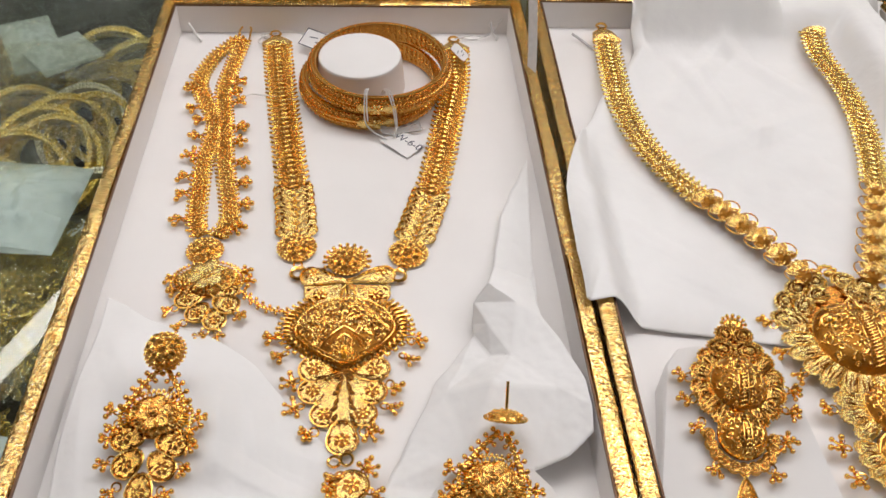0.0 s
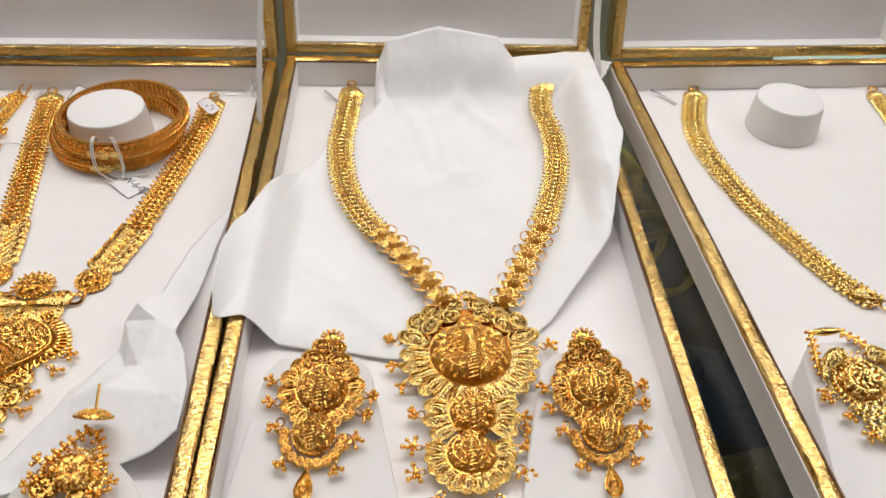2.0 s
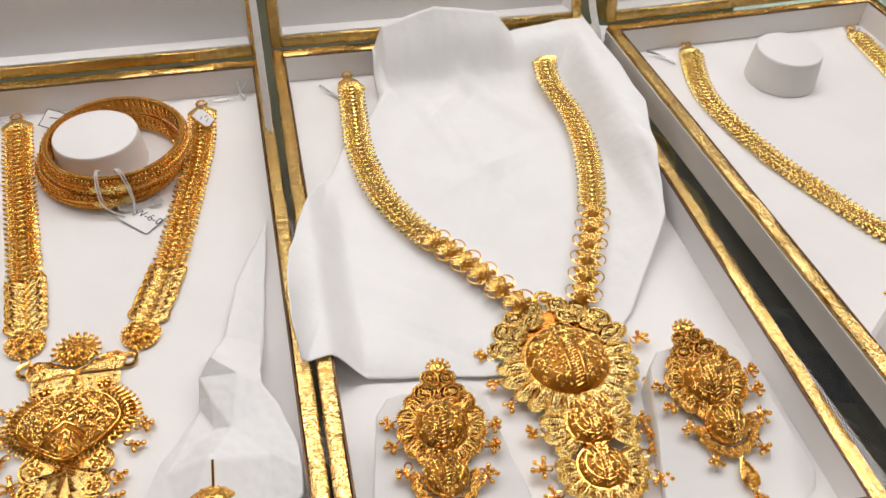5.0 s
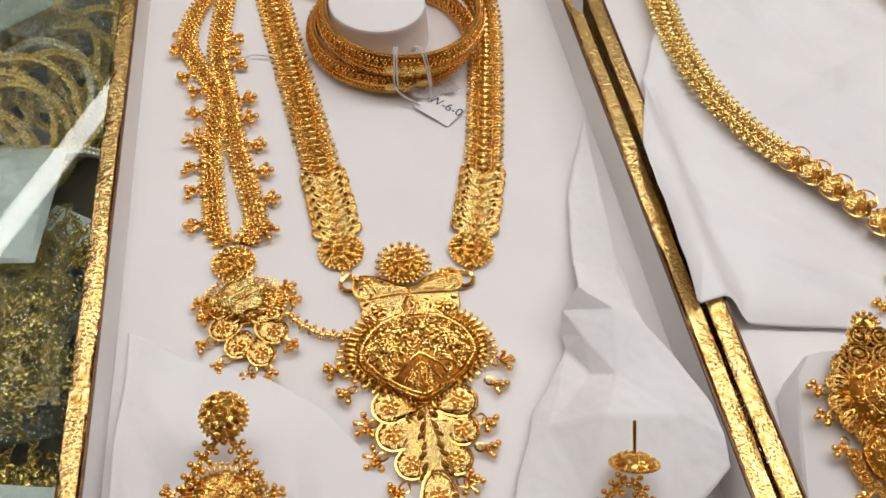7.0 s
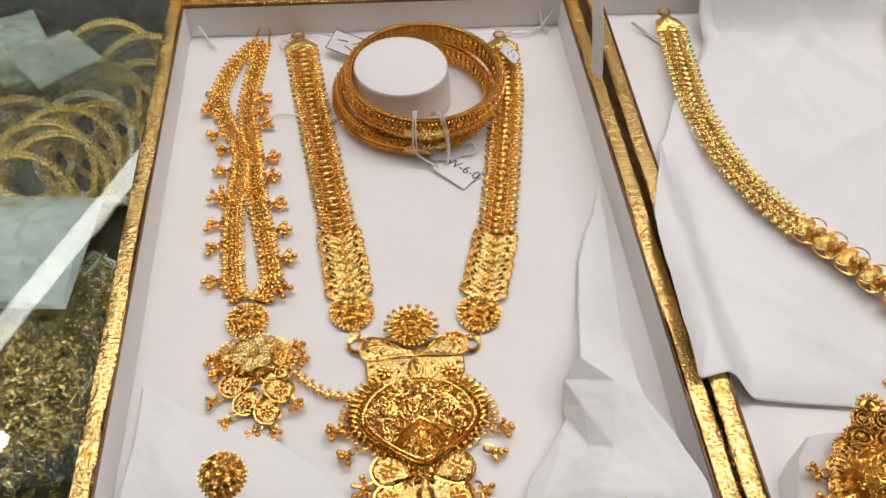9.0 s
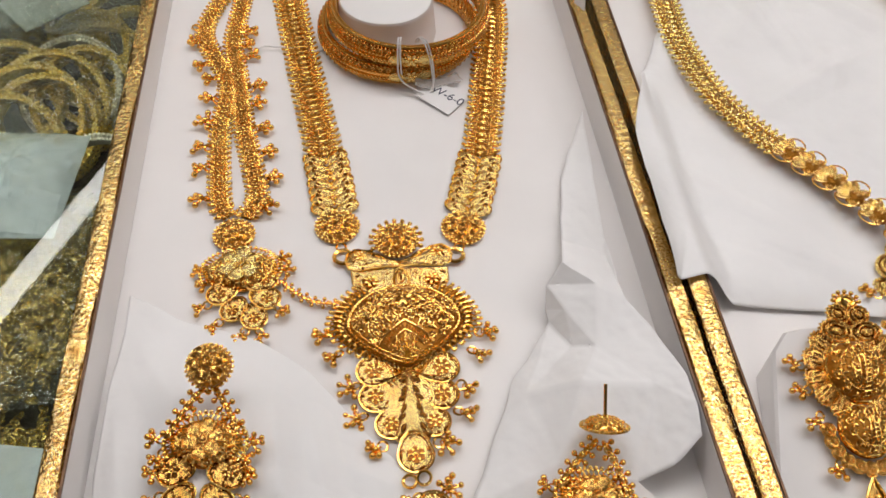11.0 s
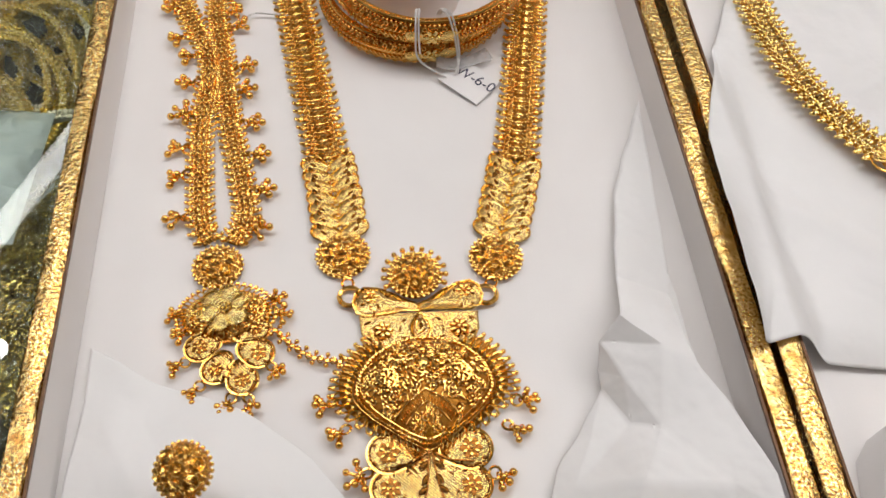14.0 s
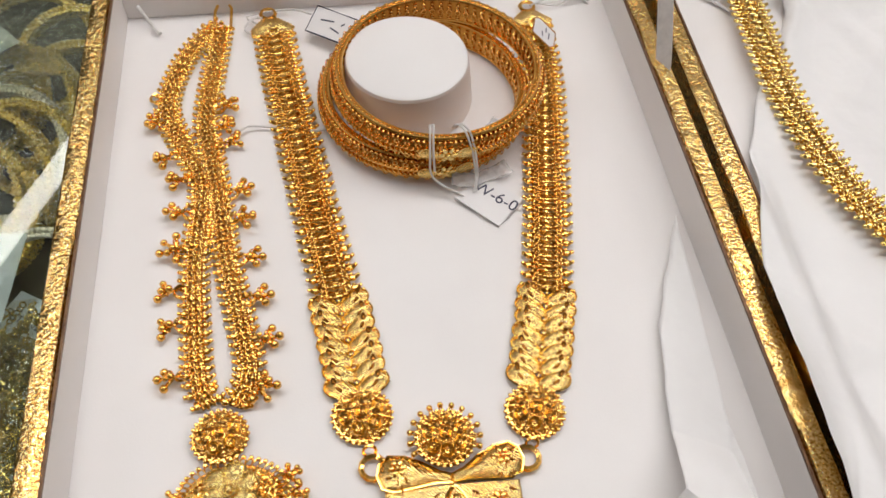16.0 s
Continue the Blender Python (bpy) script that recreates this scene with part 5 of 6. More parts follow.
# -- pair of stacked bangles --
def bangle(x, y, z, r, h, turn, label, tilt=0):
    ob = thing("bangle", label, "bangle", "stacked gold bangles")
    ob.matrix_basis = pose(x / 1000, y / 1000, z / 1000, tilt, 0, turn)
    seg = 96
    prof = [(-0.9, 0.2), (0.2, 0), (1.0, 0.6), (0.6, 1.6), (1.9, 3.0), (2.5, h * 0.5), (1.9, h - 3.0), (0.6, h - 1.6), (1.0, h - 0.6), (0.2, h), (-0.9, h - 0.2), (-1.5, h * 0.5)]
    v, f = [], []
    for i in range(seg):
        a = 2 * math.pi * i / seg
        v += [((r + q) * math.cos(a), (r + q) * math.sin(a), k) for q, k in prof]
    m = len(prof)
    for i in range(seg):
        for j in range(m):
            f.append((i * m + j, ((i + 1) % seg) * m + j, ((i + 1) % seg) * m + (j + 1) % m, i * m + (j + 1) % m))
    part("band", Geo().add(v, f), GOLD_RED, ob)
    g = Geo()
    for k, q in ((0.4, 0.6), (h - 0.3, 0.5), (h - 0.4, -0.9), (0.4, -0.9), (1.9, 1.2), (h - 1.9, 1.2)):
        g.put((make_ring(1.0, 0.45 / (r + q), 120, 6)[0] * 1.0, make_ring(1.0, 0.45 / (r + q), 120, 6)[1]), (0, 0, k), (r + q, r + q, r + q))
    n = 130
    for i in range(n):
        a = 2 * math.pi * i / n
        c, s = math.cos(a), math.sin(a)
        for k, q, b in ((1.2, 1.2, 0.52), (h - 1.2, 1.3, 0.52), (h - 0.1, 0.0, 0.36)):
            g.put(BALL_S, ((r + q) * c, (r + q) * s, k), b)
        out = np.array([c, s, 0])
        m3 = np.column_stack([np.array([-s, c, 0]), np.array([0, 0, 1.0]), out])
        g.put(BALL_S, ((r + 2.5) * c, (r + 2.5) * s, h * 0.5 + 1.0), (1.05, 0.4, 0.6), m3 @ rz(0.8))
        g.put(BALL_S, ((r + 2.5) * c, (r + 2.5) * s, h * 0.5 - 1.0), (1.05, 0.4, 0.6), m3 @ rz(-0.8))
        if i % 2 == 0:
            g.put(RING, ((r + 2.3) * c, (r + 2.3) * s, h * 0.5 + 2.6), 0.75, m3)
            g.put(RING, ((r + 2.3) * c, (r + 2.3) * s, h * 0.5 - 2.6), 0.75, m3)
            g.put(RING, ((r - 1.6) * c, (r - 1.6) * s, h * 0.5), (0.9, 0.9, 0.9), m3)
            g.put(BALL_S, ((r - 1.5) * c, (r - 1.5) * s, h * 0.5 + 1.7), (0.9, 0.4, 0.5), m3 @ rz(0.7))
            g.put(BALL_S, ((r - 1.5) * c, (r - 1.5) * s, h * 0.5 - 1.7), (0.9, 0.4, 0.5), m3 @ rz(-0.7))
            g.put(BALL_S, ((r - 1.3) * c, (r - 1.3) * s, h - 1.8), (0.75, 0.5, 0.5), m3)
            g.put(BALL_S, ((r - 1.3) * c, (r - 1.3) * s, 1.8), (0.75, 0.5, 0.5), m3)
    part("filigree", g, GOLD_ROSE, ob)
    g = Geo()
    for d, big in ((0, 1), (-0.17, 0), (0.17, 0)):
        a = -math.pi / 2 + d
        c, s = math.cos(a), math.sin(a)
        m3 = np.column_stack([np.array([-s, c, 0]), np.array([0, 0, 1.0]), np.array([c, s, 0])])
        p = np.array([(r + 2.9) * c, (r + 2.9) * s, h * 0.5])
        if big:
            for i in range(6):
                b = i * math.pi / 3
                g.put(BALL, p + m3 @ np.array([1.8 * math.cos(b), 1.8 * math.sin(b), 0.2]), (1.25, 0.8, 0.6), m3 @ rz(b))
            g.put(BALL, p + m3[:, 2] * 0.5, 0.9)
        else:
            g.put(BALL, p, (2.5, 1.7, 0.6), m3)
            g.put(RING_THIN, p, (2.7, 1.9, 0.9), m3)
    part("front_flower", g, GOLD_PLATE, ob)
    return ob


bangle(12.2, 359.0, 0.3, 31.8, 9.4, 4, "gold filigree bangle at the bottom of the stack")
bangle(16.5, 357.8, 9.6, 31.4, 9.2, -3, "gold filigree bangle with a tied paper tag", 0.6)


# -- paper tags and threads --
def tag(outline, z, label, turns, text="", bars=(), where=(0, 0), ang=0.0, size=4.0, edge=None):
    ob = thing("price_tag", label, "tag", "paper tags", at=(where[0] / 1000, where[1] / 1000, z / 1000))
    ob.rotation_euler = [radians(q) for q in turns]
    part("card", plate(Geo(), outline, 0, 0.3, 0.0, 0.1), TAG_PAPER, ob, sharp=20)
    if edge:
        g = Geo()
        wire(g, [(x, y, 0.3) for x, y in outline], 0.3, True, 4)
        part("edge", g, edge, ob)
    if text:
        cu = bpy.data.curves.new("writing", "FONT")
        cu.body, cu.size, cu.extrude, cu.align_x, cu.align_y = text, size / 1000, 0.00003, "CENTER", "CENTER"
        cu.materials.append(INK)
        t = new("writing", cu)
        t.parent = ob
        t.matrix_basis = pose(0.001, 0.0016, 0.00036, 0, 0, ang)
    for x, y, w, h, a in bars:
        g = box_geo(-w / 2, w / 2, -h / 2, h / 2, 0.32, 0.4)
        b = part("bar", g, INK, ob)
        b.matrix_basis = pose(x / 1000, y / 1000, 0, 0, 0, a)
    return ob


tag([(-8.5, -6.5), (8, -6.5), (8, 6), (-6, 6), (-8.5, 3.5)], 1.0, "small white paper tag with handwritten characters", (3, 3, -45), "W-6-0", (), (26.8, 315.5), 4, 5.6)
tag([(-8, -5), (8, -5), (9.5, 0), (8, 5), (-8, 5)], 6.0, "white paper tag with scribbled ink behind the bangles", (25, 0, -35), "", ((-2, 1, 5, 0.5, 10), (2, -1.5, 4, 0.5, -12), (4, 1.4, 1.6, 0.5, 50)), (-15.5, 394), edge=INK)
tag([(-6.5, -3), (-3.5, -5), (6, -5), (6.5, 3), (3.5, 5), (-6.5, 5)], 7.0, "white tag in a thin gold frame at the clasp", (38, 12, 72), "", ((-2, 0.8, 3, 0.4, 8), (2.4, -0.6, 3, 0.4, 5), (0, -2.2, 4, 0.4, 0)), (57, 381), edge=GOLD_DEEP)
th = thing("tie_thread", "grey-white thread tied round the bangles", "thread")
for pts in ([(10, 332, 17), (10, 329, 20.9), (9.5, 325.5, 20.6), (9.2, 322.6, 15), (9.5, 321.5, 8), (13, 320, 4), (19, 317, 2)], [(10.5, 332, 17), (11, 329, 20.9), (10.4, 325.5, 20.6), (10.2, 322.6, 15), (10.5, 321.5, 9)], [(17, 331, 17), (18, 328.5, 20.9), (20, 325.8, 20.5), (22, 323.6, 14), (23, 321.5, 7), (23, 318, 2.4)], [(18, 331, 17), (19, 328.8, 20.8), (21.2, 326, 20.3), (23, 323.8, 13), (23.6, 321, 6), (22, 318, 2.2)]):
    g = Geo()
    wire(g, spline(pts, 1.2)[0], 0.36, False, 6)
    part("strand", g, THREAD, th)
def crumpled(name, pts, width, label, seed, mat):
    """A narrow crumpled strip of clear plastic along a line."""
    line, tan = spline(pts, 0.8)
    v, f, m = [], [], 6
    for i, (p, t) in enumerate(zip(line, tan)):
        side = np.array([-t[1], t[0], 0]) / max(0.2, np.linalg.norm(t[:2]))
        for j in range(m + 1):
            k = (j / m - 0.5) * width * (1 + 0.3 * noise.noise(Vector((i * 0.2, seed, 0))))
            v.append(p + side * k + np.array([0, 0, 1.3 * abs(noise.noise(Vector((i * 0.35 + seed, j * 0.6, seed))))]))
    for i in range(len(line) - 1):
        for j in range(m):
            a = i * (m + 1) + j
            f.append((a, a + m + 1, a + m + 2, a + 1))
    ob = single(name, Geo().add(v, f), mat, label, "plastic strip", "clear plastic scraps", sharp=70)
    solid = ob.modifiers.new("thickness", "SOLIDIFY")
    solid.thickness = 0.0001
    return ob


SCRAP = milky_material("clear_plastic_scrap", (0.78, 0.76, 0.75), 0.34)
crumpled("plastic_strip", [(12, 330, 4), (20, 333, 2), (29, 338, 1.5), (37, 346, 1)], 8.0, "crumpled clear plastic strip inside the bangles", 2.0, SCRAP)
crumpled("plastic_strip", [(16, 322.5, 4), (22, 322, 2.5), (30, 325, 2), (35, 327, 1.5)], 5.0, "grey crumpled plastic strip holding a paper tag", 5.0, SCRAP)
for k, pts in enumerate(([(-37, 407, 1), (-43, 405, 2), (-46, 401, 1.2), (-42, 398, 1), (-39, 401, 1.4), (-45, 408, 1), (-30, 409, 2), (-22, 402, 5)], [(57, 402, 2), (66, 406, 1.5), (74, 404, 2.5), (80, 409, 6), (82, 411, 9)], [(60, 404, 1), (68, 402, 1.5), (76, 407, 2), (79, 402, 1)], [(-51, 349, 1), (-46, 353, 1.8), (-41, 353.5, 1.2), (-24, 350, 0.8), (-17, 351, 0.8)])):
    g = Geo()
    wire(g, spline(pts, 1.5)[0], 0.4, False, 5)
    single("loose_thread", g, THREAD, "loose twist of white thread at a necklace clasp", "thread", "threads")
for pts in ([(-82, 411.5, 6), (-78, 406, 2.5), (-75, 402, 1.2)], [(76, 411, 7), (77, 407, 3), (80, 404, 1)], [(120, 405, 3), (127, 397, 1.2), (131, 391, 1)], [(316, 405, 3), (323, 401, 1.5), (329, 392, 1)], [(452, 397, 1), (456, 402, 2), (461, 404, 3)]):
    g = Geo()
    wire(g, spline(pts, 1.5)[0], 0.7, False, 6)
    single("fixing_pin", g, THREAD if pts[0][0] < 90 else STEEL, "short bent fixing pin stuck in the lining", "pin", "pins in the lining")

crumpled("paper_scrap", [(277, 398, 15), (281, 404, 14), (285, 411, 15), (288, 417, 16)], 9.0, "small white folded paper scrap between two boxes", 9.0, TAG_PAPER)

# -- second set: flower necklace on the tissue --
SET_B = "gold flower set in the second box"
n2 = home(jewel("flower_necklace", "gold necklace with woven straps and layered flower pendant", "necklace", SET_B, (188, 250)))
LB = 4.3
strap(n2, [(136, 396, LB), (133.5, 370, LB), (131.5, 340, LB), (135, 308, LB), (143, 285, LB), (151, 271, LB)], 15.0, mat=GOLD_LEMON)
strap(n2, [(247, 396, LB + 4), (244, 375, LB + 3), (247, 352, LB + 1), (245, 325, LB), (238, 297, LB), (231, 277, LB)], 14.5, mat=GOLD_LEMON)
piece("end_cap", plate(Geo(), [(128.5, 394), (144, 394), (141, 402), (137.5, 406), (134.5, 406), (130, 402)], LB + 0.6, 1.2, 1.0, 0.4), GOLD_PLATE, n2, sharp=25)
jump_ring(n2, 136, 408.5, 2.6, LB + 1.4, "clasp_ring")
piece("end_cap", plate(Geo(), [(240.5, 394), (254, 394), (257, 401), (255, 406), (251, 407), (244, 401)], LB + 4.6, 1.2, 1.0, 0.4), GOLD_PLATE, n2, sharp=25)


def flower_link(p, x, y, ang, z):
    """One station of the flower chain: a fluted bell with petals and two wire loops."""
    a = math.radians(ang)
    fwd, side = np.array([math.cos(a), math.sin(a)]), np.array([-math.sin(a), math.cos(a)])
    body, trim = Geo(), Geo()
    c = np.array([x, y])
    cap(body, x, y, z + 0.4, 3.6, 3.4, 16, 4)
    for k in range(5):
        t = a + math.pi + (k - 2) * 0.42
        petal(body, trim, x + 1.0 * math.cos(t), y + 1.0 * math.sin(t), t, 6.0, 3.0, z + 1.6)
    for s in (-1, 1):
        t = a + s * 1.25
        petal(body, trim, x, y, t, 5.6, 3.4, z + 1.2)
    rosette(trim, x, y, z + 4.2, 2.2, 6)
    ob = piece("flower_link", body, GOLD_DEEP, p)
    part("wire_trim", trim, GOLD_PLATE, ob)
    loops = Geo()
    for s in (-1, 1):
        q = c + side * s * 3.4 - fwd * 1.5
        pts = []
        for t in np.linspace(-0.35, 1.25, 12):
            b = math.pi * t
            v = q + (side * s * math.sin(b) * 4.4 - fwd * math.cos(b) * 4.2)
            pts.append((*v, z + 1.6 + 0.9 * math.sin(b)))
        wire(loops, pts, 0.32, False, 5)
    part("wire_loop", loops, GOLD_BALL, ob)


for k in range(6):
    t = k / 5
    flower_link(n2, 153.5 + 25 * t, 267 - 43 * t + 2 * math.sin(t * 3), -59, LB)
    flower_link(n2, 229 - 23 * t, 271 - 48 * t, 244, LB)


def scoop(p, cx, cy, ang, length, width, z, mat=None):
    """A plump petal with a wire rim, a granulated end and three dark slots; its root is at cx, cy."""
    o = spoon(cx, cy, ang, length, width, 18)
    g, e = Geo(), Geo()
    plate(g, o, z, 0.6, 0.9, 0.4)
    wire(g, [(x, y, z + 0.75) for x, y in o], 0.36, True, 5)
    c, s_ = math.cos(ang), math.sin(ang)
    at = lambda q, k: (cx + q * length * c - k * width * s_, cy + q * length * s_ + k * width * c)
    for x, y in o[6:13]:
        g.put(BALL_S, (x + 0.3 * c, y + 0.3 * s_, z + 0.5), 0.5)
    # slots are dark beads on the petal, recess shade given as colour
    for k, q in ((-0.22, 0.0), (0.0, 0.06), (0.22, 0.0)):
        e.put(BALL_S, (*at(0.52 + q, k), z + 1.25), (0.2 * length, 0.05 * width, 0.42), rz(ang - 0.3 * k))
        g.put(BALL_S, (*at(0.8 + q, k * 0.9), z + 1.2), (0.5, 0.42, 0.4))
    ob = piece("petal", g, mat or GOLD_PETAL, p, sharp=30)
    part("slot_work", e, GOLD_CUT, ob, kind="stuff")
    return ob


def scroll_cell(p, cx, cy, ang, ax, ay, z):
    """An oval cell of concentric wires with a granulated rim."""
    m = rz(ang)
    ring_at = lambda k, n=22: [tuple(np.array([cx, cy]) + (m @ np.array([ax * k * math.cos(t), ay * k * math.sin(t), 0]))[:2]) for t in np.linspace(0, 2 * math.pi, n, endpoint=False)]
    g, e = Geo(), Geo()
    plate(g, ring_at(1.0), z, 0.6, 0.9, 0.4)
    wire(g, [(x, y, z + 0.9) for x, y in ring_at(1.0)], 0.38, True, 5)
    wire(g, [(x, y, z + 1.35) for x, y in ring_at(0.66)], 0.3, True, 5)
    bead_rim(g, ring_at(1.1), z + 0.6, 0.48, 1.3)
    g.put(BALL, (cx, cy, z + 1.6), (0.3 * ax, 0.28 * ay, 0.6), m)
    # grooves are dark wires on top, their shade given as colour
    wire(e, [(x, y, z + 1.05) for x, y in ring_at(0.83)[:14]], 0.26, False, 4)
    wire(e, [(x, y, z + 1.4) for x, y in ring_at(0.45)], 0.24, True, 4)
    ob = piece("scroll_cell", g, GOLD_PETAL, p, sharp=30)
    part("groove_work", e, GOLD_CUT, ob, kind="stuff")
    return ob


def flower_tier(p, cx, cy, z, r_dome, h, petals, name, knobs=True):
    """One tier of a flower: a pierced dome within petals given as (degrees, reach, width)."""
    for i, (deg, reach, w) in enumerate(petals):
        a = math.radians(deg)
        scoop(p, cx + 0.86 * r_dome * math.cos(a), cy + 0.86 * r_dome * math.sin(a), a, reach - 0.86 * r_dome, w, z + 0.4 + 0.3 * (i % 2))
    ob = piece(name, plate(Geo(), circle(cx, cy, r_dome * 1.12, 32), z, 0.9), GOLD_RED, p)
    part("dome", cap(Geo(), cx, cy, z + 0.8, r_dome, h, 32, 8), GOLD_DEEP, ob)
    g = Geo()
    top = lambda x, y: z + 1.0 + h * math.sqrt(max(0.0, 1 - (x * x + y * y) / r_dome ** 2))
    wire(g, [(x, y, z + 1.4) for x, y in circle(cx, cy, r_dome * 1.02, 40)], 0.5, True, 5)
    filigree(g, cx, cy, z + 0.9, r_dome * 0.99, h, 1.35, None, int(cx + cy), lambda x, y: abs(x) > 0.2 * r_dome, 1.45)
    for q in (0.42, 0.74):
        wire(g, [(x, y, top(x - cx, y - cy) + 0.1) for x, y in circle(cx, cy, r_dome * q, 30)], 0.26, True, 5)
    for s in (-1, 0, 1):
        wire(g, [(cx + s * 0.17 * r_dome, cy + y, top(s * 0.17 * r_dome, y) + 0.15) for y in np.linspace(-0.92 * r_dome, 0.4 * r_dome, 12)], 0.28, False, 5)
    for k in range(int(1.3 * r_dome / 1.2)):
        y = -0.9 * r_dome + 1.2 * k
        g.put(BALL_S, (cx, cy + y, top(0, y) + 0.2), (0.2 * r_dome, 0.3, 0.4), rz(0.35))
    for k in range(28):
        a = 2 * math.pi * k / 28
        g.put(RING, (cx + 0.98 * r_dome * math.cos(a), cy + 0.98 * r_dome * math.sin(a), z + 1.7), (1.0, 0.6, 0.9), rz(a) @ ry(0.6))
    blossom(g, cx, cy + r_dome * 0.5, z + 0.8 + h * 0.9, r_dome * 0.3, 5, 0.3)
    if knobs:
        for s in (-1, 1):
            g.put(BALL, (cx + s * r_dome * 0.72, cy + r_dome * 0.3, z + 1.2 + h * 0.66), r_dome * 0.11)
            g.put(RING, (cx + s * r_dome * 0.72, cy + r_dome * 0.3, z + 1.0 + h * 0.62), r_dome * 0.15, ry(s * 0.7))
    part("pierced_work", g, GOLD, ob)
    return ob


def drop(p, cx, cy, length, ang, z, name="teardrop"):
    """A teardrop plate with a raised, grooved edge; its point is at cx, cy."""
    o = [(cx + length * (0.5 - 0.5 * math.cos(t)) * math.cos(ang) - 0.36 * length * math.sin(t) * (0.5 - 0.5 * math.cos(t)) ** 0.6 * math.sin(ang),
          cy + length * (0.5 - 0.5 * math.cos(t)) * math.sin(ang) + 0.36 * length * math.sin(t) * (0.5 - 0.5 * math.cos(t)) ** 0.6 * math.cos(ang)) for t in np.linspace(0, 2 * math.pi, 26, endpoint=False)]
    ob = piece(name, plate(Geo(), o, z, 0.9, 0.7, 0.5), GOLD_PLATE, p, sharp=30)
    c = np.mean(o, axis=0)
    g = Geo()
    wire(g, [(x, y, z + 1.0) for x, y in o], 0.45, True, 5)
    bead_rim(g, o, z + 0.5, 0.4, 1.0)
    for k in (0.45, 0.62):
        wire(g, [(c[0] + (x - c[0]) * k, c[1] + (y - c[1]) * k, z + 1.6) for x, y in o[4:20]], 0.3, False, 4)
    g.put(BALL, (*c, z + 1.6), 0.9)
    part("trim", g, GOLD, ob)
    return ob


LP = 2.0
piece("scroll_crown", plate(Geo(), circle(188.5, 197, 24, 36), LP + 0.4, 0.7), GOLD_RED, n2)
flower_tier(n2, 188, 193.5, LP + 1, 16.2, 9.0, [(177 + 15.5 * k, 28.0 + (0.5 if k % 2 else 0), 7.2) for k in range(13)], "large_flower")
for deg, d, ax, ay, tilt in ((163, 23.5, 6.6, 4.2, -20), (142, 26.5, 5.0, 3.6, 55), (122, 26.5, 4.8, 3.8, 35), (103, 26.5, 4.6, 4.0, 10), (77, 26.5, 4.6, 4.0, -10), (58, 26.5, 4.8, 3.8, -35), (38, 26.5, 5.0, 3.6, -55), (17, 23.5, 6.6, 4.2, 20), (112, 19.6, 4.2, 3.0, 22), (68, 19.6, 4.2, 3.0, -22), (140, 19.8, 4.6, 3.0, 50), (40, 19.8, 4.6, 3.0, -50)):
    t = math.radians(deg)
    scroll_cell(n2, 188.4 + d * math.cos(t), 196.5 + d * math.sin(t), math.radians(tilt), ax, ay, LP + 1.3 + (0.8 if d < 22 else 0))
g = Geo()
for k in range(7):
    t = math.pi * k / 6
    g.put(BALL, (189.5 + 3.6 * math.cos(t), 226 + 4 * math.sin(t), LP + 2.2), (1.3, 1.0, 0.9))
g.put(BALL, (189.5, 226, LP + 2.4), (2.2, 1.8, 1.5))
piece("top_finial", g, GOLD, n2)
flower_tier(n2, 186.3, 163.5, LP + 1.2, 8.6, 6.0, [(k, 18.5, 7.0) for k in (163, 188, 213, 17, -8, -33)], "middle_flower")
flower_tier(n2, 184.3, 146, LP + 0.8, 8.8, 5.0, [(166 + 18.9 * k, 16.6, 5.9) for k in range(12)], "lower_flower", False)
for x in (192.5, 183.5):
    jump_ring(n2, x, 171, 1.5, LP + 5)
drop(n2, 182, 127.2, 14.5, math.radians(228), 0.8)
hangs(n2, [(160, 202, 165), (161, 190, 190), (163.5, 181, 215), (215, 179, -40), (168, 165, 185), (203, 163, -20), (205, 158, -50), (166.5, 150, 175), (167, 140, 210), (201, 148, 10), (201, 140, -40), (173, 131, 245), (193, 129, -70), (184, 127.5, -90), (218, 198, 10)], 2.2, 1.3)


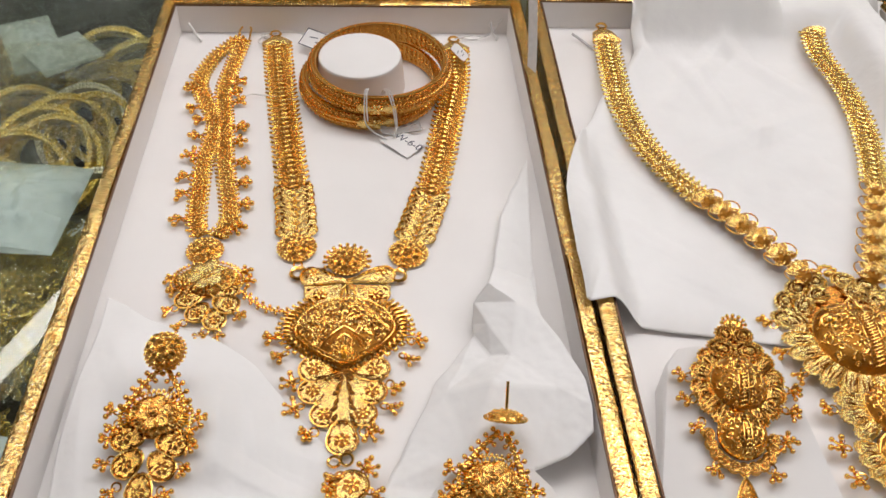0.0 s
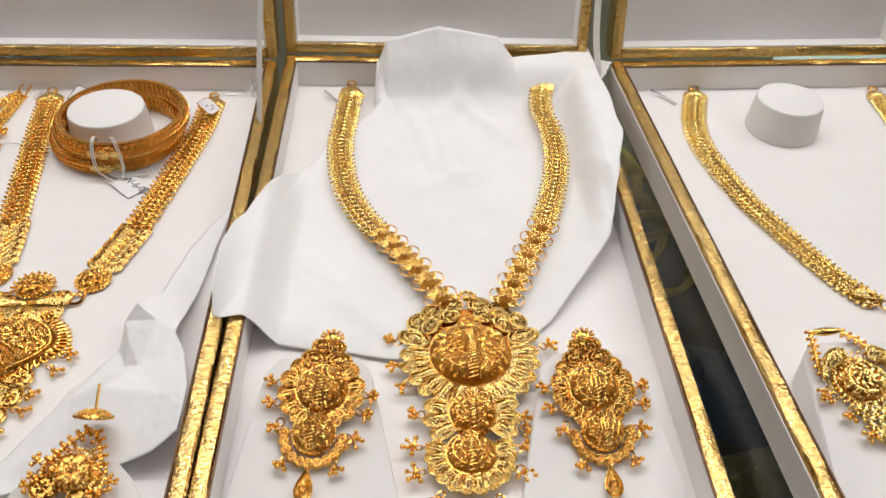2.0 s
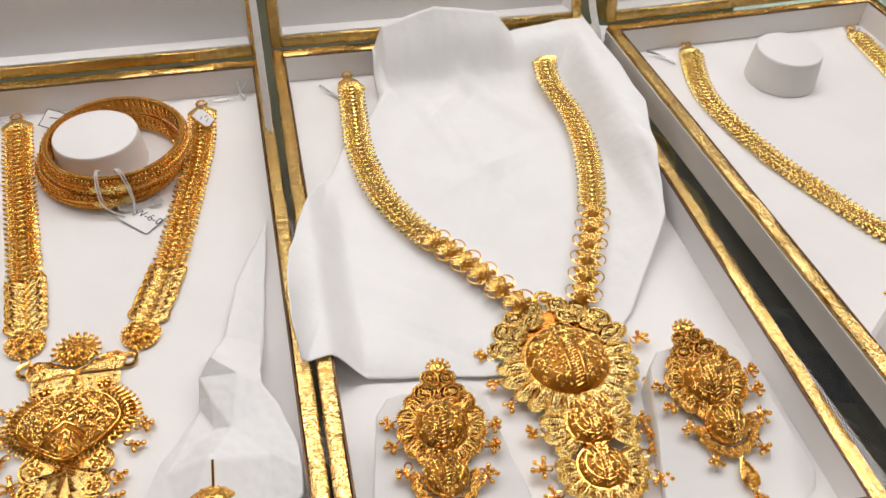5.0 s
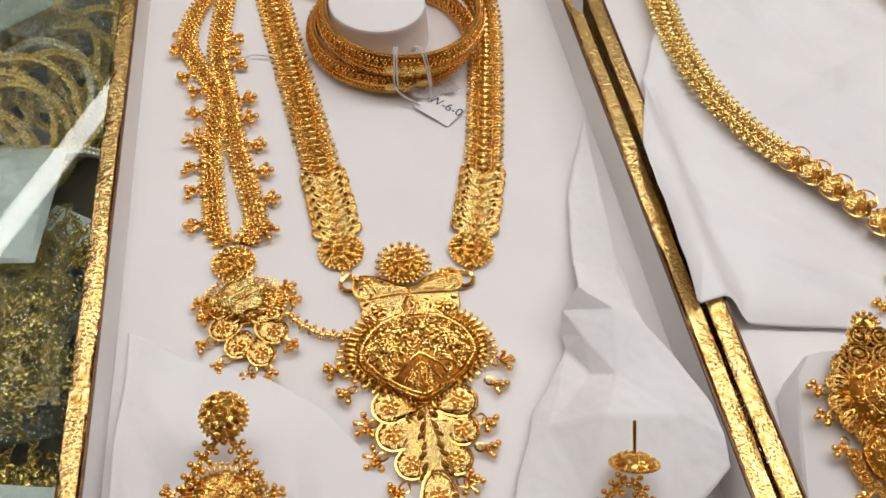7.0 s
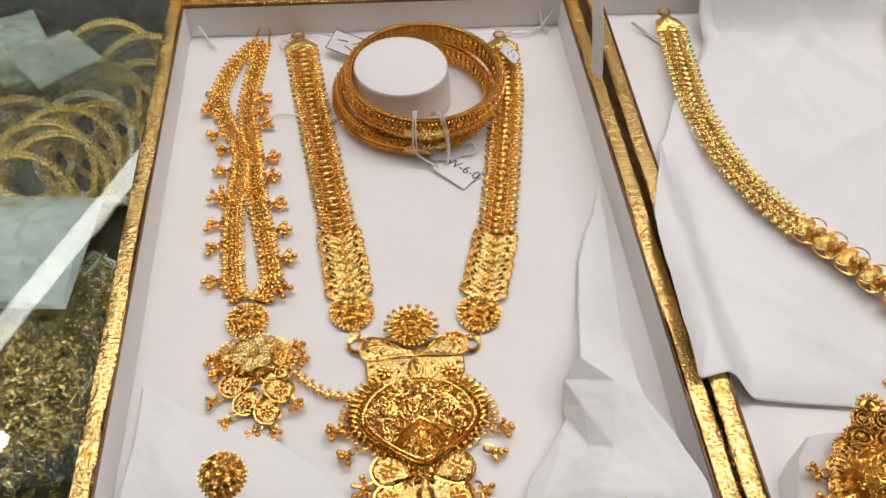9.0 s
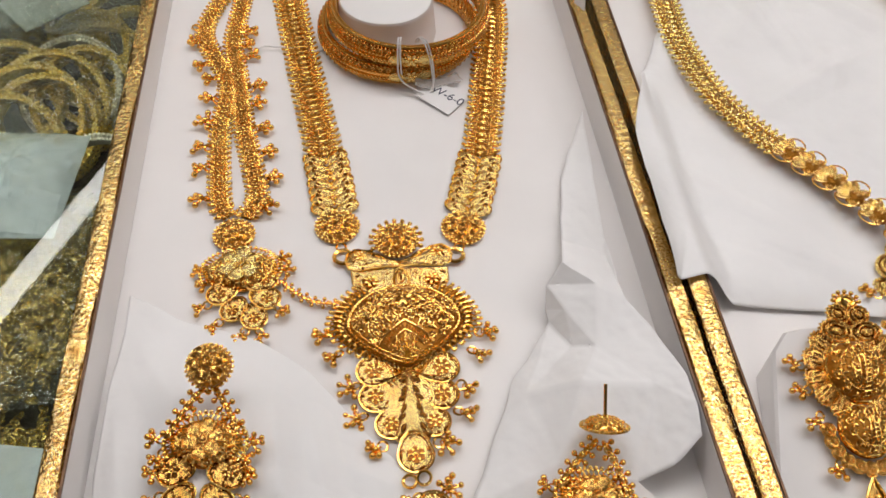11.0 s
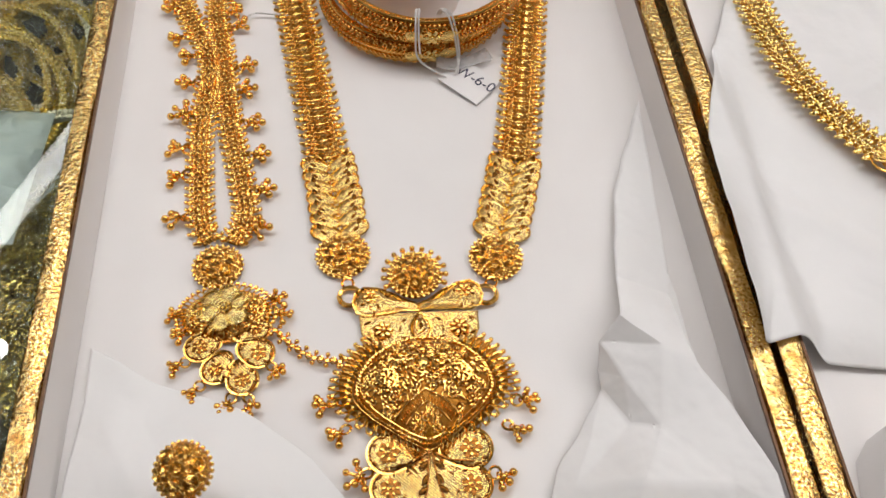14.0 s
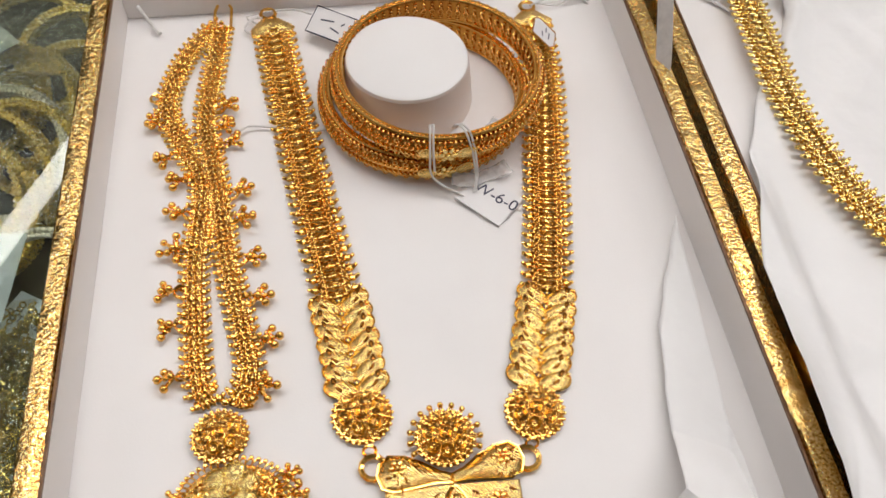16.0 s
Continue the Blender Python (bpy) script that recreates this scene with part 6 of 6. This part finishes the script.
def flower_earring(label, m):
    ob = thing("flower_earring", label, "earring", SET_B)
    ob.matrix_basis = m
    flower_tier(ob, 0, 0, 1.0, 9.0, 5.5, [(a, 15.6, 6.6) for a in (138, 166, 192, 217, 242, 298, 323, -12, 14, 42)], "main_flower", False)
    flower_tier(ob, 0, -17.0, 1.4, 7.2, 4.6, [], "lower_flower", False)
    g = Geo()
    for k in range(11):
        t = math.radians(180 + 18 * k)
        x, y = 10.4 * math.cos(t), -17.5 + 10.2 * math.sin(t)
        plate(g, circle(x, y, 2.3, 12), 1.0, 0.8, 0.3, 0.2)
        g.put(RING, (x, y, 2.1), 1.5)
        g.put(BALL_S, (x, y, 2.2), 0.7)
    part("coin_fringe", g, GOLD_PLATE, ob)
    part("upper_plate", plate(Geo(), circle(0, 13.5, 6.2, 20, 7.0), 0.8, 0.9), GOLD_RED, ob)
    for s in (-1, 1):
        scroll_cell(ob, s * 4.5, 11.8, s * 0.15, 4.6, 3.2, 2.0)
        scroll_cell(ob, s * 3.1, 17.2, s * 0.3, 3.1, 2.8, 1.8)
    g = Geo()
    plate(g, circle(0.5, 21.5, 3.4, 14, 2.8), 1.2, 1.0, 0.6)
    for k in range(7):
        t = math.pi * (k / 6)
        g.put(BALL, (0.5 + 4.0 * math.cos(t), 21.9 + 3.0 * math.sin(t), 1.8), 0.75)
    g.put(RING, (0.5, 21.5, 3.0), 1.7)
    part("stud", g, GOLD, ob)
    jump_ring(ob, 0, -28.7, 1.4, 1.4)
    drop(ob, 0, -30, 11.0, -math.pi / 2, 0.8)
    hang(ob, [(-15, 1, 178), (-14, -6, 195), (-12, -13, 235), (15.5, 0, -10), (14.5, -7, -15), (11.5, -17, -12), (-8, -26, 245), (8, -26, -60), (0, -41, 268)], 0.5, 1.2)
    return red_alloy(ob)


flower_earring("gold flower earring with dome and teardrop", on_pad(130.5, 49.8, -8, 0.8))
flower_earring("gold flower earring with dome and teardrop, upright", on_pad(231.3, 48.0, 3, 0.8))

# -- third set, in the askew box --
SET_C = "gold lattice set in the third box"
n3 = home(jewel("lattice_necklace", "gold necklace with woven straps and lattice pendant", "necklace", SET_C, (392, 250)))
strap(n3, [(343, 400), (334, 372), (331.5, 344), (339, 300), (350, 268), (362, 238), (373, 221)], 15.5, 3.3, mat=GOLD_LEMON)
strap(n3, [(458, 399), (454.5, 360), (448, 326), (442.5, 290), (434, 255), (417.5, 221)], 15.5, 3.3, mat=GOLD_LEMON)
end_cap(n3, 343, 400, 80, 13)
end_cap(n3, 457.5, 398, 85, 13)


def paisley(p, x, y, ang, ln, w, z, bend=1.0):
    """A comma-shaped plate, round at its root and bent to a point, with dark dots."""
    a0 = math.radians(ang)
    mid, left, right = [], [], []
    q = np.array([x, y], float)
    for i in range(13):
        t = i / 12
        a = a0 + bend * 1.5 * (t - 0.25)
        half = 0.5 * w * math.sqrt(max(0.0, 1 - ((t - 0.3) / 0.3) ** 2)) if t < 0.3 else 0.5 * w * (1 - ((t - 0.3) / 0.7) ** 1.3)
        left.append(tuple(q + np.array([-math.sin(a), math.cos(a)]) * half))
        right.append(tuple(q - np.array([-math.sin(a), math.cos(a)]) * half))
        mid.append(tuple(q))
        q = q + np.array([math.cos(a), math.sin(a)]) * ln / 12
    o = left[1:] + right[1:-1][::-1]
    g, e = Geo(), Geo()
    plate(g, o, z, 0.8, 0.7, 0.4, mid[5])
    wire(g, [(u, v, z + 1.0) for u, v in o], 0.42, True, 5)
    bead_rim(g, [(mid[5][0] + (u - mid[5][0]) * 1.08, mid[5][1] + (v - mid[5][1]) * 1.08) for u, v in o], z + 0.7, 0.5, 1.2)
    for i in (2, 4, 6, 8):
        e.put(BALL_S, (*mid[i], z + 1.3), (0.75, 0.42, 0.5), rz(a0 + 0.8))
    ob = piece("paisley_plate", g, GOLD_PETAL, p, sharp=30)
    part("dot_work", e, GOLD_CUT, ob, kind="stuff")
    return ob


def boss(p, cx, cy, ax, ay, hh, z, name, coil=1.2, rim=True):
    """An oval dome with beaded rings, leaf sprays and a looped rim."""
    base = cap(plate(Geo(), circle(cx, cy, ax * 1.2, 34, ay * 1.2), z, 0.8), cx, cy, z + 0.6, ax, hh, 32, 7, ay)
    ob = piece(name, base, GOLD_RED, p)
    g = Geo()
    top = lambda k: z + 0.8 + hh * math.sqrt(max(0, 1 - k * k))
    filigree(g, cx, cy, z + 0.5, ax, hh, coil * 1.1, ay, int(cx), lambda x, y: (x / ax) ** 2 + (y / ay) ** 2 > 0.5, 1.7)
    for k in (0.66, 1.0):
        wire(g, [(x, y, top(k) + 0.2) for x, y in circle(cx, cy, ax * k, 36, ay * k)], 0.32, True, 5)
        bead_rim(g, circle(cx, cy, ax * (k + 0.08), 40, ay * (k + 0.08)), top(min(1.0, k + 0.08)) + 0.3, 0.5, 1.25)
    for i in range(9):
        t = 2 * math.pi * i / 9
        x, y = cx + 0.42 * ax * math.cos(t), cy + 0.42 * ay * math.sin(t)
        g.put(BALL_S, (x, y, top(0.42) + 0.1), (0.2 * ax, 0.09 * ax, 0.6), rz(t + 0.5))
        g.put(BALL_S, (cx + 0.56 * ax * math.cos(t + 0.3), cy + 0.56 * ay * math.sin(t + 0.3), top(0.56) + 0.2), 0.055 * ax + 0.15)
    blossom(g, cx, cy, z + 0.6 + hh, ax * 0.26, 6)
    if rim:
        n = int(1.8 * (ax + ay))
        for i in range(n):
            t = 2 * math.pi * i / n
            g.put(RING, (cx + ax * 1.2 * math.cos(t), cy + ay * 1.2 * math.sin(t), z + 1.2), (1.7, 0.75, 0.9), rz(t))
            g.put(BALL, (cx + (ax * 1.2 + 1.9) * math.cos(t), cy + (ay * 1.2 + 1.9) * math.sin(t), z + 0.9), 0.75)
    part("filigree", g, GOLD_LEMON, ob)
    return ob


def lattice(p, cx, top, half, rows, step, z=0.6):
    """A tapering net of diamond links with granules at the knots."""
    g = Geo()
    for r in range(rows):
        n = max(1, int(round(2 * half * (1 - r / rows) / step)))
        for i in range(n):
            x, y = cx + (i - (n - 1) / 2) * step, top - r * step * 0.72
            q = [(x, y + step * 0.42, z + 0.9), (x + step * 0.5, y, z + 0.7), (x, y - step * 0.42, z + 0.9), (x - step * 0.5, y, z + 0.7)]
            wire(g, q, 0.5, True, 5)
            for u in q:
                g.put(BALL, u, 0.78)
            g.put(RING, (x, y, z + 0.9), 0.8)
    return piece("lattice", g, GOLD_LEMON, p)


paisley(n3, 365, 230, -45, 12, 7.5, 2.6, 0.4)
paisley(n3, 419.5, 225, -100, 12, 7.5, 2.6, -0.4)
boss(n3, 396, 209, 11, 7.5, 4.2, 1.0, "upper_boss")
paisley(n3, 387, 207, 215, 14, 6.8, 2.6, 0.8)
paisley(n3, 405, 207, -35, 14, 6.8, 2.6, -0.8)
boss(n3, 396, 182.5, 16, 12.5, 6.0, 0.8, "main_boss")
paisley(n3, 391, 196.5, 185, 22, 6.5, 4.6, 1.0)
paisley(n3, 402, 197, -12, 23, 6.5, 4.6, -1.0)
boss(n3, 393.5, 154.5, 11, 6.5, 3.6, 0.8, "lower_boss", 1.2, False)
paisley(n3, 386, 160, 205, 16, 7.0, 2.8, 0.7)
paisley(n3, 402, 160, -25, 16, 7.0, 2.8, -0.7)
g = Geo()
wire(g, [(377.5, 147.4, 2.2), (408, 147.0, 2.2)], 0.6, False, 6)
for k in range(18):
    g.put(BALL, (378.3 + 1.7 * k, 145.6, 1.6), 0.85)
piece("cross_bar", g, GOLD, n3)
lattice(n3, 392.5, 142.8, 14.5, 6, 4.0)
for x, y, r in ((371.5, 222, 2.0), (375, 219, 1.8), (379, 216, 2.0), (383, 214, 1.8), (415.5, 215, 1.8), (413, 212, 1.8)):
    jump_ring(n3, x, y, r, 2.4, tilt=0.6)
hangs(n3, [(378, 191, 160), (418, 189, 5), (377, 177, 210), (415, 176, -30), (383, 168, 230), (376, 152, 190), (412, 151, -10), (379, 145, 235), (406, 144.5, -40), (382, 138, 225), (402, 137, -50), (387, 129, 250), (397, 128, -60), (392.5, 124, -90), (383, 166.5, 215), (409, 167, -35)], 0.4, 1.2)


def lattice_earring(label, m):
    ob = thing("lattice_earring", label, "earring", SET_C)
    ob.matrix_basis = m
    boss(ob, 0, 0, 9.6, 8.6, 5.0, 0.6, "main_boss", 1.15)
    paisley(ob, -3, 10, 200, 16, 6.5, 3.2, 0.9)
    paisley(ob, 4, 10, -10, 13, 6.0, 3.2, -0.9)
    g = Geo()
    plate(g, leaf_outline(-15, 21, 0.05, 15, 3.4), 1.0, 1.2, 0.8)
    part("hook_bar", g, GOLD, ob)
    fine_chain(ob, [(-14, 21), (-14.5, 14), (-15, 7), (-14, 2)], 1.5, 1.1, 0.6)
    fine_chain(ob, [(-1, 20.5), (4, 17), (9, 12), (13, 6)], 1.5, 1.1, 0.6)
    lattice(ob, 3.5, -10.5, 11.5, 7, 3.7)
    hang(ob, [(-13, -3, 205), (-7, -11.5, 235), (-1.5, -19.5, 230), (13, -1, 5), (12, -9, -30), (8.5, -19, -60), (4, -30, -85), (-12, -6, 200), (14, 2, 10)], 0.5, 1.2)
    return ob


lattice_earring("gold lattice earring with a triangular chain top", on_pad(335.5, 48.0, 0, 0.8))
lattice_earring("gold lattice earring beside the lattice pendant", on_pad(439.0, 51.0, 0, 0.8))

# ---- goods under the counter glass ----
GOLD_PALE = gold("pale_washed_gold", (0.86, 0.84, 0.66), (0.92, 0.90, 0.78), 0.42, 900, 0.3)
CHAIN = gold("fine_chain_gold", (0.42, 0.32, 0.08), (1.0, 0.82, 0.30), 0.18, 90, 0.3)
GOLD_WASH = gold("bright_gold_wash", (1.0, 0.76, 0.20), (1.0, 0.84, 0.30), 0.26, 900, 0.3)

def pillow(name, x0, x1, y0, y1, z, fat, mat, label, seed, turn=0.0):
    """A crumpled flat plastic bag."""
    n, m, v, f = 44, 44, [], []
    cx, cy = (x0 + x1) / 2, (y0 + y1) / 2
    for side in (1, -1):
        for i in range(n + 1):
            for j in range(m + 1):
                s, t = i / n, j / m
                b = (math.sin(math.pi * s) * math.sin(math.pi * t)) ** 0.5
                x, y = x0 + (x1 - x0) * s - cx, y0 + (y1 - y0) * t - cy
                k = noise.noise(Vector((x * 0.045 + seed, y * 0.045, side * 2.0))) + 0.7 * abs(noise.noise(Vector((x * 0.12, y * 0.12 + seed, 5.0)))) + 0.35 * abs(noise.noise(Vector((x * 0.3, y * 0.26 + seed, 8.0))))
                v.append((cx + x * math.cos(turn) - y * math.sin(turn), cy + x * math.sin(turn) + y * math.cos(turn), z + side * (fat * b * 0.6 + 0.15) + fat * (0.45 * k + 0.5 * abs(noise.noise(Vector((x * 0.07 + seed * 3, y * 0.06, 11.0 + side))))) * b))
    w = (n + 1) * (m + 1)
    for o in (0, w):
        for i in range(n):
            for j in range(m):
                a = o + i * (m + 1) + j
                q = (a, a + m + 1, a + m + 2, a + 1)
                f.append(q if not o else q[::-1])
    return single(name, Geo().add(v, f), mat, label, "bag", "bags under the counter glass", sharp=22)


def chain_heap(x0, x1, y0, y1, z, n, seed, label):
    rnd = random.Random(seed)
    link = make_ring(1.0, 0.3, 7, 4)
    g = Geo()
    for i in range(n):
        a, turn = rnd.uniform(0, 6.28), rnd.uniform(-0.5, 0.5)
        x, y = rnd.uniform(x0, x1), rnd.uniform(y0, y1)
        if noise.noise(Vector((x * 0.06, y * 0.06, seed))) < -0.12:
            continue
        h = 9 * (math.sin(math.pi * (x - x0) / (x1 - x0)) * math.sin(math.pi * (y - y0) / (y1 - y0))) ** 0.5 * rnd.uniform(0.4, 1.0)
        for k in range(7):
            x, y, a = x + 1.9 * math.cos(a), y + 1.9 * math.sin(a), a + turn
            g.put(link, (x, y, z + h), rnd.uniform(0.9, 1.5), facing((rnd.uniform(-1, 1), rnd.uniform(-1, 1), 1)))
    return single("chain_heap", g, CHAIN, label, "chains", kind="stuff")


def far_bangle(x, y, z, r, tilt, turn, mat):
    pale = mat is GOLD_PALE
    ob = thing("bangle", "silvery beaded bangle in a plastic bag under glass" if pale else "gold beaded bangle in a plastic bag under glass", "bangle", "bangles under the counter glass")
    ob.matrix_basis = pose(x / 1000, y / 1000, z / 1000, tilt, 0, turn)
    seg, v, f = 72, [], []
    prof = ((-1.4, -4), (1.2, -4), (1.8, 0), (1.2, 4), (-1.4, 4.2), (-1.8, 0))
    for i in range(seg):
        a = 2 * math.pi * i / seg
        v += [((r + q) * math.cos(a), (r + q) * math.sin(a), k) for q, k in prof]
    for i in range(seg):
        for j in range(6):
            f.append((i * 6 + j, ((i + 1) % seg) * 6 + j, ((i + 1) % seg) * 6 + (j + 1) % 6, i * 6 + (j + 1) % 6))
    part("band", Geo().add(v, f), mat, ob)
    g = Geo()
    for i in range(76):
        a = 2 * math.pi * i / 76
        c, s = math.cos(a), math.sin(a)
        g.put(BALL, ((r + 1.0) * c, (r + 1.0) * s, 4.4), 1.25)
        g.put(BALL_S, ((r - 1.0) * c, (r - 1.0) * s, 4.6), (1.1, 0.8, 0.9), rz(a + 0.6))
        g.put(BALL_S, ((r + 2.0) * c, (r + 2.0) * s, 0), (0.6, 0.9, 1.4), rz(a))
        g.put(BALL_S, ((r + 0.9) * c, (r + 0.9) * s, -4.2), 1.0)
    part("beads", g, mat, ob)
    return ob


for x, y, r, turn, mat in ((-147, 429, 26, -14, GOLD_WASH), (-141, 449, 27, -10, GOLD_WASH), (-127, 462, 26, -8, GOLD_WASH), (-163, 427, 29, -8, GOLD_WASH), (-163, 408, 27, -12, GOLD_WASH), (-180, 394, 30, -12, GOLD_WASH),
                           (-129, 361, 24, 4, GOLD_PALE), (-168, 473, 26, -20, GOLD_WASH), (-128, 486, 26, 12, GOLD_WASH), (-154, 438, 27, -22, GOLD_PALE), (-172, 417, 29, -16, GOLD_WASH), (-186, 436, 27, 2, GOLD_WASH), (-150, 462, 25, -30, GOLD_WASH), (-190, 372, 27, -4, GOLD_WASH), (-150, 500, 27, 5, GOLD_WASH)):
    far_bangle(x, y - 0.82 * r, -57 - 0.5 * r, r, 33, turn, mat)
pillow("plastic_bag", -186, -150, 436, 470, -42, 6, FILM_PALE, "small pale crumpled bag between the bangles", 31, 0.7)
chain_heap(-232, -180, 428, 496, -64, 700, 8, "heap of fine gold chains beside the bagged bangles")
pillow("plastic_bag", -206, -176, 440, 500, -46, 5, FILM_PALE, "narrow pale fold of a plastic bag", 33, 0.45)
pillow("plastic_bag", -240, -112, 345, 460, -40, 13, FILM, "clear plastic bag full of gold bangles", 1, 0.15)
pillow("plastic_bag", -235, -105, 425, 540, -39, 12, FILM, "clear plastic bag full of gold bangles", 4, -0.1)
pillow("plastic_bag", -222, -134, 300, 362, -50, 13, FILM_PALE, "milky plastic bag folded under the glass", 7, -0.1)
chain_heap(-208, -130, 236, 330, -72, 1900, 2, "heap of fine gold chains in a clear bag")
chain_heap(-200, -128, 160, 222, -80, 800, 6, "second heap of fine gold chains under glass")
pillow("plastic_bag", -225, -126, 222, 335, -64, 14, FILM, "clear plastic bag of fine gold chains", 9, 0.08)
pillow("plastic_bag", -210, -95, 95, 214, -72, 5, FILM_PALE, "flat pale plastic zip bag under the glass", 12, -0.2)
pillow("plastic_bag", -190, -90, 40, 130, -66, 6, FILM, "flat clear plastic zip bag under the glass", 15, 0.3)
for x, y, r, turn in ((300, 432, 24, 20), (312, 404, 25, -25), (302, 378, 24, 10), (316, 356, 25, 35)):
    far_bangle(x, y - 0.82 * r, -62 - 0.4 * r, r, 30, turn, GOLD_WASH)
pillow("plastic_bag", 272, 345, 320, 445, -46, 10, FILM, "clear plastic bag of gold bangles between the boxes", 41, 0.1)
card = thing("printed_card", "pale blue printed card with small lettering", "card", at=(-0.144, 0.313, -0.086))
card.rotation_euler = (0, 0, radians(-33))
part("sheet", box_geo(-26, 26, -36, 36, 0, 0.6), CARD, card)
for k, (txt, dy, sz) in enumerate((("STANDARD MEASURE", 24, 4.4), ("QUALITY", 17, 5.4))):
    cu = bpy.data.curves.new("print_line", "FONT")
    cu.body, cu.size, cu.extrude, cu.align_x = txt, sz / 1000, 0.00003, "CENTER"
    cu.materials.append(INK)
    t = new("print_line", cu)
    t.parent = card
    t.location = (0, dy / 1000, 0.0007)
for k, dy in enumerate((4, -12)):
    g = Geo()
    pts = [(-22 + 4.4 * i, dy + 7 * math.sin(i * 0.35), 0.8) for i in range(11)]
    v = [(x, y - 2.6, z) for x, y, z in pts] + [(x, y + 2.6 * math.sin(math.pi * (i + 0.5) / 11), z) for i, (x, y, z) in enumerate(pts)]
    g.add(v, [(i, i + 1, 12 + i, 11 + i) for i in range(10)])
    part("stripe", g, CARD_BLUE, card)
single("storage_box", box_geo(-330, -120, 540, 640, -89, -40), plain("dark_grey_board", (0.04, 0.045, 0.042), (0.08, 0.085, 0.08), 0.5, 10), "dark grey box on the shelf under the glass", "box")
single("paper_sheet", box_geo(-420, -226, 505, 700, -40, -38), TEAL, "pale teal sheet under the counter glass", "sheet")
pillow("plastic_bag", 280, 345, 95, 190, -70, 12, plain("olive_bag_plastic", (0.035, 0.03, 0.008), (0.06, 0.05, 0.015), 0.3, 20), "dull olive plastic bag in the dark counter", 21, 0.2)
pillow("plastic_bag", 290, 360, 200, 260, -74, 8, plain("blue_bag_plastic", (0.006, 0.016, 0.04), (0.012, 0.03, 0.06), 0.3, 20), "dark blue plastic bag in the dark counter", 25, -0.3)
SKEW = pose(0, 0, 0, 0, 0, 58.5)
single("paper_sheet", box_geo(560, 1040, -209, -110, -40, -38), TEAL, "pale teal sheet under the counter glass", "sheet").matrix_basis = SKEW
single("wooden_plank", box_geo(560, 1040, -240, -210, -42, -35), plain("grey_green_board", (0.25, 0.28, 0.22), (0.34, 0.37, 0.30), 0.4, 14), "long grey-green plank under the glass", "plank").matrix_basis = SKEW
single("trim_strip", box_geo(560, 1040, -266, -241, -42, -36), plain("blue_teal_board", (0.16, 0.33, 0.38), (0.24, 0.43, 0.48), 0.3, 10), "blue-teal strip beside the plank under glass", "strip").matrix_basis = SKEW
single("trim_strip", box_geo(760, 940, 8, 23, -37.9, -36.4), plain("dark_slate_board", (0.07, 0.085, 0.08), (0.12, 0.14, 0.13), 0.4, 12), "dark diagonal band across the teal sheet", "strip").matrix_basis = pose(0, 0, 0, 0, 0, 45)
